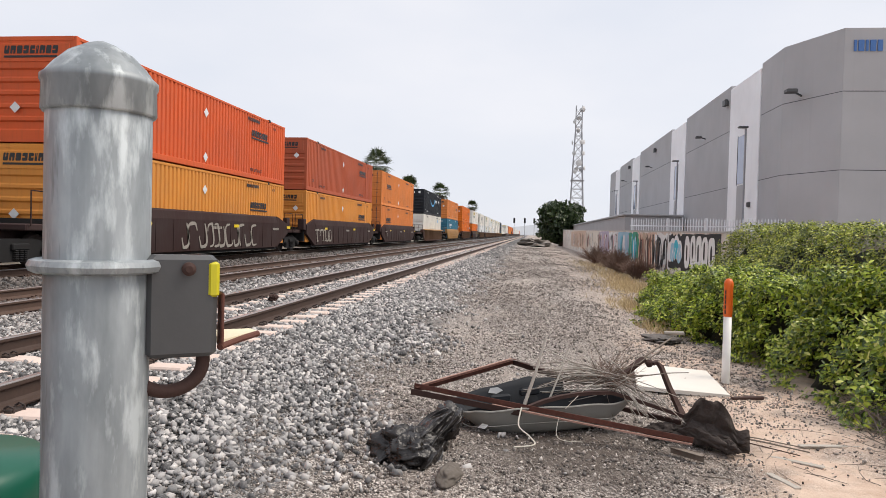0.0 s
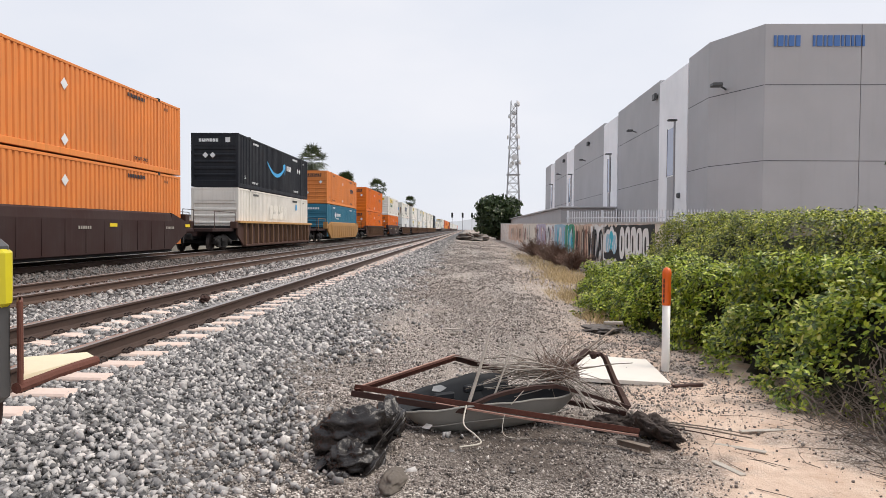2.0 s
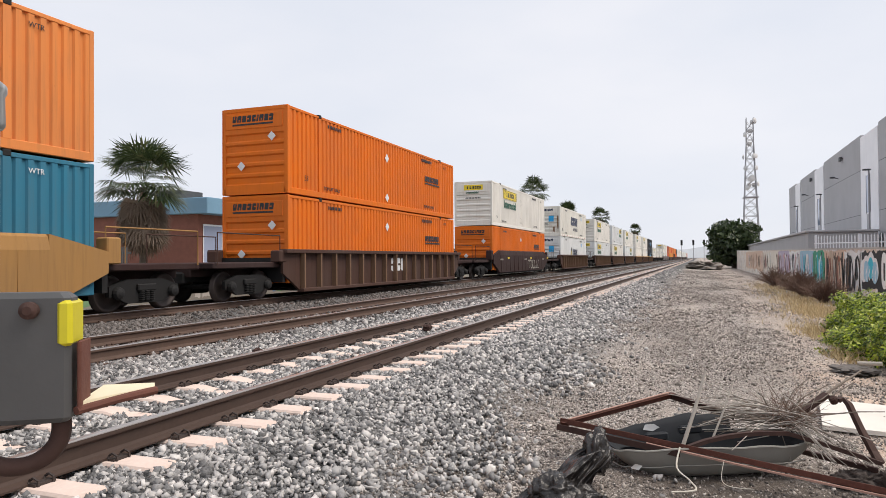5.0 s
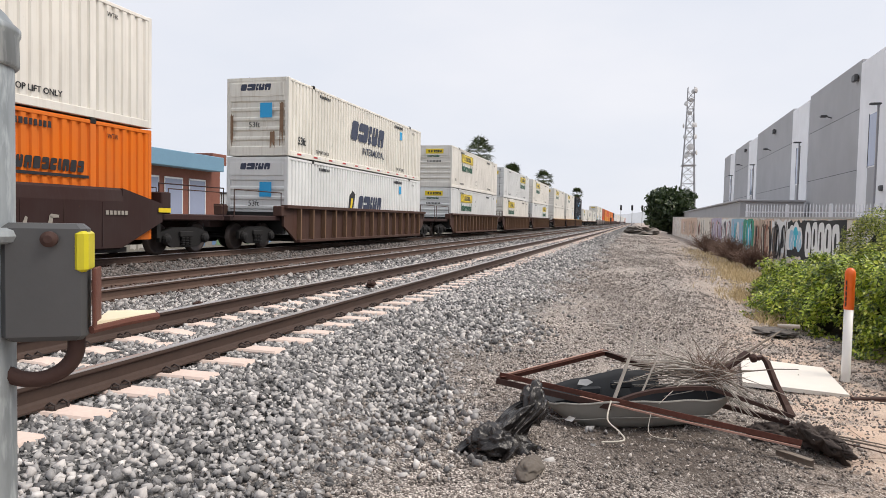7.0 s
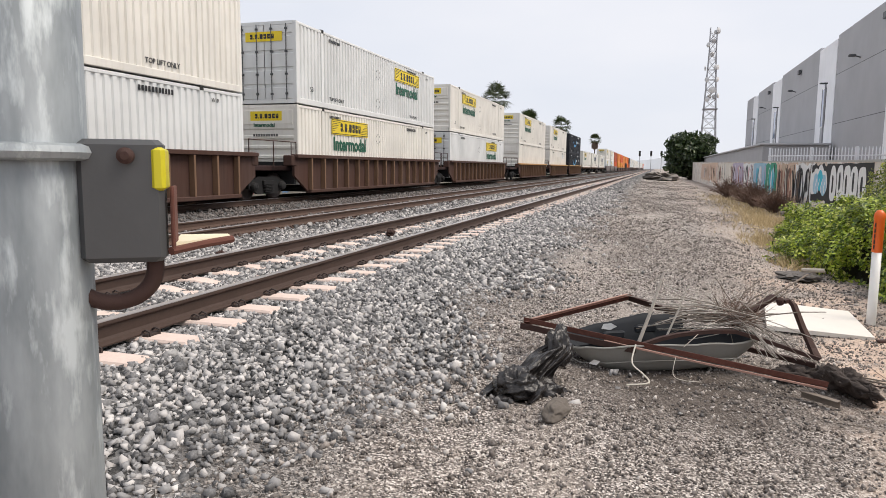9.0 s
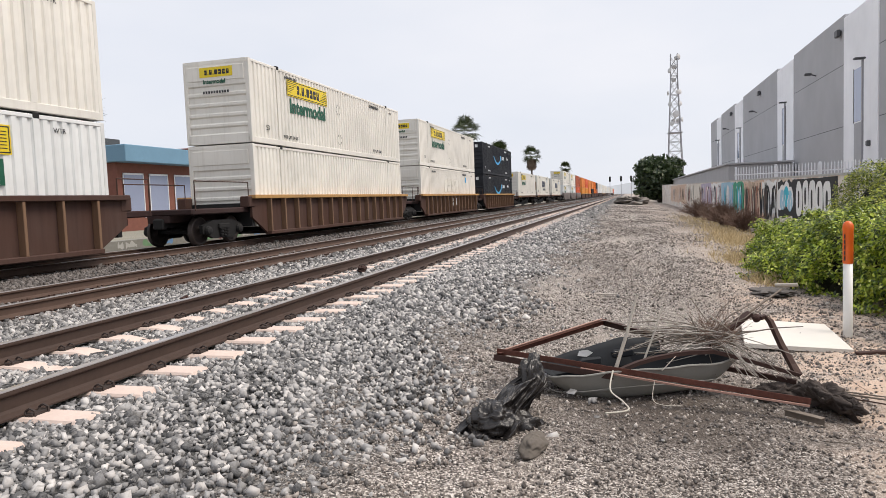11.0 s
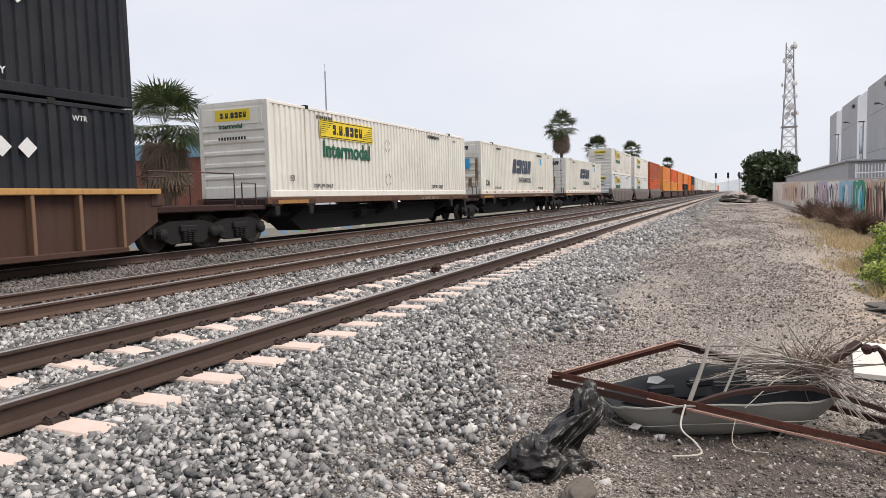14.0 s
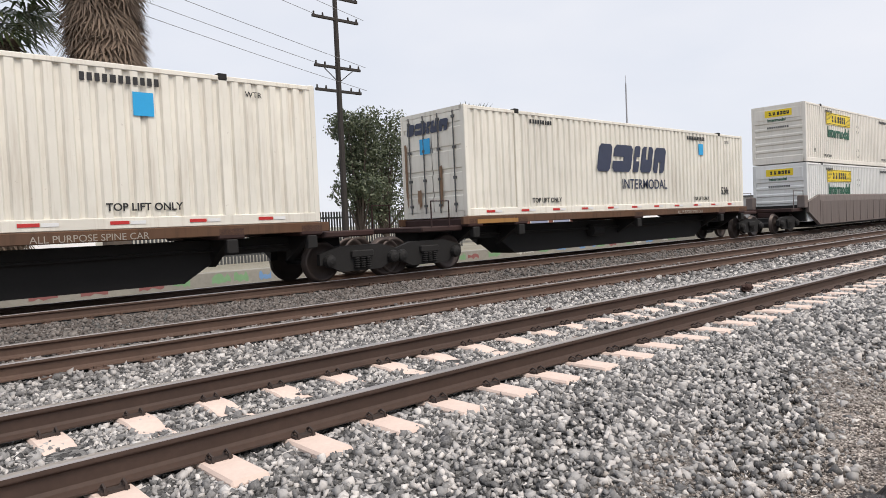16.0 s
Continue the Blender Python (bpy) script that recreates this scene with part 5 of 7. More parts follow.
side_tags(18.3, 5.5, 12.0, 3, TAG, 1.482)
side_tags(38.0, 1.5, 4.0, 4, TAG, 1.482, 0.5, 1.2)
side_tags(152.7, 9.0, 13.0, 6, TAG, 1.482, 0.45, 1.1)
for s0 in (282.2, 128.99):
    blocks([0.42, 0.42, 0.46], 0.56, WHITEINK, car_at(s0), Matrix(((0, 0, 1, 1.366), (1, 0, 0, 7.85), (0, 1, 0, 0.72), (0, 0, 0, 1))), 0.0, 0.18)
for s0 in (18.3, 38.0, 57.7, 152.7):
    for y in (1.2, 8.0, 14.3):
        tagged(place("data_marking", bars([0.09] * 6, 0.1, 0, 0.4), TAG, car_at(s0), Matrix(((0, 0, 1, 1.482), (1, 0, 0, y), (0, 1, 0, 1.12), (0, 0, 0, 1)))), kind="stuff")
        place("reflector", rect(0.5, 0.12), YELLOW, car_at(s0), Matrix(((0, 0, 1, 1.482), (1, 0, 0, y + 1.9), (0, 1, 0, 1.2), (0, 0, 0, 1))), "yellow reflector strip")
lettering("53", 0.42, TAG, car_at(57.7), Matrix(((0, 0, 1, 1.482), (1, 0, 0, 1.75), (0, 1, 0, 0.75), (0, 0, 0, 1))))


# ---------- warehouse ----------
BX, BTOP = 13.0, 11.4


def warehouse():
    t = thing("warehouse", pose(0, 0, 0), "large grey tilt-up concrete warehouse with white pilaster strips", "building")
    spans = [(37.15, 40.41, 0), (40.41, 46.05, 1), (46.05, 58.35, 0), (58.35, 64.0, 1), (64.0, 81.3, 0), (81.3, 86.9, 1), (86.9, 98.5, 0), (98.5, 103.0, 1), (103.0, 109.5, 0)]
    for a, c, white in spans:
        off = -0.05 if white else 0.0
        top = BTOP + (0.0 if not white else -0.25)
        w = part("wall_panel", Build().box(BX + off, BX + 0.6, a + 0.01, c - 0.01, -0.2, top, None, 0.012), BWHITE if white else BGREY, t, "white wall strip" if white else "")
        if not white:
            for z in (5.0, 8.55):
                part("panel_joint", Build().box(BX - 0.004, BX + 0.02, a + 0.02, c - 0.02, z, z + 0.032), SEAM, w)
    # bevelled corner and the end face with its lettering
    c0, c1 = Vector((BX, 37.15, 0)), Vector((14.47, 33.95, 0))
    d = (c1 - c0).normalized()
    nrm = Vector((-d.y, d.x, 0)) * -1
    m = Matrix(((d.x, -nrm.x, 0, c0.x), (d.y, -nrm.y, 0, c0.y), (0, 0, 1, 0), (0, 0, 0, 1)))
    ln = (c1 - c0).length
    w = part("wall_panel", Build().box(0, ln, 0, 0.5, -0.2, BTOP, m, 0.0), BGREY, t)
    for z in (5.0, 8.55):
        part("panel_joint", Build().box(0.02, ln - 0.02, -0.005, 0.02, z, z + 0.032, m), SEAM, w)
    for a, c in ((14.47, 18.9), (18.9, 25.0), (25.0, 31.3), (31.3, 37.6)):
        w = part("wall_panel", Build().box(a + 0.012, c - 0.012, 33.95, 34.5, -0.2, BTOP, None, 0.01), BGREY, t)
        for z in (5.0, 8.55):
            part("panel_joint", Build().box(a + 0.02, c - 0.02, 33.945, 33.97, z, z + 0.032), SEAM, w)
        part("panel_joint", Build().box(c - 0.02, c + 0.02, 34.0, 34.1, 0, BTOP - 0.1), SEAM, w)
    part("roof", Build().box(BX + 0.5, 60, 36.5, 109.3, BTOP - 0.9, BTOP - 0.6).box(37.6, 60, 34.0, 109.5, -0.2, BTOP - 0.1), BGREY, t)
    part("rear_wall", Build().box(BX, 60, 109.5, 109.9, -0.2, BTOP), BGREY, t)
    # company lettering as plain blocks
    for x, ws in ((14.86, [0.1, 0.24, 0.1, 0.24, 0.2]), (16.65, [0.1, 0.24, 0.1, 0.2, 0.26, 0.1, 0.2, 0.1, 0.24, 0.1])):
        g = bars(ws, 0.5, 0.0, 0.16, 0.06)
        ob = part("sign_letters", g, SIGNBLUE, t, "blue metal letter blocks")
        ob.matrix_basis = Matrix(((1, 0, 0, x), (0, 0, -1, 33.95), (0, 1, 0, 10.35), (0, 0, 0, 1)))
    # tall recessed windows with canopies in the white strips
    for a, c, white in spans:
        if not white:
            continue
        y = a + 3.1
        win = part("window", Build().box(BX - 0.062, BX, y - 0.62, y + 0.62, 5.05, 7.9), GLASS, t, "tall narrow blue-grey window")
        for e in (-0.68, 0.62):
            part("window_frame", Build().box(BX - 0.075, BX, y + e, y + e + 0.06, 5.0, 7.95), SEAM, win)
        part("spandrel", Build().box(BX - 0.058, BX, y - 0.62, y + 0.62, -0.1, 4.98), BGREY, t, "grey panel below the window")
    for y, z in ((46.8, 10.5), (71.5, 10.5), (89.0, 10.5)):
        part("flood_lamp", Build().box(BX - 0.28, BX - 0.08, y - 0.3, y + 0.3, z - 0.25, z + 0.15, None, 0.03).box(BX - 0.1, BX, y - 0.1, y + 0.1, z - 0.1, z + 0.1), PLATE, t)
    for y, z in ((52.2, 8.9), (73.5, 8.9), (92.0, 8.9)):
        part("wall_lamp", Build().tube((BX, y, z), (BX - 0.35, y, z + 0.12), 0.04).box(BX - 0.7, BX - 0.3, y - 0.18, y + 0.18, z + 0.05, z + 0.2, None, 0.03), PLATE, t)
    part("wall_lamp", Build().tube((13.6, 36.2, 8.75), (13.0, 35.7, 8.9), 0.05).box(12.6, 13.1, 35.4, 35.9, 8.82, 9.0, None, 0.03), PLATE, t)
    part("door_lamp", Build().box(BX - 0.2, BX + 0.13, 41.45, 41.8, 3.6, 3.9, None, 0.05), PLATE, t)


def area_lamps():
    first = None
    for y in (40.4, 57.8, 78.5, 95.5):
        m = pose(BX - 0.75, y, -0.1)
        if first is None:
            first = thing("lamp_pole", m, "slim dark square light pole beside the warehouse", "lamp post", "light poles along the warehouse")
            part("pole", Build().box(-0.05, 0.05, -0.05, 0.05, 0, 8.0, None, 0.015), TOWERMET, first)
            part("base_plate", Build().box(-0.18, 0.18, -0.18, 0.18, 0, 0.05), PLATE, first)
            part("lamp_head", Build().box(-0.4, 0.12, -0.16, 0.16, 7.97, 8.07, None, 0.03), PLATE, first)
        else:
            copy_thing(first, m)


def annex():
    t = thing("low_shed", pose(0, 0, 0), "long low grey shed behind the block wall", "building")
    part("wall", Build().box(8.2, 12.6, 57, 152, -0.2, 3.45, None, 0.02), BGREY, t)
    part("roof", Build().box(8.0, 12.7, 56.8, 152.2, 3.45, 3.6, None, 0.03), BGREY, t)


def block_wall():
    def sloped(x0, x1, z0, lift):
        """The wall's top climbs gently along its length."""
        t0, t1 = 1.75 + lift, 2.68 + lift
        lo0, lo1 = (t0 - 0.06, t1 - 0.06) if z0 is None else (z0, z0)
        v = [(x0, 3, lo0), (x1, 3, lo0), (x1, 118, lo1), (x0, 118, lo1), (x0, 3, t0), (x1, 3, t0), (x1, 118, t1), (x0, 118, t1)]
        return Build().add(v, [(3, 2, 1, 0), (4, 5, 6, 7), (0, 1, 5, 4), (1, 2, 6, 5), (2, 3, 7, 6), (3, 0, 4, 7)])
    w = structure("wall_1", sloped(6.4, 6.6, -0.4, 0.0), GRAFF, "low block wall covered in layers of spray paint")
    part("wall_cap", sloped(6.37, 6.63, None, 0.062), plain("wall_cap_concrete", (0.5, 0.49, 0.47), 0.85, 0, 12, 0.15, 0.2), w)
    rng = random.Random(8)
    spray = {k: plain("sprayed_" + k, c, 0.75, 0, 5, 0.18, 0.05) for k, c in (
        ("peach", (0.68, 0.50, 0.38)), ("tan", (0.55, 0.42, 0.31)), ("green", (0.05, 0.33, 0.20)), ("sky", (0.36, 0.58, 0.72)), ("lilac", (0.50, 0.45, 0.58)), ("cream", (0.74, 0.69, 0.60)),
        ("rust", (0.32, 0.13, 0.08)), ("brown", (0.13, 0.085, 0.06)), ("black", (0.02, 0.02, 0.022)), ("white", (0.83, 0.83, 0.82)), ("aqua", (0.05, 0.50, 0.66)), ("pink", (0.62, 0.36, 0.38)))}
    layer = [0]

    def top(y):
        return 1.75 + 0.93 * (y - 3) / 115

    def coat(points, mat, name):
        """A coat of paint, each a hair prouder than the one below."""
        layer[0] += 1
        x = 6.3965 - 0.00012 * layer[0]
        part(name, Build().add([(x, a, c) for a, c in points], [tuple(range(len(points) - 1, -1, -1))]), spray[mat], w)

    def patch(a, c, z0, z1, mat, wave=0.12):
        n = 9
        low = [(a + (c - a) * k / n, z0 + rng.uniform(-wave, wave)) for k in range(n + 1)]
        high = [(a + (c - a) * k / n, min(z1 + rng.uniform(-wave, wave), top(a) - 0.02)) for k in range(n + 1)]
        coat(low + high[::-1], mat, "sprayed_patch")

    def stroke(pts, th, mat):
        left, right = [], []
        for i, (a, c) in enumerate(pts):
            b0, b1 = pts[max(i - 1, 0)], pts[min(i + 1, len(pts) - 1)]
            d = Vector((b1[0] - b0[0], b1[1] - b0[1])).normalized() * th * rng.uniform(0.75, 1.2)
            left.append((a - d.y, c + d.x))
            right.append((a + d.y, c - d.x))
        coat(left + right[::-1], mat, "sprayed_stroke")

    for a, c, z0, z1, mat in ((58, 75, 0.5, 2.3, "cream"), (72, 96, 0.4, 2.4, "peach"), (46.2, 52, 0.5, 2.1, "white"), (52, 58.5, 0.5, 2.2, "lilac"), (41.4, 46.8, 0.55, 2.1, "sky"), (38.0, 41.9, 0.5, 2.0, "green"),
                              (33.2, 38.4, 0.0, 2.0, "peach"), (35.6, 37.0, 0.0, 1.9, "tan"), (30.1, 33.6, 0.5, 1.9, "white"), (27.6, 30.4, 0.5, 1.9, "black"), (22.6, 28.0, 0.45, 1.9, "black")):
        patch(a, c, z0, z1, mat)
    # drips and hasty tags, bay by bay
    for a, c, mats, count, low in ((33.4, 38.2, ("brown", "black", "rust", "cream", "brown"), 22, 0.0), (38.1, 41.6, ("black", "green", "aqua", "white", "green"), 14, 0.3), (41.8, 46.5, ("white", "aqua", "white", "lilac"), 12, 0.5),
                                   (46.5, 58, ("black", "lilac", "pink", "black", "rust", "white"), 26, 0.4), (58, 94, ("brown", "black", "rust", "white", "pink"), 30, 0.5), (30.2, 33.5, ("black", "black", "brown", "black"), 13, 0.2)):
        for _ in range(count):
            y, kind, h = rng.uniform(a, c), rng.randrange(3), top(a) - 0.12
            wide = rng.uniform(0.35, 0.9) * (1 if a < 45 else 1.7)
            zc, zr = (low + h) / 2, (h - low) / 2
            if kind == 0:
                pts = [(y + 0.1 * math.sin(5 * k / 6 + y), low + (h - low) * k / 6) for k in range(7)]
            elif kind == 1:
                pts = [(y + wide * 0.5 * math.cos(5.2 * k / 10 + y), zc + zr * 0.8 * math.sin(5.2 * k / 10 + y)) for k in range(11)]
            else:
                pts = [(y + wide * k / 8, zc + zr * 0.75 * math.sin(6.5 * k / 8 + y)) for k in range(9)]
            stroke(pts, rng.uniform(0.035, 0.1) * (1 if a < 45 else 1.5), rng.choice(mats))

    def bubble(yc, zc, ry, rz, k, mat, sq=0.62):
        coat([(yc + ry * math.copysign(abs(math.cos(a)) ** sq, math.cos(a)) + 0.09 * ry * math.sin(3 * a + 2 * k), zc + rz * math.copysign(abs(math.sin(a)) ** sq, math.sin(a)) + 0.06 * rz * math.cos(2 * a + k))
              for a in np.linspace(0, 2 * math.pi, 26, endpoint=False)], mat, "sprayed_shape")

    # fat pale shapes with dark outlines, and a sky-blue cloud beside them
    for k, yc in enumerate((23.6, 24.5, 25.3, 26.1, 27.0)):
        bubble(yc, 1.2, 0.4, 0.6, k, "white")
        bubble(yc + 0.05, 1.2 + 0.1 * (k % 2), 0.11, 0.3, k + 1, "black")
    for k, (yc, zc) in enumerate(((28.3, 1.25), (28.9, 1.45), (29.6, 1.3), (30.0, 1.15))):
        bubble(yc, zc, 0.48, 0.42, k, "white", 0.9)
    for k, (yc, zc) in enumerate(((28.35, 1.15), (28.95, 1.3), (29.6, 1.15))):
        bubble(yc, zc, 0.4, 0.38, k, "aqua" if k == 1 else "sky", 0.9)
    for k in range(4):
        stroke([(28.2 + 0.45 * k + 0.1 * math.sin(j), 0.85 + 0.1 * j) for j in range(6)], 0.04, "white")


def palisade_fence():
    t = thing("palisade_fence", pose(0, 0, 0), "white painted steel picket fence behind the block wall", "fence")
    pk = Build().box(-0.022, 0.022, -0.022, 0.022, 0.9, 3.15)
    pk.add([(-0.022, -0.022, 3.15), (0.022, -0.022, 3.15), (0.022, 0.022, 3.15), (-0.022, 0.022, 3.15), (0, 0, 3.28)], [(0, 1, 4), (1, 2, 4), (2, 3, 4), (3, 0, 4)])
    me = pk.mesh("picket")
    for i in range(58):
        p = part("picket", me, FENCEWHITE, t)
        p.location = (6.6 + 0.122 * i, 42.4 - 0.105 * i, -0.42)
    for k in range(5):
        x, y = 6.62 + 1.74 * k, 42.45 - 1.5 * k
        part("post", Build().box(x - 0.05, x + 0.05, y - 0.05, y + 0.05, -0.2, 2.85, None, 0.01), FENCEWHITE, t)
    for z in (0.7, 2.4):
        part("rail", Build().tube((6.55, 42.47, z), (13.6, 36.42, z), 0.03, n=4), FENCEWHITE, t)
    part("kerb_wall", Build().tube((6.6, 42.7, 0.1), (13.5, 36.8, 0.1), 0.3, n=4), BGREY, t)


# ---------- hedge ----------
FOOT_Y = [2.0, 5.0, 7.0, 8.5, 11.5, 14.0, 16.0, 20.0, 24.0]
FOOT_X = [5.5, 5.0, 4.5, 4.15, 3.8, 3.55, 3.45, 3.7, 5.4]


def hedge_surface(y, v):
    """A point on the hedge: v runs from the foot over the front to the flat top."""
    fx = np.interp(y, FOOT_Y, FOOT_X)
    tz = 1.68 + 0.013 * y + 0.04 * np.sin(2.1 * y) + 0.03 * np.sin(5.3 * y) - np.clip((y - 18.9) / 1.6, 0, 1) ** 2 * 1.15 - np.clip((y - 20.5) / 2.0, 0, 1) * 0.9
    hb = (1.12 + 0.16 * np.sin(0.9 * y + 0.6) + 0.09 * np.sin(2.7 * y)) * np.interp(y, [11, 14, 17, 19.5, 21, 22.5], [1, 0.86, 0.66, 0.46, 0.25, 0.04])
    hb = np.minimum(hb, tz - 0.15)
    s = np.clip(v, 0, 1)
    u0, u1, u2, u3 = np.clip(s / 0.4, 0, 1), np.clip((s - 0.4) / 0.1, 0, 1), np.clip((s - 0.5) / 0.28, 0, 1), np.clip((s - 0.78) / 0.22, 0, 1)
    x = fx + 0.95 * u0 ** 1.35 + 0.45 * u1 + (5.9 - fx - 1.4) * u2 ** 0.8 + 1.1 * u3
    z = hb * np.sin(u0 * 1.5708) - 0.06 * u1 + (tz - hb + 0.06) * u2
    lump = 0.33 * np.sin(2.1 * y + 5 * s) * np.sin(1.3 * y - 9 * s + 1) + 0.2 * np.sin(4.1 * y + 13 * s) * np.sin(3.3 * y - 17 * s) + 0.07 * np.sin(9 * y + 11 * s) + 0.05 * np.sin(17 * y - 23 * s)
    lump = lump * np.where(s > 0.5, 0.22, 1.0)
    return x - lump * (s < 0.78), z - 0.12 * (s < 0.02) + lump * 0.45 * (s > 0.25)


def hedge():
    t = thing("ivy_hedge", pose(0, 0, 0), "dense green ivy hedge grown over the block wall", "hedge")
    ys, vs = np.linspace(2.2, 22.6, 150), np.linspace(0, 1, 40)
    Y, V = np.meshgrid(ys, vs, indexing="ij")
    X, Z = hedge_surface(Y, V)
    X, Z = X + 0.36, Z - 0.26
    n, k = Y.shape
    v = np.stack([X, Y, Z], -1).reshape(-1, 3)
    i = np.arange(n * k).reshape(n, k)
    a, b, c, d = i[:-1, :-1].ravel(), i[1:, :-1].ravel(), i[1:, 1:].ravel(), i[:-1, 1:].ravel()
    # dark shell behind the leaves, added so gaps between them look shaded
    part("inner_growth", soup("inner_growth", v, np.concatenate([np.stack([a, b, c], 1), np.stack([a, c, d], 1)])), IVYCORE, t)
    rng = np.random.default_rng(7)
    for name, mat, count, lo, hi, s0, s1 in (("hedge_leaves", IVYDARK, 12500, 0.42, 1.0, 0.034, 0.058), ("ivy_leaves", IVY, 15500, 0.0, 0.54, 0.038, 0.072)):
        y = rng.uniform(2.2, 22.6, count)
        s = rng.uniform(lo, hi, count)
        hole = np.sin(5.1 * y + 9 * s) * np.sin(3.7 * y - 21 * s + 1.0) + 0.6 * np.sin(11.3 * y + 31 * s) * np.sin(8.1 * y - 37 * s)
        keep = (hole < 0.62 + rng.normal(scale=0.12, size=count)) & ~((s < 0.16) & (y < 8.0) & (rng.uniform(size=count) < np.interp(y, [5, 9.5], [0.9, 0.15])))
        y, s, hole = y[keep], s[keep], hole[keep]
        x, z = hedge_surface(y, s)
        x2, z2 = hedge_surface(y, s + 0.01)
        nrm = np.stack([-(z2 - z), np.zeros_like(x), x2 - x], 1)
        nrm /= np.linalg.norm(nrm, axis=1)[:, None] + 1e-9
        depth = rng.exponential(0.12, len(y)) - 0.13 + 0.1 * np.clip(hole, -0.6, 1)
        p = np.stack([x, y, z], 1) - nrm * depth[:, None]
        axis = nrm * 0.75 + np.array([-0.1, -0.2, 0.45]) + rng.normal(scale=0.35, size=nrm.shape)
        axis /= np.linalg.norm(axis, axis=1)[:, None]
        side = np.cross(axis, rng.normal(size=axis.shape))
        side /= np.linalg.norm(side, axis=1)[:, None]
        third = np.cross(axis, side)
        P, R = [], []
        for k in range(7):
            a = k * 2.4 + rng.normal(scale=0.3, size=len(p))
            out = side * np.cos(a)[:, None] + third * np.sin(a)[:, None]
            lift = rng.uniform(-0.35, 0.75, len(p))[:, None]
            tip = out + axis * lift
            tip /= np.linalg.norm(tip, axis=1)[:, None]
            up = axis - tip * (axis * tip).sum(1)[:, None]
            up /= np.linalg.norm(up, axis=1)[:, None]
            P.append(p + out * 0.012 + axis * rng.uniform(-0.09, 0.05, len(p))[:, None])
            R.append(np.stack([tip, np.cross(up, tip), up], 2))
        P, R = np.concatenate(P), np.concatenate(R)
        P[:, 2] = np.maximum(P[:, 2], -0.08)
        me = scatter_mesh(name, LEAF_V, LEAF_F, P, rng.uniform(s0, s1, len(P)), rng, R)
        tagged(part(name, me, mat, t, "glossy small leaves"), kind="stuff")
    # dead stems and twigs where the foot of the hedge is bare
    g, rr = Build(), random.Random(3)
    for _ in range(1300):
        yy, ss = rr.uniform(3.2, 7.6), rr.uniform(0.0, 0.12)
        px, pz = (float(q) for q in hedge_surface(yy, ss))
        p0 = Vector((px - rr.uniform(0.0, 0.2), yy, max(pz, -0.08)))
        d = Vector((rr.gauss(0, 0.35), rr.gauss(0, 0.5), rr.gauss(0.5, 0.5))).normalized() * rr.uniform(0.1, 0.36)
        g.path([p0, p0 + d * 0.5 + Vector((rr.gauss(0, 0.03), rr.gauss(0, 0.03), 0.02)), p0 + d], rr.uniform(0.003, 0.008), 4, 0.4)
    tagged(part("dead_stem_litter", g, TWIG, t, "bare grey stems at the hedge foot"), kind="stuff")
    # shoots that stand out of the trimmed top
    y = rng.uniform(3, 18, 260)
    x, z = hedge_surface(y, rng.uniform(0.72, 0.98, 260))
    p, nr = [], []
    for a, b, c in zip(x, y, z):
        h = rng.uniform(0.05, 0.22)
        for q in range(6):
            p.append((a + rng.normal(scale=0.03), b + rng.normal(scale=0.03), c + h * q / 5))
    p = np.array(p)
    me = scatter_mesh("top_shoots", LEAF_V, LEAF_F, p, rng.uniform(0.03, 0.055, len(p)), rng)
    tagged(part("shoot_fringe", me, IVY, t), kind="stuff")


def dry_twigs(y0, y1, x0, x1, count, name, label, mat=TWIG, h=0.35, thick=0.006, group=""):
    rng = random.Random(int(y0 * 10) + count)
    b = Build()
    for _ in range(count):
        x, y = rng.uniform(x0, x1), rng.uniform(y0, y1)
        z = float(gz(x, y)) + 0.01
        a = rng.uniform(0, 6.28)
        l = rng.uniform(0.25, 0.7)
        rise = rng.uniform(0.0, h)
        pts = [(x, y, z)]
        for k in range(3):
            a += rng.uniform(-0.5, 0.5)
            q = pts[-1]
            pts.append((q[0] + l / 3 * math.cos(a), q[1] + l / 3 * math.sin(a), q[2] + rise / 3 + rng.uniform(-0.01, 0.02)))
        b.path(pts, thick * rng.uniform(0.5, 1.2), 4, 0.4)
    tagged(ob_of(name, b, mat), label, "twigs", group, "stuff")


def grass_tufts():
    rng = np.random.default_rng(4)
    p, s = [], []
    for cx, cy, w, l, n in ((4.3, 25.5, 0.5, 2.0, 2600), (3.3, 19.5, 0.25, 0.9, 700), (4.6, 31, 0.5, 3, 1800), (4.8, 42, 0.6, 6, 2200), (3.15, 15.2, 0.15, 0.5, 350)):
        x, y = rng.normal(cx, w, n), rng.normal(cy, l, n)
        p.append(np.stack([x, y, gz(x, y) - 0.01], 1))
        s.append(rng.uniform(0.08, 0.26, n))
    p, s = np.concatenate(p), np.concatenate(s)
    up = rng.normal(size=(len(p), 3)) * 0.55 + np.array([0, 0, 1.0])
    up /= np.linalg.norm(up, axis=1)[:, None]
    sidev = np.cross(up, rng.normal(size=up.shape))
    sidev /= np.linalg.norm(sidev, axis=1)[:, None]
    rot = np.stack([up, sidev, np.cross(up, sidev)], 2)
    me = scatter_mesh("dry_grass", BLADE_V, BLADE_F, p, s, rng, rot)
    tagged(ob_of("dry_grass", me, DRYGRASS), "straw-coloured dry grass at the foot of the wall", "grass", kind="stuff")


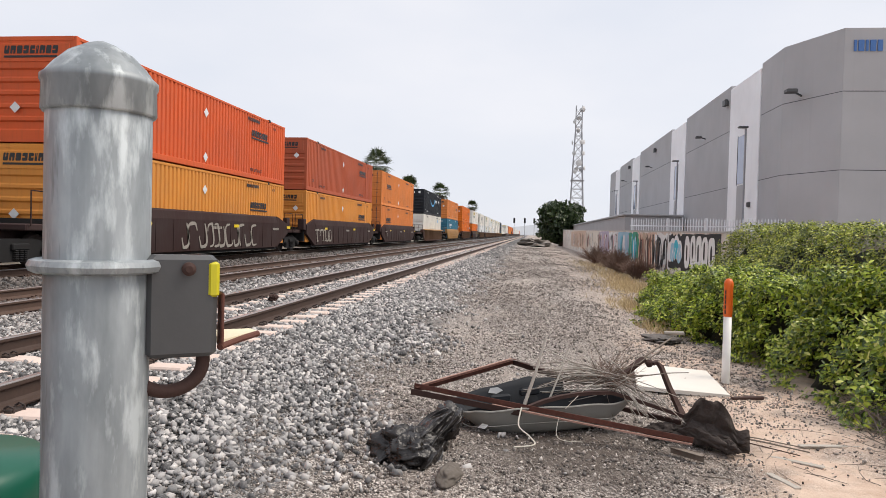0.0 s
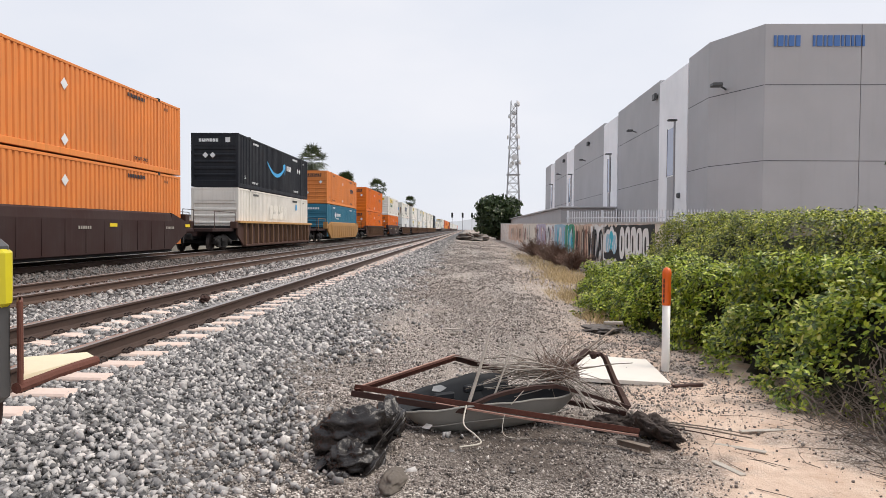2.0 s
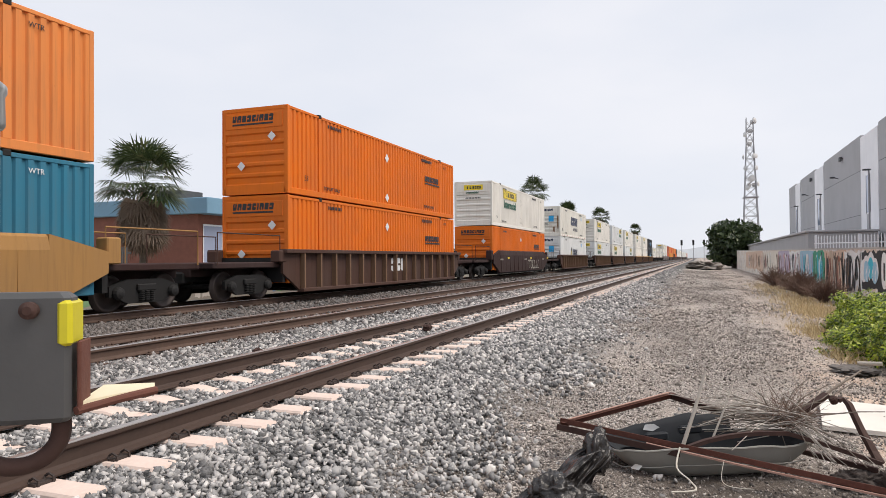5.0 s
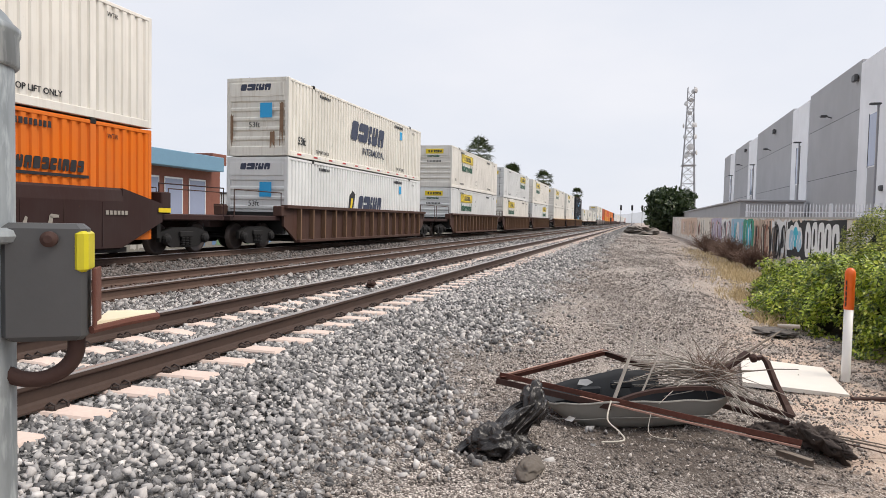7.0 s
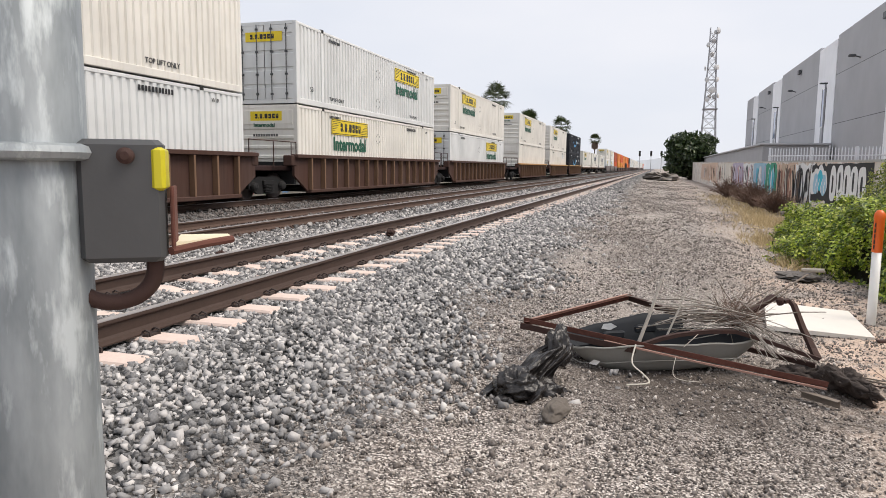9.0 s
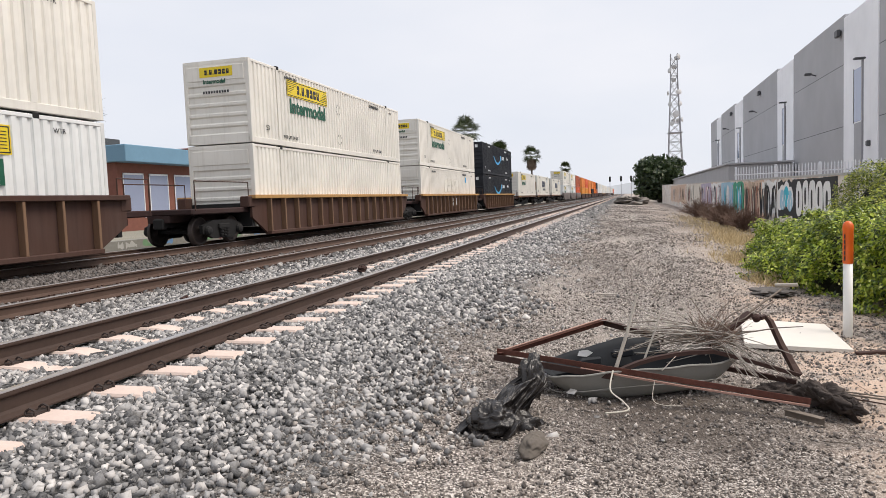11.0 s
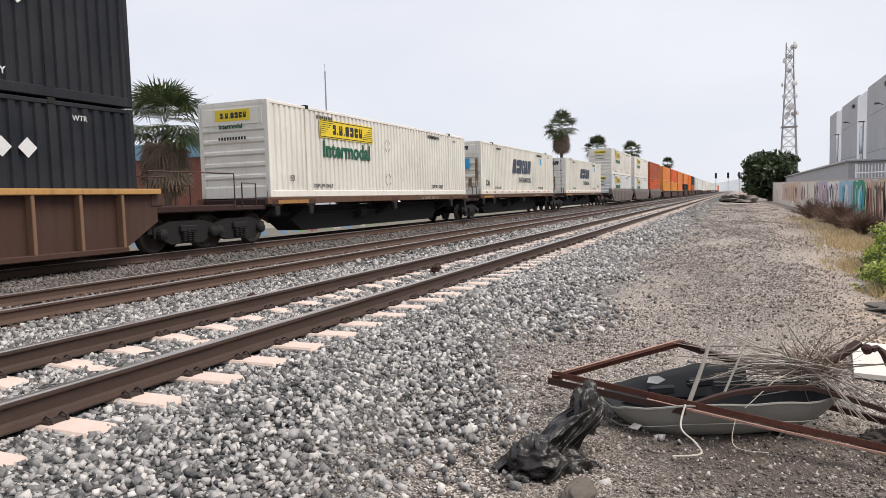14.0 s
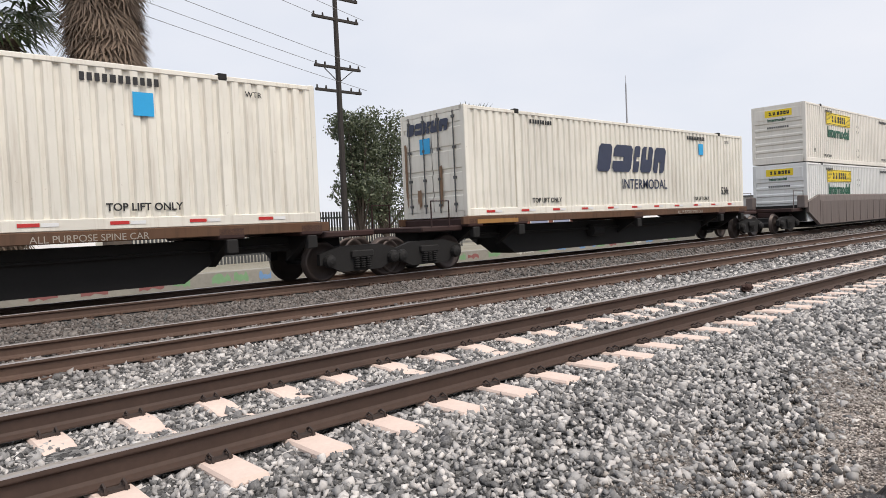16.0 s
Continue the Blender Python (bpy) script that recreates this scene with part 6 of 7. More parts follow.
def shrub(x, y, w, h, seed, label):
    t = thing("dry_shrub", pose(x, y, float(gz(x, y))), label, "shrub", "dry shrubs by the wall")
    rng = random.Random(seed)
    b = Build()
    for _ in range(170):
        a, r = rng.uniform(0, 6.28), rng.uniform(0.1, 1) * w
        top = (r * math.cos(a), 1.5 * r * math.sin(a), h * rng.uniform(0.4, 1.0) * (1 - 0.4 * r / w))
        mid = (top[0] * 0.4 + rng.uniform(-0.1, 0.1), top[1] * 0.4 + rng.uniform(-0.1, 0.1), top[2] * 0.6)
        b.path([(rng.uniform(-0.1, 0.1), rng.uniform(-0.2, 0.2), 0), mid, top], 0.012, 4, 0.35)
        for _ in range(3):
            e = (top[0] + rng.uniform(-0.2, 0.2), top[1] + rng.uniform(-0.2, 0.2), top[2] + rng.uniform(-0.05, 0.2))
            b.tube(mid, e, 0.006, 0.003, 4)
    tagged(part("twig_tangle", b, SHRUB, t), kind="stuff")


def marker_post():
    t = thing("marker_post", pose(3.13, 10.0, -0.13), "white round plastic marker post with orange top", "marker post")
    part("tube", Build().lathe([(0.048, 0), (0.05, 0.01), (0.05, 0.87)], 20).mesh("tube", True), POSTWHITE, t)
    part("orange_sleeve", Build().lathe([(0.05, 0.86), (0.055, 0.865), (0.055, 1.24), (0.058, 1.25), (0.058, 1.28), (0.053, 1.31), (0.035, 1.34), (0.01, 1.35)], 20).mesh("sleeve", True), POSTORANGE, t, "orange domed sleeve")
    g = bars([0.05] * 5, 0.022, 0, 0.6, 0.003)
    ob = part("warning_text", g, INK, t)
    ob.matrix_basis = Matrix(((0, -0.3, -0.954, -0.04), (0, 0.954, -0.3, -0.045), (-1, 0, 0, 1.2), (0, 0, 0, 1)))


# ---------- gate post close to the camera ----------
def gate_post():
    t = thing("steel_gate_post", pose(0.194, 1.400, 0), "galvanised steel pipe post with domed cap and latch", "post")
    r = 0.042
    part("pipe", Build().lathe([(r, -0.1), (r, 1.815), (r - 0.003, 1.82)], 40).mesh("pipe", True), GALV, t)
    part("cap", Build().lathe([(r + 0.002, 1.805), (r + 0.0035, 1.807), (r + 0.003, 1.828), (r + 0.0045, 1.831), (r + 0.0045, 1.835), (r + 0.0005, 1.8385), (r - 0.005, 1.846), (r - 0.016, 1.857), (r - 0.03, 1.865), (0.004, 1.868)], 40).mesh("cap", True), GALV, t, "pressed domed cap")
    ring = Build()
    n = 28
    pts = [((r + 0.006) * math.cos(a), (r + 0.006) * math.sin(a), 1.676) for a in np.linspace(0.35 - math.pi * 1.35, 0.35, n)]
    ux = Vector((0.83, 0.55, 0)).normalized()
    end = tuple(Vector(pts[-1]) + ux * 0.03)
    ring.path([*pts, end], 0.0062, 8)
    part("u_bolt", ring, GALV, t)
    # latch plate reaches out to the right of the post
    d, nv = Vector((0.84, 0.54, 0)), Vector((0.54, -0.84, 0))
    m = Matrix(((d.x, nv.x, 0, 0), (d.y, nv.y, 0, 0), (0, 0, 1, 0), (0, 0, 0, 1)))
    br = part("latch_bracket", Build().box(r - 0.004, 0.097, 0.0, 0.022, 1.595, 1.686, m, 0.004), PLATE, t, "dark grey steel latch bracket")
    part("reflective_tape", Build().box(0.088, 0.0985, -0.006, 0.0238, 1.648, 1.681, m, 0.0028), plain("yellow_tape", (0.62, 0.55, 0.02), 0.4), br)
    part("bolt", Build().lathe([(0.003, 0), (0.006, 0.001), (0.006, 0.006), (0.003, 0.008)], 20, m @ pose(0.072, 0.021, 1.674, -90, 0, 0)), RUSTDARK, br)
    part("rusty_edge", Build().box(0.1005, 0.1035, -0.004, 0.02, 1.6, 1.652, m, 0.001), RUST, br)
    q = [(0.101, 0.018), (0.142, -0.032), (0.139, -0.05), (0.101, -0.05)]
    sp = Build().add([(u, v, z) for z in (1.604, 1.609) for u, v in q], [(3, 2, 1, 0), (4, 5, 6, 7), (0, 1, 5, 4), (1, 2, 6, 5), (2, 3, 7, 6), (3, 0, 4, 7)], m)
    part("strike_plate", sp, plain("pale_yellow_paint", (0.78, 0.70, 0.5), 0.6), br, "pale yellow strike plate with rusty edge")
    part("strike_edge", Build().path([m @ Vector((0.1, 0.019, 1.603)), m @ Vector((0.121, -0.007, 1.605)), m @ Vector((0.143, -0.032, 1.606))], 0.0032, 8), RUST, br)
    hook = Build()
    pts = [m @ Vector((0.087 - 0.03 * (1 - math.cos(a)), 0.006, 1.597 - 0.026 * math.sin(a) - 0.008)) for a in np.linspace(0, math.pi * 0.95, 22)]
    hook.path([tuple(m @ Vector((0.087, 0.006, 1.599))), *[tuple(p) for p in pts]], 0.0065, 8)
    part("hook", hook.mesh("hook", True), RUSTDARK, br, "dark rusty curved hook")


def green_bin():
    t = thing("green_tube", pose(-0.065, 1.515, 0.03), "dark green plastic tube standing behind the gate post", "bollard")
    part("body", Build().lathe([(0.1, -0.1), (0.1, 1.36), (0.098, 1.37)], 28).mesh("body", True), GREENBIN, t)
    part("rim", Build().lathe([(0.1, 1.36), (0.106, 1.365), (0.106, 1.405), (0.098, 1.42), (0.02, 1.425)], 28).mesh("rim", True), GREENBIN, t)


# ---------- dumped rubbish ----------
def angle_bar(name, parent, a, b, w, mat, spin=0.0, slots=0):
    """A length of angle iron from a to b, with slots along one leg."""
    a, b = Vector(a), Vector(b)
    q = (b - a).to_track_quat("Y", "Z").to_matrix().to_4x4()
    m = Matrix.Translation(a) @ q @ pose(0, 0, 0, 0, spin, 0)
    l, th = (b - a).length, 0.006
    g = Build().box(0, w, 0, l, 0, th, m, 0.0015).box(0, th, 0, l, -w, 0.001, m, 0.0015)
    for i in range(slots):
        y = l * (i + 0.5) / slots
        g.box(w * 0.3, w * 0.55, y - 0.02, y + 0.02, th, th + 0.0012, m)
    return part(name, g, mat, parent)


def bent_bar(name, parent, pts, w, th, mat):
    """A flat bar bent through the points, its broad face level."""
    g, pts = Build(), [Vector(q) for q in pts]
    v, n = [], len(pts)
    for i, c in enumerate(pts):
        d = (pts[min(i + 1, n - 1)] - pts[max(i - 1, 0)]).normalized()
        side = d.cross(Vector((0, 0, 1))).normalized() * w / 2
        up = side.cross(d).normalized() * th / 2
        v += [c - side - up, c + side - up, c + side + up, c - side + up]
    f = [(4 * i + k, 4 * i + (k + 1) % 4, 4 * i + 4 + (k + 1) % 4, 4 * i + 4 + k) for i in range(n - 1) for k in range(4)] + [(3, 2, 1, 0), tuple(range(4 * n - 4, 4 * n))]
    return part(name, g.add(v, f), mat, parent)


def bed_frame():
    t = thing("scrap_bedstead", pose(0, 0, 0), "bent rusty angle-iron bedstead lying on rubbish", "scrap metal")
    fl, ap = (-0.39, 6.75, 0.352), (0.45, 7.67, 0.475)
    angle_bar("bar", t, fl, (1.92, 6.51, 0.085), 0.038, RUST, 180, 12)
    angle_bar("bar", t, fl, ap, 0.048, RUST, 0, 8)
    angle_bar("bar", t, (-0.33, 6.79, 0.372), (0.43, 7.62, 0.488), 0.02, WORN, 0, 0)
    angle_bar("bar", t, ap, (0.98, 7.5, 0.36), 0.055, RUSTDARK, 0, 4)
    angle_bar("bar", t, (-0.41, 6.70, 0.305), (0.55, 6.62, 0.19), 0.045, RUSTDARK, 180, 6)
    bent_bar("arched_bar", t, [(0.60, 6.67, 0.25), (0.74, 6.73, 0.298), (0.87, 6.78, 0.328), (1.0, 6.83, 0.345), (1.12, 6.88, 0.354), (1.32, 6.95, 0.352), (1.51, 7.0, 0.296), (1.735, 7.03, 0.225), (1.965, 7.05, 0.155)], 0.04, 0.03, RUSTDARK)
    bent_bar("worn_edge", t, [(0.3, 6.655, 0.262), (1.0, 6.587, 0.172), (1.91, 6.495, 0.072)], 0.016, 0.014, WORN)
    bent_bar("leg", t, [(1.71, 7.23, 0.575), (1.75, 7.25, 0.585), (1.79, 7.23, 0.55), (1.86, 7.18, 0.37), (1.93, 7.12, 0.22), (1.96, 7.06, 0.15)], 0.062, 0.03, RUSTDARK)
    part("foot_cap", Build().lathe([(0.02, 0), (0.032, 0.01), (0.032, 0.05), (0.02, 0.06)], 10, pose(1.70, 7.24, 0.55, 20, -30, 0)), RUSTDARK, t)
    angle_bar("cross_bar", t, (1.95, 7.08, 0.10), (1.3, 7.5, 0.13), 0.035, RUSTDARK, 0, 3)
    bent_bar("loose_end", t, [(1.30, 7.1, 0.38), (1.42, 7.18, 0.45), (1.645, 7.27, 0.61)], 0.075, 0.03, RUSTDARK)
    angle_bar("loose_end", t, (1.76, 6.55, 0.035), (1.98, 6.38, 0.025), 0.055, TWIG, 0, 0)


def tub():
    """A shallow grey moulded shell with a dark lining, tipped a little."""
    t = thing("plastic_shell", pose(0.73, 7.03, -0.02, 0, -3.0, 11), "shallow grey plastic shell with dark lining and torn rim", "plastic shell")
    n, rows = 44, 9
    def shape(i, k, grow):
        a = 2 * math.pi * i / n
        u = k / (rows - 1)
        r = (0.28 + 0.72 * u ** 0.55)
        ex = math.cos(a) if math.cos(a) > 0 else -abs(math.cos(a)) ** 0.5
        ey = abs(math.sin(a)) ** 0.8 * (1 if math.sin(a) > 0 else -1)
        rim = 0.012 * math.sin(3 * a) * u + 0.006 * math.sin(11 * a + 1) * u ** 4
        return ((0.80 + grow) * r * ex + 0.02, (0.335 + grow) * r * ey * (1 - 0.18 * ex), 0.25 * u ** 1.8 + rim - grow * 0.6 + 0.01)
    for name, grow, mat, flip in (("outer_shell", 0.0, TUBOUT, False), ("lining", -0.012, TUBIN, True)):
        b = Build()
        v = [shape(i, k, grow) for k in range(rows) for i in range(n)]
        f = [(k * n + i, k * n + (i + 1) % n, (k + 1) * n + (i + 1) % n, (k + 1) * n + i) for k in range(rows - 1) for i in range(n)]
        f.append(tuple(range(n - 1, -1, -1)))
        b.add(v, [q[::-1] for q in f] if flip else f)
        part(name, b.mesh(name, True), mat, t, "dark moulded lining" if flip else "")
    lip = Build()
    rim = [Vector(shape(i, rows - 1, 0.0)) for i in range(n)]
    lip.path([tuple(p) for p in rim[3:43]], 0.009, 6)
    part("rim", lip, TUBOUT, t)
    band = Build()
    band.path([(p.x * 1.005, p.y * 1.01, p.z - 0.075) for p in (Vector(shape(i, rows - 2, 0.0)) for i in range(24, 42))], 0.004, 6)
    part("moulded_ridge", band, TUBOUT, t)
    part("torn_corner", Build().add([(-0.62, -0.40, 0.15), (-0.56, -0.42, 0.14), (-0.53, -0.425, 0.175), (-0.58, -0.42, 0.19), (-0.6, -0.39, 0.145), (-0.56, -0.4, 0.14)], [(0, 1, 2, 3), (0, 4, 5, 1), (4, 3, 2, 5), (0, 3, 4), (1, 5, 2)]), POSTWHITE, t, "torn white corner of plastic")
    for x, y, z in ((-0.42, 0.16, 0.22), (-0.12, 0.2, 0.25)):
        part("moulded_step", Build().box(x, x + 0.2, y, y + 0.05, z, z + 0.07, pose(0, 0, 0, 0, 0, 10), 0.015), TUBIN, t)
    part("silver_patch", Build().add([(-0.44, 0.232, 0.285), (-0.36, 0.238, 0.27), (-0.30, 0.245, 0.3), (-0.35, 0.246, 0.33), (-0.42, 0.243, 0.325)], [(0, 1, 2, 3, 4)]), DISH, t, "scrap of pale tape")
    flap, n, k = Build(), 16, 5
    v = []
    for off in (0.0, 0.012):
        for j in range(k):
            u = j / (k - 1)
            for i in range(n):
                q = i / (n - 1)
                top = 0.12 + 0.1 * min(1, 1.6 * q) - 0.09 * max(0, q - 0.7) + 0.016 * noise.noise(Vector((7 * q, 2.2, 0)))
                v.append((-0.70 + 1.0 * q, 0.16 + 0.2 * q - 0.2 * (q - 0.5) ** 2 + 0.09 * u + off + 0.012 * math.sin(7 * q + 2 * u), 0.16 + top * u))
    h = n * k
    f = [(j * n + i, j * n + i + 1, (j + 1) * n + i + 1, (j + 1) * n + i) for j in range(k - 1) for i in range(n - 1)]
    f += [tuple(x + h for x in reversed(q)) for q in f]
    f += [((k - 1) * n + i, (k - 1) * n + i + 1, h + (k - 1) * n + i + 1, h + (k - 1) * n + i) for i in range(n - 1)]
    flap.add(v, f)
    part("liner_flap", flap.mesh("liner_flap", True), TUBIN, t, "upturned dark liner flap")


def crumple(name, m, size, seed, mat, label, category, folds=6.0, group="", amp=1.0):
    """A creased heap of sheet."""
    rng = random.Random(seed)
    b = Build()
    n, rows = 64, 36
    off = Vector((rng.uniform(0, 50), rng.uniform(0, 50), rng.uniform(0, 50)))
    v = []
    for k in range(rows + 1):
        ph = math.pi * k / rows
        for i in range(n):
            a = 2 * math.pi * i / n
            d = Vector((math.sin(ph) * math.cos(a), math.sin(ph) * math.sin(a), math.cos(ph)))
            w = noise.noise(d * 1.6 + off)
            cre = 1 - abs(noise.noise(d * folds * 0.55 + off * 2)) * 2
            fine = 1 - abs(noise.noise(d * folds * 1.25 + off)) * 2.4
            r = 0.82 + amp * (-0.13 + 0.34 * w + 0.22 * cre * abs(cre) + 0.11 * fine * abs(fine))
            p = Vector((d.x * size[0], d.y * size[1], d.z * size[2])) * r
            v.append((p.x, p.y, max(p.z + size[2] * 0.55, 0.0)))
    f = [(k * n + i, (k + 1) * n + i, (k + 1) * n + (i + 1) % n, k * n + (i + 1) % n) for k in range(rows) for i in range(n)]
    b.add(v, f)
    me = b.mesh(name, True)
    ob = ob_of(name, me, mat)
    ob.matrix_basis = m
    return tagged(ob, label, category, group)


BAG_PARTS = []


def plastic_bag():
    t = thing("black_plastic_bag", pose(-0.15, 5.9, 0.03), "torn black plastic bag caught on the rubbish and flapping", "plastic bag")
    a = crumple("bag_base", pose(-0.1, -0.14, 0, 0, 0, 30), (0.2, 0.19, 0.14), 3, BAG, "", "", 3.2, "", 0.8)
    c = crumple("bag_flap", pose(0.12, 0.22, 0.12, -28, 10, 10), (0.12, 0.13, 0.22), 9, BAG, "", "", 3.2, "", 0.8)
    e = crumple("bag_billow", pose(-0.05, 0.05, 0.05), (0.34, 0.22, 0.22), 12, BAG, "", "", 4, "", 0.75)
    d, n, rows = Build(), 70, 36
    v = []
    for k in range(rows + 1):
        u = k / rows
        for i in range(n + 1):
            q = i / n
            ridge = 0.5 - abs(noise.noise(Vector((4.2 * q + 1.5 * u, 2.0 * u, 3.3)))) * 1.6
            small = 0.5 - abs(noise.noise(Vector((13 * q - 2 * u, 7 * u, 7.3)))) * 1.6
            fold = 0.022 * math.sin(15 * q + 4 * u + 2 * math.sin(5 * u)) * (0.4 + u) + 0.07 * ridge * (0.35 + u) + 0.014 * small
            half_w = 0.06 + 0.17 * u ** 0.7 + 0.025 * math.sin(9 * u)
            x = 0.17 - 0.32 * u + (q - 0.5) * 2 * half_w
            hem = 0.04 * noise.noise(Vector((9 * q, 1.1, 0.4))) * u
            v.append((x + fold * 0.5, 0.3 - 0.5 * u - 0.1 * math.sin(3.14 * q) - fold + hem, max(0.30 - 0.33 * u ** 1.15 + fold * 0.8, 0.004 + 0.004 * q)))
    d.add(v, [(k * (n + 1) + i, k * (n + 1) + i + 1, (k + 1) * (n + 1) + i + 1, (k + 1) * (n + 1) + i) for k in range(rows) for i in range(n)])
    part("draped_sheet", d.mesh("draped_sheet", True), BAG, t, "creased sheet hanging from the frame")
    for o in (a, c, e):
        o.parent = t
    BAG_PARTS.extend([(c, "flap"), (e, "billow")])


def dark_rag():
    t = thing("dark_rag", pose(2.06, 6.93, -0.03), "dirty dark cloth heap beside the iron leg, lifted by wind", "cloth")
    for name, m, size, seed, folds in (("rag_roll", pose(0.04, -0.06, 0.0, 0, 0, -47), (0.25, 0.11, 0.12), 8, 4), ("rag_fold", pose(-0.22, 0.12, -0.01, 0, 0, 20), (0.26, 0.14, 0.09), 18, 5), ("rag_end", pose(0.17, -0.23, 0.0, 0, 0, -50), (0.12, 0.06, 0.07), 28, 4)):
        o = crumple(name, m, size, seed, DUSTCLOTH, "", "", folds, "", 1.15)
        o.parent = t
    g, n, rows, v = Build(), 40, 26, []
    for k in range(rows + 1):
        u = k / rows
        for i in range(n + 1):
            q = i / n
            wav = 0.05 * (0.5 - abs(noise.noise(Vector((4 * q, 3 * u, 5.1)))) * 1.8) + 0.02 * (0.5 - abs(noise.noise(Vector((11 * q, 9 * u, 2.1)))) * 1.8)
            tall = 0.17 + 0.2 * math.sin(math.pi * min(1, q * 1.25)) + 0.06 * noise.noise(Vector((6 * q, 0.3, 1.7)))
            v.append((-0.1 + 0.46 * q, -0.3 * q + wav + 0.06 * u * u, tall * u))
    g.add(v, [(k * (n + 1) + i, k * (n + 1) + i + 1, (k + 1) * (n + 1) + i + 1, (k + 1) * (n + 1) + i) for k in range(rows) for i in range(n)])
    flap = part("loose_flap", g.mesh("loose_flap", True), DUSTCLOTH, t, "loose cloth flap lifted by the wind")
    BAG_PARTS.append((flap, "rag"))


def sticks():
    t = thing("brushwood_bundle", pose(1.15, 7.1, 0.3), "tangle of bleached dry sticks heaped on the frame", "brushwood")
    rng = random.Random(6)
    c = Vector((0.19, 0.02, 0.13))
    for i in range(112):
        if i < 62:
            a, l, rise = rng.gauss(3.05, 0.45), rng.uniform(0.35, 0.85), rng.gauss(-0.02, 0.09)
        elif i < 86:
            a, l, rise = rng.gauss(-0.75, 0.5), rng.uniform(0.3, 0.62), rng.uniform(-0.34, -0.14)
        else:
            a, l, rise = rng.uniform(0, 6.28), rng.uniform(0.2, 0.5), rng.uniform(0.0, 0.3)
        p0 = c + Vector((rng.gauss(0, 0.06), rng.gauss(0, 0.06), rng.gauss(0, 0.035)))
        d = Vector((math.cos(a) * l, math.sin(a) * l * 0.6, rise))
        bend = Vector((rng.gauss(0, 0.03), rng.gauss(0, 0.03), rng.uniform(-0.01, 0.06)))
        pts = [tuple(p0 - d * 0.12), tuple(p0 + d * 0.5 + bend), tuple(p0 + d)]
        part("stick", Build().path(pts, rng.uniform(0.0032, 0.0068), 5, 0.5), TWIGPALE if rng.random() < 0.62 else TWIG, t)
    fine = Build()
    for i in range(240):
        a, e = rng.uniform(0, 6.28), rng.uniform(-0.4, 1.3)
        l = rng.uniform(0.08, 0.3)
        p0 = c + Vector((rng.gauss(0.02, 0.09), rng.gauss(0, 0.07), rng.gauss(0.02, 0.04)))
        fine.tube(tuple(p0), tuple(p0 + Vector((math.cos(a) * math.cos(e), math.sin(a) * math.cos(e), math.sin(e))) * l), 0.0018, 0.0008, 4)
    tagged(part("fine_brush", fine, SHRUB, t, "dark thorny fine twigs"), kind="stuff")
    for name, a, b, r, mat in (("wooden_stake", (0.56, 6.72, 0.22), (0.742, 6.9, 0.81), 0.016, TWIGPALE), ("long_stick", (1.34, 7.15, 0.42), (1.99, 7.8, 0.735), 0.012, TWIG), ("long_stick", (1.36, 7.15, 0.40), (1.93, 7.8, 0.63), 0.008, TWIG), ("long_stick", (1.3, 7.1, 0.43), (0.747, 7.4, 0.632), 0.0075, TWIGPALE), ("long_stick", (1.28, 7.08, 0.41), (0.80, 7.42, 0.58), 0.006, TWIGPALE), ("long_stick", (0.79, 6.85, 0.3), (0.945, 7.0, 0.71), 0.009, TWIGPALE), ("long_stick", (2.2, 6.95, 0.05), (2.85, 6.62, 0.03), 0.008, TWIG), ("long_stick", (2.15, 7.0, 0.06), (2.9, 6.75, 0.02), 0.006, TWIG), ("long_stick", (2.1, 6.9, 0.05), (2.75, 6.55, 0.02), 0.006, RUSTDARK)):
        s = tagged(ob_of(name, Build().path([a, tuple((Vector(a) + Vector(b)) / 2 + Vector((0.01, 0, 0.008))), b], r, 7, 0.7), mat), "thin weathered stick standing out of the heap", "stick")
    for pts in ([(0.55, 6.62, 0.26), (0.53, 6.5, 0.14), (0.62, 6.42, 0.08), (0.66, 6.3, 0.05), (0.5, 6.22, 0.045)], [(0.86, 6.6, 0.2), (0.84, 6.52, 0.08), (0.9, 6.46, 0.05), (1.05, 6.47, 0.045)]):
        sm = []
        for i in range(len(pts) - 1):
            p0, p1, p2, p3 = (Vector(pts[min(max(j, 0), len(pts) - 1)]) for j in (i - 1, i, i + 1, i + 2))
            sm += [(2 * p1 + (p2 - p0) * u + (2 * p0 - 5 * p1 + 4 * p2 - p3) * u ** 2 + (3 * p1 - p0 - 3 * p2 + p3) * u ** 3) / 2 for u in (0, 0.2, 0.4, 0.6, 0.8)]
        tagged(ob_of("cord", Build().path(sm + [pts[-1]], 0.0065 if pts[0][0] < 0.6 else 0.0025, 6), CORD), "pale frayed cord hanging from the frame", "cord")
    k = thing("brown_block", pose(3.08, 8.95, -0.1, 0, 0, 20), "small dark weathered timber offcut by the board", "timber")
    part("offcut", Build().box(-0.2, 0.2, -0.03, 0.03, 0, 0.045, None, 0.008), RUSTDARK, k)
    k = thing("iron_pipe", pose(3.1, 13.0, -0.04, 0, 0, 70), "short rusty pipe on a dark lump of asphalt", "pipe")
    part("tube", Build().tube((0, -0.16, 0.14), (0, 0.16, 0.12), 0.032, n=12), TWIGPALE, k)
    crumple("asphalt_lump", pose(2.95, 13.3, -0.1), (0.36, 0.42, 0.07), 14, plain("dark_asphalt", (0.15, 0.135, 0.125), 0.9, 0, 30, 0.3, 0.6), "dark lump of broken asphalt on the gravel", "rubble", 5)


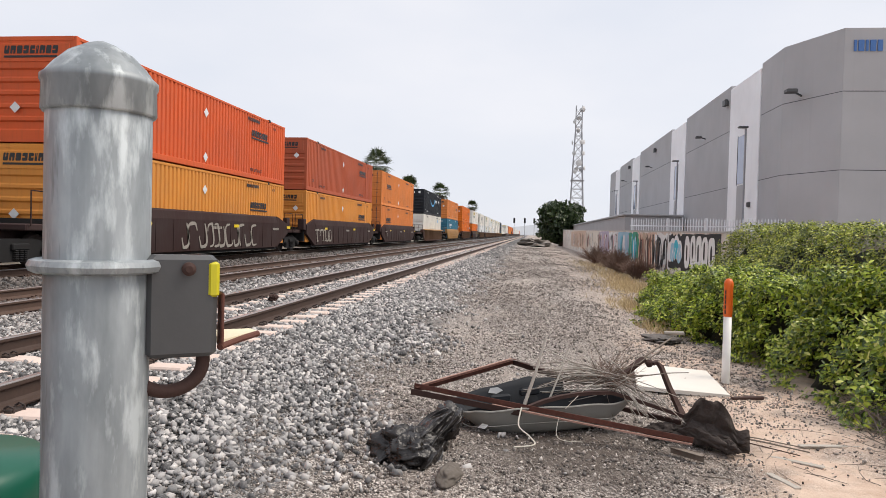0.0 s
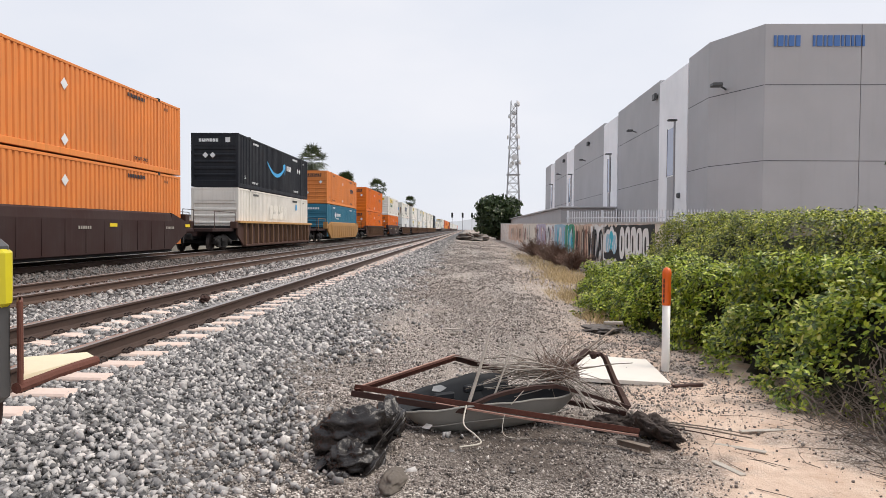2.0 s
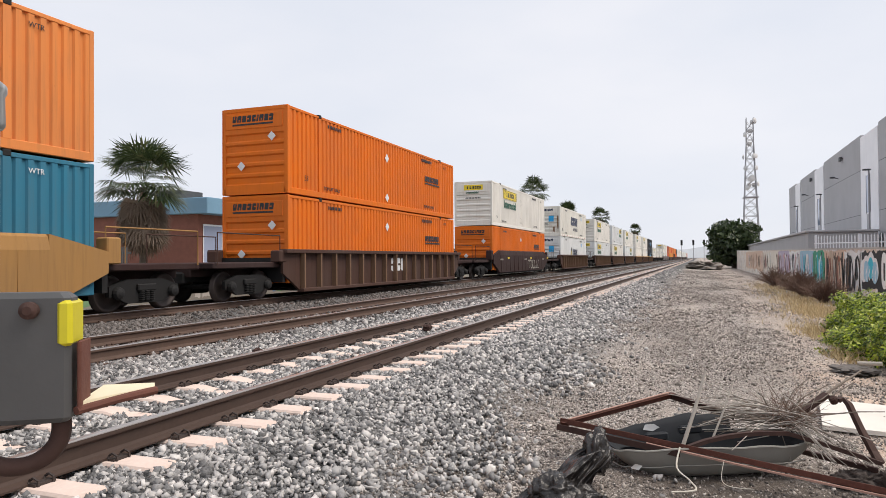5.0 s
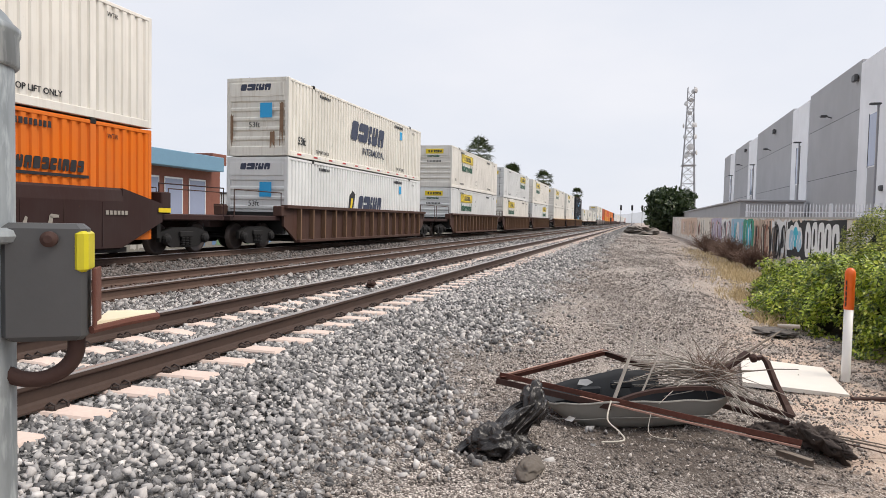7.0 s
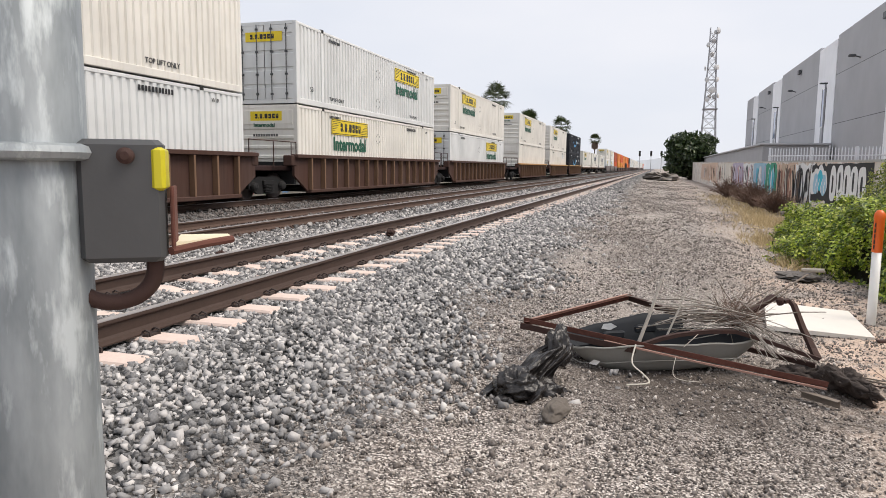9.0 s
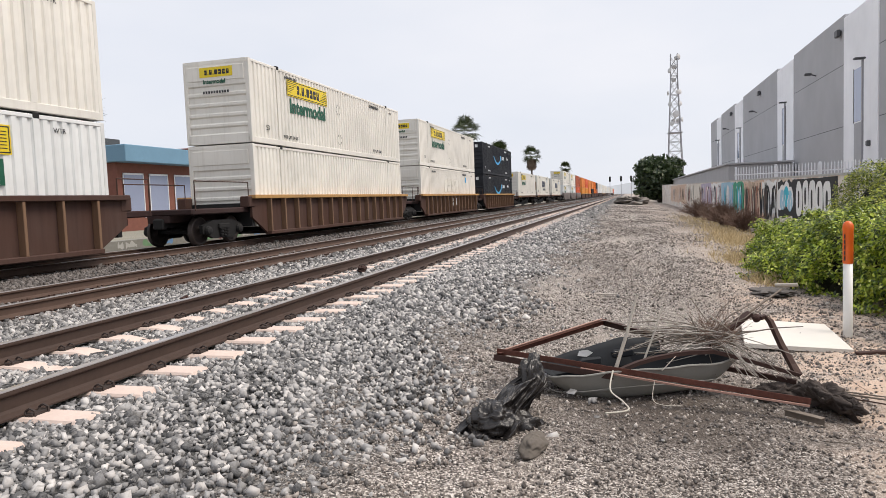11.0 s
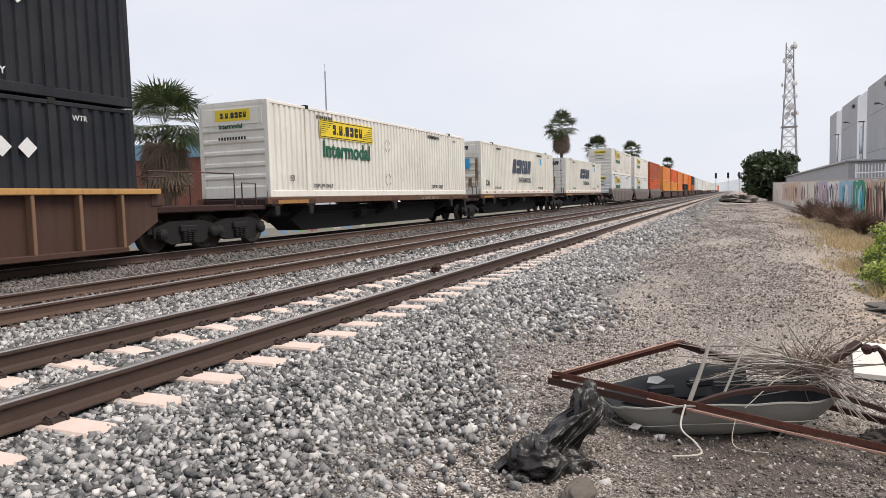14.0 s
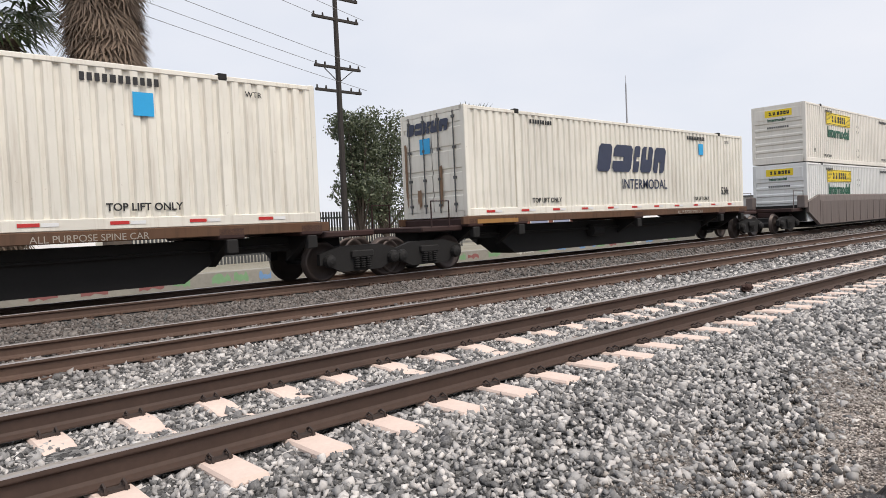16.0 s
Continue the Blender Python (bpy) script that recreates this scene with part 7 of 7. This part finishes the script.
def white_board():
    t = thing("white_board", pose(0, 0, 0), "flat weathered white board lying on sand", "board")
    q = [(1.86, 8.95), (2.9, 8.98), (3.0, 10.45), (2.05, 10.5)]
    b = Build()
    b.add([(x, y, float(gz(x, y)) + 0.005) for x, y in q] + [(x, y, float(gz(x, y)) + 0.05) for x, y in q], [(3, 2, 1, 0), (4, 5, 6, 7), (0, 1, 5, 4), (1, 2, 6, 5), (2, 3, 7, 6), (3, 0, 4, 7)])
    part("sheet", b, BOARD, t)


# ---------- far things ----------
def lattice_tower():
    t = thing("lattice_tower", pose(13.3, 190, 0), "tall grey steel lattice radio tower with dishes", "radio tower")
    H = 37.4
    def half(z):
        return 2.1 - 1.25 * min(1, z / 30)
    corners = [(-1, -1), (1, -1), (1, 1), (-1, 1)]
    for sx, sy in corners:
        part("leg", Build().tube((sx * half(0), sy * half(0), 0), (sx * half(30), sy * half(30), 30), 0.13, n=5).tube((sx * half(30), sy * half(30), 30), (sx * 0.8, sy * 0.8, H - 0.6), 0.1, n=5), TOWERMET, t)
    z = 0
    while z < H - 2:
        b = Build()
        z1 = z + 2.4
        for k in range(4):
            a, c = corners[k], corners[(k + 1) % 4]
            p0, p1 = (a[0] * half(z), a[1] * half(z), z), (c[0] * half(z1), c[1] * half(z1), z1)
            b.tube(p0, p1, 0.055, n=4)
            b.tube((c[0] * half(z), c[1] * half(z), z), (a[0] * half(z1), a[1] * half(z1), z1), 0.055, n=4)
            b.tube(p0, (c[0] * half(z), c[1] * half(z), z), 0.06, n=4)
        tagged(part("bracing", b, TOWERMET, t), kind="stuff")
        z = z1
    part("platform", Build().box(-1.8, 1.8, -1.8, 1.8, 16.6, 16.8), TOWERMET, t)
    rng = random.Random(2)
    for k in range(16):
        z = rng.choice([36, 35, 33.8, 32.5, 30.5, 27, 24, 22, 20, 19])
        a = rng.uniform(0, 6.28)
        r = half(z) + 0.35
        part("dish", Build().lathe([(0.05, 0), (0.5, 0.12), (0.62, 0.3), (0.62, 0.36), (0.05, 0.5)], 12, pose(r * math.cos(a), r * math.sin(a), z, 0, 90, math.degrees(a))), DISH, t)
    part("drum_antenna", Build().lathe([(0.1, 0), (0.85, 0.1), (0.85, 0.5), (0.1, 0.6)], 14, pose(0.2, -1.6, 21.3, 90, 0, 0)), DISH, t)


def tree(name, x, y, w, h, trunk_h, seed, mat, label, dense=5200, leaf=0.17, z0=0.0, group="", squash=1.0):
    t = thing(name, pose(x, y, z0), label, "tree", group)
    rng = np.random.default_rng(seed)
    b = Build()
    b.path([(0, 0, -0.2), (0.05 * w, 0, trunk_h * 0.6), (0.0, 0.05 * w, trunk_h * 1.2)], 0.045 * w, 8, 0.6)
    part("trunk", b, BARK, t)
    lobes = []
    for k in range(26):
        a, r = rng.uniform(0, 6.28), rng.uniform(0.05, 0.34) * w
        lobes.append((r * math.cos(a), r * math.sin(a), trunk_h + (h - trunk_h) * rng.uniform(0.12, 0.78), rng.uniform(0.16, 0.25) * w))
    lim = Build()
    for lx, ly, lz, lr in lobes:
        lim.tube((0, 0, trunk_h * 0.7), (lx, ly, lz), 0.018 * w, 0.006 * w, 5)
    part("limbs", lim, BARK, t)
    p, nr = [], []
    for lx, ly, lz, lr in lobes:
        d = rng.normal(size=(dense // 26, 3))
        d /= np.linalg.norm(d, axis=1)[:, None]
        rad = lr * (1 - rng.exponential(0.12, len(d))) * (1 + 0.18 * np.sin(5 * d[:, 0] + 7 * d[:, 2] + lx))
        q = d * rad[:, None] * np.array([1, 1, 0.85 * squash]) + np.array([lx, ly, lz])
        p.append(q)
        nr.append(d)
    p, nr = np.concatenate(p), np.concatenate(nr)
    k = (p[:, 2] > 0.1) & (p[:, 2] < h * 1.02)
    p, nr = p[k], nr[k]
    me = scatter_mesh("crown", LEAF_V, LEAF_F, p, rng.uniform(0.7, 1.3, len(p)) * leaf, rng, facing(nr, rng, 0.8))
    part("crown", me, mat, t)
    return t


def palm(x, y, h, seed, skirt=1.5, size=1.9, trunk=0.22, label="tall fan palm with a skirt of dead fronds"):
    t = thing("fan_palm", pose(x, y, 0), label, "palm tree", "palms beyond the tracks")
    rng = np.random.default_rng(seed)
    b = Build()
    prof = [(trunk * 1.5, -0.1), (trunk * 1.15, 0.6)] + [(trunk * (1 - 0.15 * k / 20) * (1.04 if k % 2 else 0.97), 0.6 + (h - 0.8) * k / 20) for k in range(1, 21)]
    part("trunk", b.lathe(prof, 12), BARK, t)
    for name, mat, count, e0, e1, z0, z1, s in (("crown", PALMLEAF, 44, -0.75, 1.4, -0.1, 0.35, size), ("dead_skirt", DEADFROND, int(110 * skirt), -1.5, -0.85, -skirt, 0.0, size * 0.72)):
        vs, fs = [], []
        for i in range(count):
            a, e = rng.uniform(0, 6.28), rng.uniform(e0, e1)
            d = np.array([math.cos(a) * math.cos(e), math.sin(a) * math.cos(e), math.sin(e)])
            c = np.array([0, 0, h + rng.uniform(z0, z1)]) + d * trunk * 0.8
            hub = c + d * s * 0.5
            sidev = np.cross(d, [0, 0, 1.0])
            sidev /= np.linalg.norm(sidev) + 1e-6
            up = np.cross(sidev, d)
            k = len(vs)
            vs += [c - sidev * 0.02, c + sidev * 0.02, hub + sidev * 0.02, hub - sidev * 0.02]
            fs += [(k, k + 1, k + 2), (k, k + 2, k + 3)]
            for j in range(17):
                w = (j - 8) / 8 * 1.75
                q = d * math.cos(w) + sidev * math.sin(w)
                tip = hub + (q * s * 0.62 * rng.uniform(0.85, 1.1)) + up * (0.06 * s) * math.cos(w) - np.array([0, 0, 0.16 * s * rng.uniform(0.3, 1.2)])
                midp = hub + q * s * 0.34 + up * 0.05 * s
                pr = np.cross(q, up) * 0.024 * s
                k = len(vs)
                vs += [hub, midp + pr, midp - pr, tip]
                fs += [(k, k + 1, k + 2), (k + 1, k + 3, k + 2)]
        part(name, soup(name, np.array(vs), np.array(fs)), mat, t)
    return t


def power_pole():
    t = thing("utility_pole", pose(-30.0, 23.06, 0), "tall dark wooden utility pole with crossarms", "utility pole")
    part("pole", Build().tube((0, 0, -0.2), (0, 0, 15.4), 0.19, 0.12, 10), POLE, t)
    for z in (8.95, 10.2, 12.75, 13.9):
        arm = part("crossarm", Build().box(-0.07, 0.07, -1.45, 1.45, z - 0.07, z + 0.07, None, 0.01), POLE, t)
        for y in (-1.35, -0.8, 0.8, 1.35):
            part("insulator", Build().lathe([(0.03, 0), (0.06, 0.03), (0.04, 0.1), (0.055, 0.14), (0.02, 0.18)], 8, pose(0, y, z + 0.07)), POLE, arm)
    part("brace", Build().tube((0.05, 0, 9.4), (0.05, 0.9, 10.1), 0.025).tube((0.05, 0, 9.4), (0.05, -0.9, 10.1), 0.025), POLE, t)
    w = thing("power_lines", pose(0, 0, 0), "thin sagging overhead wires", "wires")
    for z, dx in ((10.35, -1.3), (10.35, 1.3), (12.9, -1.3), (12.9, 1.3), (14.05, -0.8), (9.1, 1.3)):
        for y0, y1, rise in ((23.4, -24.0, 7.0),):
            pts = []
            for k in range(13):
                u = k / 12
                pts.append((-30.0 + dx * 0.2 * (1 - u) + 9.0 * u, y0 + (dx if u < 1 else dx) + (y1 - y0) * u, z - 0.6 * 4 * u * (1 - u) + rise * u))
            part("wire", Build().path(pts, 0.013, 4), WIRE, w)


def kerb_wall():
    """Knee-high wall along the far side of the railway land."""
    w = structure("wall_2", Build().box(-20.3, -20.0, -40, 75, -0.1, 0.45, None, 0.02), plain("old_kerb_concrete", (0.30, 0.29, 0.265), 0.9, 0, 6, 0.3, 0.3), "knee-high weathered wall beyond the tracks")
    rng = random.Random(77)
    mats = [plain("old_spray_" + k, c, 0.8, 0, 5, 0.2, 0.05) for k, c in (("blue", (0.16, 0.3, 0.55)), ("red", (0.26, 0.1, 0.1)), ("pale", (0.55, 0.54, 0.52)), ("green", (0.2, 0.36, 0.2)))]
    y = 6.0
    while y < 40:
        l = rng.uniform(0.3, 0.8)
        n = 6
        pts = [(-19.996, y + l * k / n, 0.06 + rng.uniform(0, 0.1)) for k in range(n + 1)] + [(-19.996, y + l * k / n, 0.34 + rng.uniform(-0.12, 0.08)) for k in range(n, -1, -1)]
        part("sprayed_patch", Build().add(pts, [tuple(range(len(pts)))]), rng.choice(mats), w)
        y += l * rng.uniform(1.0, 2.6)


def far_side():
    """What shows past and under the train: brick building, trees, wall, mast."""
    t = thing("brick_building", pose(0, 0, 0), "low red-brick building with pale blue roof fascia", "building")
    part("wall", Build().box(-52, -40, 49.5, 62, -0.1, 6.6, None, 0.02), BRICK, t)
    part("fascia", Build().box(-52.5, -38.6, 49, 60.6, 5.8, 7.2, None, 0.05), FASCIA, t, "pale blue metal fascia")
    part("parapet", Build().box(-52.3, -39.9, 60.6, 63, 6.6, 7.7, None, 0.04), BRICK, t)
    for y in (50.2, 53.5, 57):
        w = part("window", Build().box(-39.99, -39.95, y, y + 2.4, 1.2, 4.8), GLASS, t)
        part("window_frame", Build().box(-39.96, -39.92, y - 0.1, y, 1.1, 4.9).box(-39.96, -39.92, y + 2.4, y + 2.5, 1.1, 4.9).box(-39.96, -39.92, y - 0.1, y + 2.5, 4.8, 4.95), FENCEWHITE, w)
    part("roof_unit", Build().box(-47, -44, 52, 55, 7.2, 8.3, None, 0.05), PLATE, t)
    tree("leafy_tree", -31.5, 26.8, 4.8, 9.4, 1.6, 31, GUMLEAF, "airy grey-green street tree beyond the tracks", 7000, 0.15)
    tree("leafy_tree", -35, 21.5, 4.5, 8.4, 2.2, 37, TREELEAF, "dark leafy street tree beyond the tracks", 4500, 0.15)
    tree("leafy_tree", -30.6, 24.5, 3.8, 9.6, 1.4, 34, GUMLEAF, "airy grey-green tree by the utility pole", 7000, 0.15)
    f = thing("grey_fence", pose(0, 0, 0), "dark grey upright-slat fence beyond the tracks", "fence")
    slat = Build().box(-0.02, 0.02, -0.05, 0.05, 0, 2.6).mesh("slat")
    for k in range(120):
        s = part("slat", slat, PLATE, f)
        s.location = (-33, 12 + 0.19 * k, 0.0)
    part("rail", Build().box(-33.06, -33.02, 12, 35, 0.4, 0.5).box(-33.06, -33.02, 12, 35, 2.2, 2.3), PLATE, f)
    m = thing("thin_mast", pose(-24, 41.3, 0), "slender grey steel mast", "mast")
    part("mast", Build().tube((0, 0, -0.1), (0, 0, 10.2), 0.07, 0.045, 8), TOWERMET, m)
    part("mast_tip", Build().tube((0, 0, 10.0), (0, 0, 10.7), 0.02, 0.015, 6), TOWERMET, m)
    for k, (y, l, h, mat) in enumerate(((78, 22, 4.2, BWHITE), (110, 30, 3.6, BGREY), (160, 60, 4.5, BWHITE), (-30, 45, 4.5, BWHITE))):
        b = thing("low_building", pose(-46, y, 0), "low pale flat-roofed building beyond the tracks", "building", "low buildings beyond the tracks")
        part("wall", Build().box(-6, 0, 0, l, -0.1, h, None, 0.03), mat, b)
        part("roof", Build().box(-6.3, 0.3, -0.3, l + 0.3, h, h + 0.25, None, 0.03), PLATE, b)
    for x, y, h, s in ((-24, 109.2, 12.6, 1), (-24, 140, 11.0, 2), (-24, 190, 13.4, 3), (-24, 300, 14, 5)):
        palm(x, y, h - 0.6, s, 1.8, 2.7, 0.26)
    palm(-26.0, 10.15, 12.9, 4, 4.0, 2.6, 0.5, "large near fan palm with thick skirt of dead fronds")
    palm(-38.0, 41.2, 7.4, 12, 2.4, 3.5, 0.3)
    palm(-31.0, 7.0, 10.9, 8, 7.5, 3.1, 0.45)
    # signals far down the line
    g = thing("signal_mast", pose(-1.2, 330, 0), "far signal masts with dark heads", "signal")
    for x in (0, -5, 4.5):
        part("mast", Build().tube((x, 0, 0), (x, 0, 8.2), 0.12, n=6), TOWERMET, g)
        part("signal_head", Build().box(x - 0.45, x + 0.45, -0.2, 0.2, 7.2, 9.6, None, 0.1), UNDER, g)


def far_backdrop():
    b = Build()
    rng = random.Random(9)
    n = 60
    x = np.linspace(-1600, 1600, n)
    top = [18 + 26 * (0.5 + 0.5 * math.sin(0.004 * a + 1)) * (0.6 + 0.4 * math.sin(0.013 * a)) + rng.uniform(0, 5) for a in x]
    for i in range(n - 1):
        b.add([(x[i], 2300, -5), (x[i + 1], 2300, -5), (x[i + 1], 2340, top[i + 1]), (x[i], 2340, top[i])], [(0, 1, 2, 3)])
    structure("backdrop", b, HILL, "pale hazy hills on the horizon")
    rr = np.random.default_rng(6)
    p = np.concatenate([np.stack([rr.uniform(-160, -22, 1500), rr.uniform(240, 700, 1500), rr.uniform(0, 1, 1500) ** 1.5 * 5], 1), np.stack([rr.uniform(8, 160, 1100), rr.uniform(215, 700, 1100), rr.uniform(0, 1, 1100) ** 1.5 * 6], 1)])
    me = scatter_mesh("far_woods", ICO_V, ICO_F, p, rr.uniform(0.6, 1.8, len(p)), rr, jitter=0.3)
    tagged(ob_of("far_woods", me, TREELEAF), "distant dark tree line", "trees", kind="stuff")


warehouse()
area_lamps()
annex()
block_wall()
palisade_fence()
hedge()
grass_tufts()
shrub(5.3, 31.5, 1.0, 1.1, 1, "dry reddish-brown shrub against the sprayed wall")
shrub(5.2, 36.0, 1.2, 1.35, 2, "dry reddish-brown shrub against the sprayed wall")
shrub(5.4, 41.0, 1.2, 1.3, 3, "dry reddish-brown shrub against the sprayed wall")
dry_twigs(4.0, 8.4, 3.75, 5.2, 800, "dead_brush", "dead grey twigs under the hedge")
dry_twigs(5.8, 8.0, 1.9, 4.0, 34, "scattered_twigs", "thin dry sticks scattered on the sand", TWIG, 0.02, 0.004)
shrub(5.0, 47.0, 1.3, 1.4, 4, "dry reddish-brown shrub against the sprayed wall")
marker_post()
gate_post()
green_bin()
bed_frame()
tub()
plastic_bag()
crumple("round_stone", pose(0.08, 5.43, 0.02, 0, 0, -6), (0.1, 0.22, 0.085), 21, plain("dusty_brown_stone", (0.13, 0.11, 0.092), 0.85, 0, 20, 0.25, 0.4), "dusty dark rounded lump like a worn shoe on gravel", "rubble", 3.0, "", 0.4)
dark_rag()
sticks()
white_board()
crumple("dark_lump", pose(-4.32, 13.66, 0.3), (0.09, 0.16, 0.09), 31, RUSTDARK, "small dark scrap lying between the rails", "scrap", 5)
crumple("dark_lump", pose(-5.6, 9.9, 0.27), (0.08, 0.09, 0.08), 32, RUSTDARK, "small dark lump on the ballast", "scrap", 5)
for px, py, rz, ln in ((2.75, 6.75, 60, 0.5), (3.3, 7.3, 100, 0.6), (2.5, 6.2, 20, 0.32), (0.35, 12.4, 80, 0.35)):
    k = thing("wood_lath", pose(px, py, float(gz(px, py)) + 0.005, 0, 2, rz), "thin pale splintered wooden lath on the dirt", "wood", "wood scraps")
    part("lath", Build().box(-0.03, 0.03, -ln / 2, ln / 2, 0, 0.014, None, 0.004), TWIGPALE, k)
lattice_tower()
tree("round_tree", 6.1, 122, 8.9, 8.6, 0.9, 17, TREELEAF, "dense round dark green tree at the wall's end", 13000, 0.5)
crumple("earth_mound", pose(1.6, 108, -0.1), (2.6, 6, 0.9), 4, plain("grey_earth", (0.24, 0.215, 0.19), 0.95, 0, 6, 0.3, 0.5), "low dark earth mound beside the track", "earth", 4)
tree("street_tree", 14.9, 22.0, 3.0, 6.6, 1.6, 41, TREELEAF, "narrow dark green tree before the warehouse end", 5000, 0.12)
power_pole()
kerb_wall()
far_side()
far_backdrop()


def motions():
    """The train runs past at a steady speed; the torn bag flaps in its wind."""
    end = 16.0
    for ob, y, z, turn in MOVERS:
        walk(ob, [(0, pose(TRAIN_X, y, z, 0, 0, turn)), (end, pose(TRAIN_X, y - SPEED * end, z, 0, 0, turn))])
    for ob, kind in BAG_PARTS:
        if kind == "flap":
            rows = [(0, pose(0.12, 0.2, 0.1, -50, 10, 10)), (1.0, pose(0.13, 0.18, 0.1, -42, 5, 5)), (1.5, pose(0.14, 0.2, 0.12, -30, -10, 0)), (2.5, pose(0.13, 0.2, 0.1, -40, 5, 8)), (3.5, pose(0.12, 0.2, 0.12, -30, 12, 12)),
                    (6.5, pose(0.12, 0.2, 0.13, -24, 10, 10)), (9.0, pose(0.12, 0.22, 0.13, -26, 8, 8)), (12.5, pose(0.1, 0.22, 0.14, -22, 12, 14)), (16.0, pose(0.12, 0.22, 0.13, -26, 10, 10))]
        elif kind == "rag":
            rows = [(0, pose(0, 0.06, 0.04, 12, 0, 0)), (0.4, pose(0, 0.06, 0.05, -14, 0, -6)), (0.7, pose(0, 0.06, 0.05, 8, 0, 4)), (1.0, pose(0, 0.04, 0.05, 48, 0, 0)), (1.3, pose(0, -0.02, 0.06, 74, 0, 0)), (1.6, pose(0, -0.02, 0.06, 78, 0, 0)),
                    (6.0, pose(0, -0.02, 0.06, 76, 0, 0)), (11.0, pose(0, -0.02, 0.06, 78, 0, 0)), (16.0, pose(0, -0.02, 0.06, 77, 0, 0))]
        else:
            rows = [(0, pose(-0.16, 0.04, -0.09, 0, 8, 10)), (0.6, pose(-0.14, 0.05, -0.07, 0, 5, 8)), (1.0, pose(-0.1, 0.06, 0.0, 0, -6, 5)), (1.5, pose(-0.12, 0.05, 0.1, 0, -12, 10)), (2.0, pose(-0.1, 0.08, 0.06, 0, -8, 8)), (3.0, pose(-0.02, 0.05, -0.1, 0, 0, 0)),
                    (6.0, pose(-0.02, -0.02, -0.2, 0, 0, 0)), (12.0, pose(-0.03, -0.02, -0.19, 0, 0, 5)), (16.0, pose(-0.02, -0.02, -0.2, 0, 0, 0))]
        walk(ob, rows)


motions()
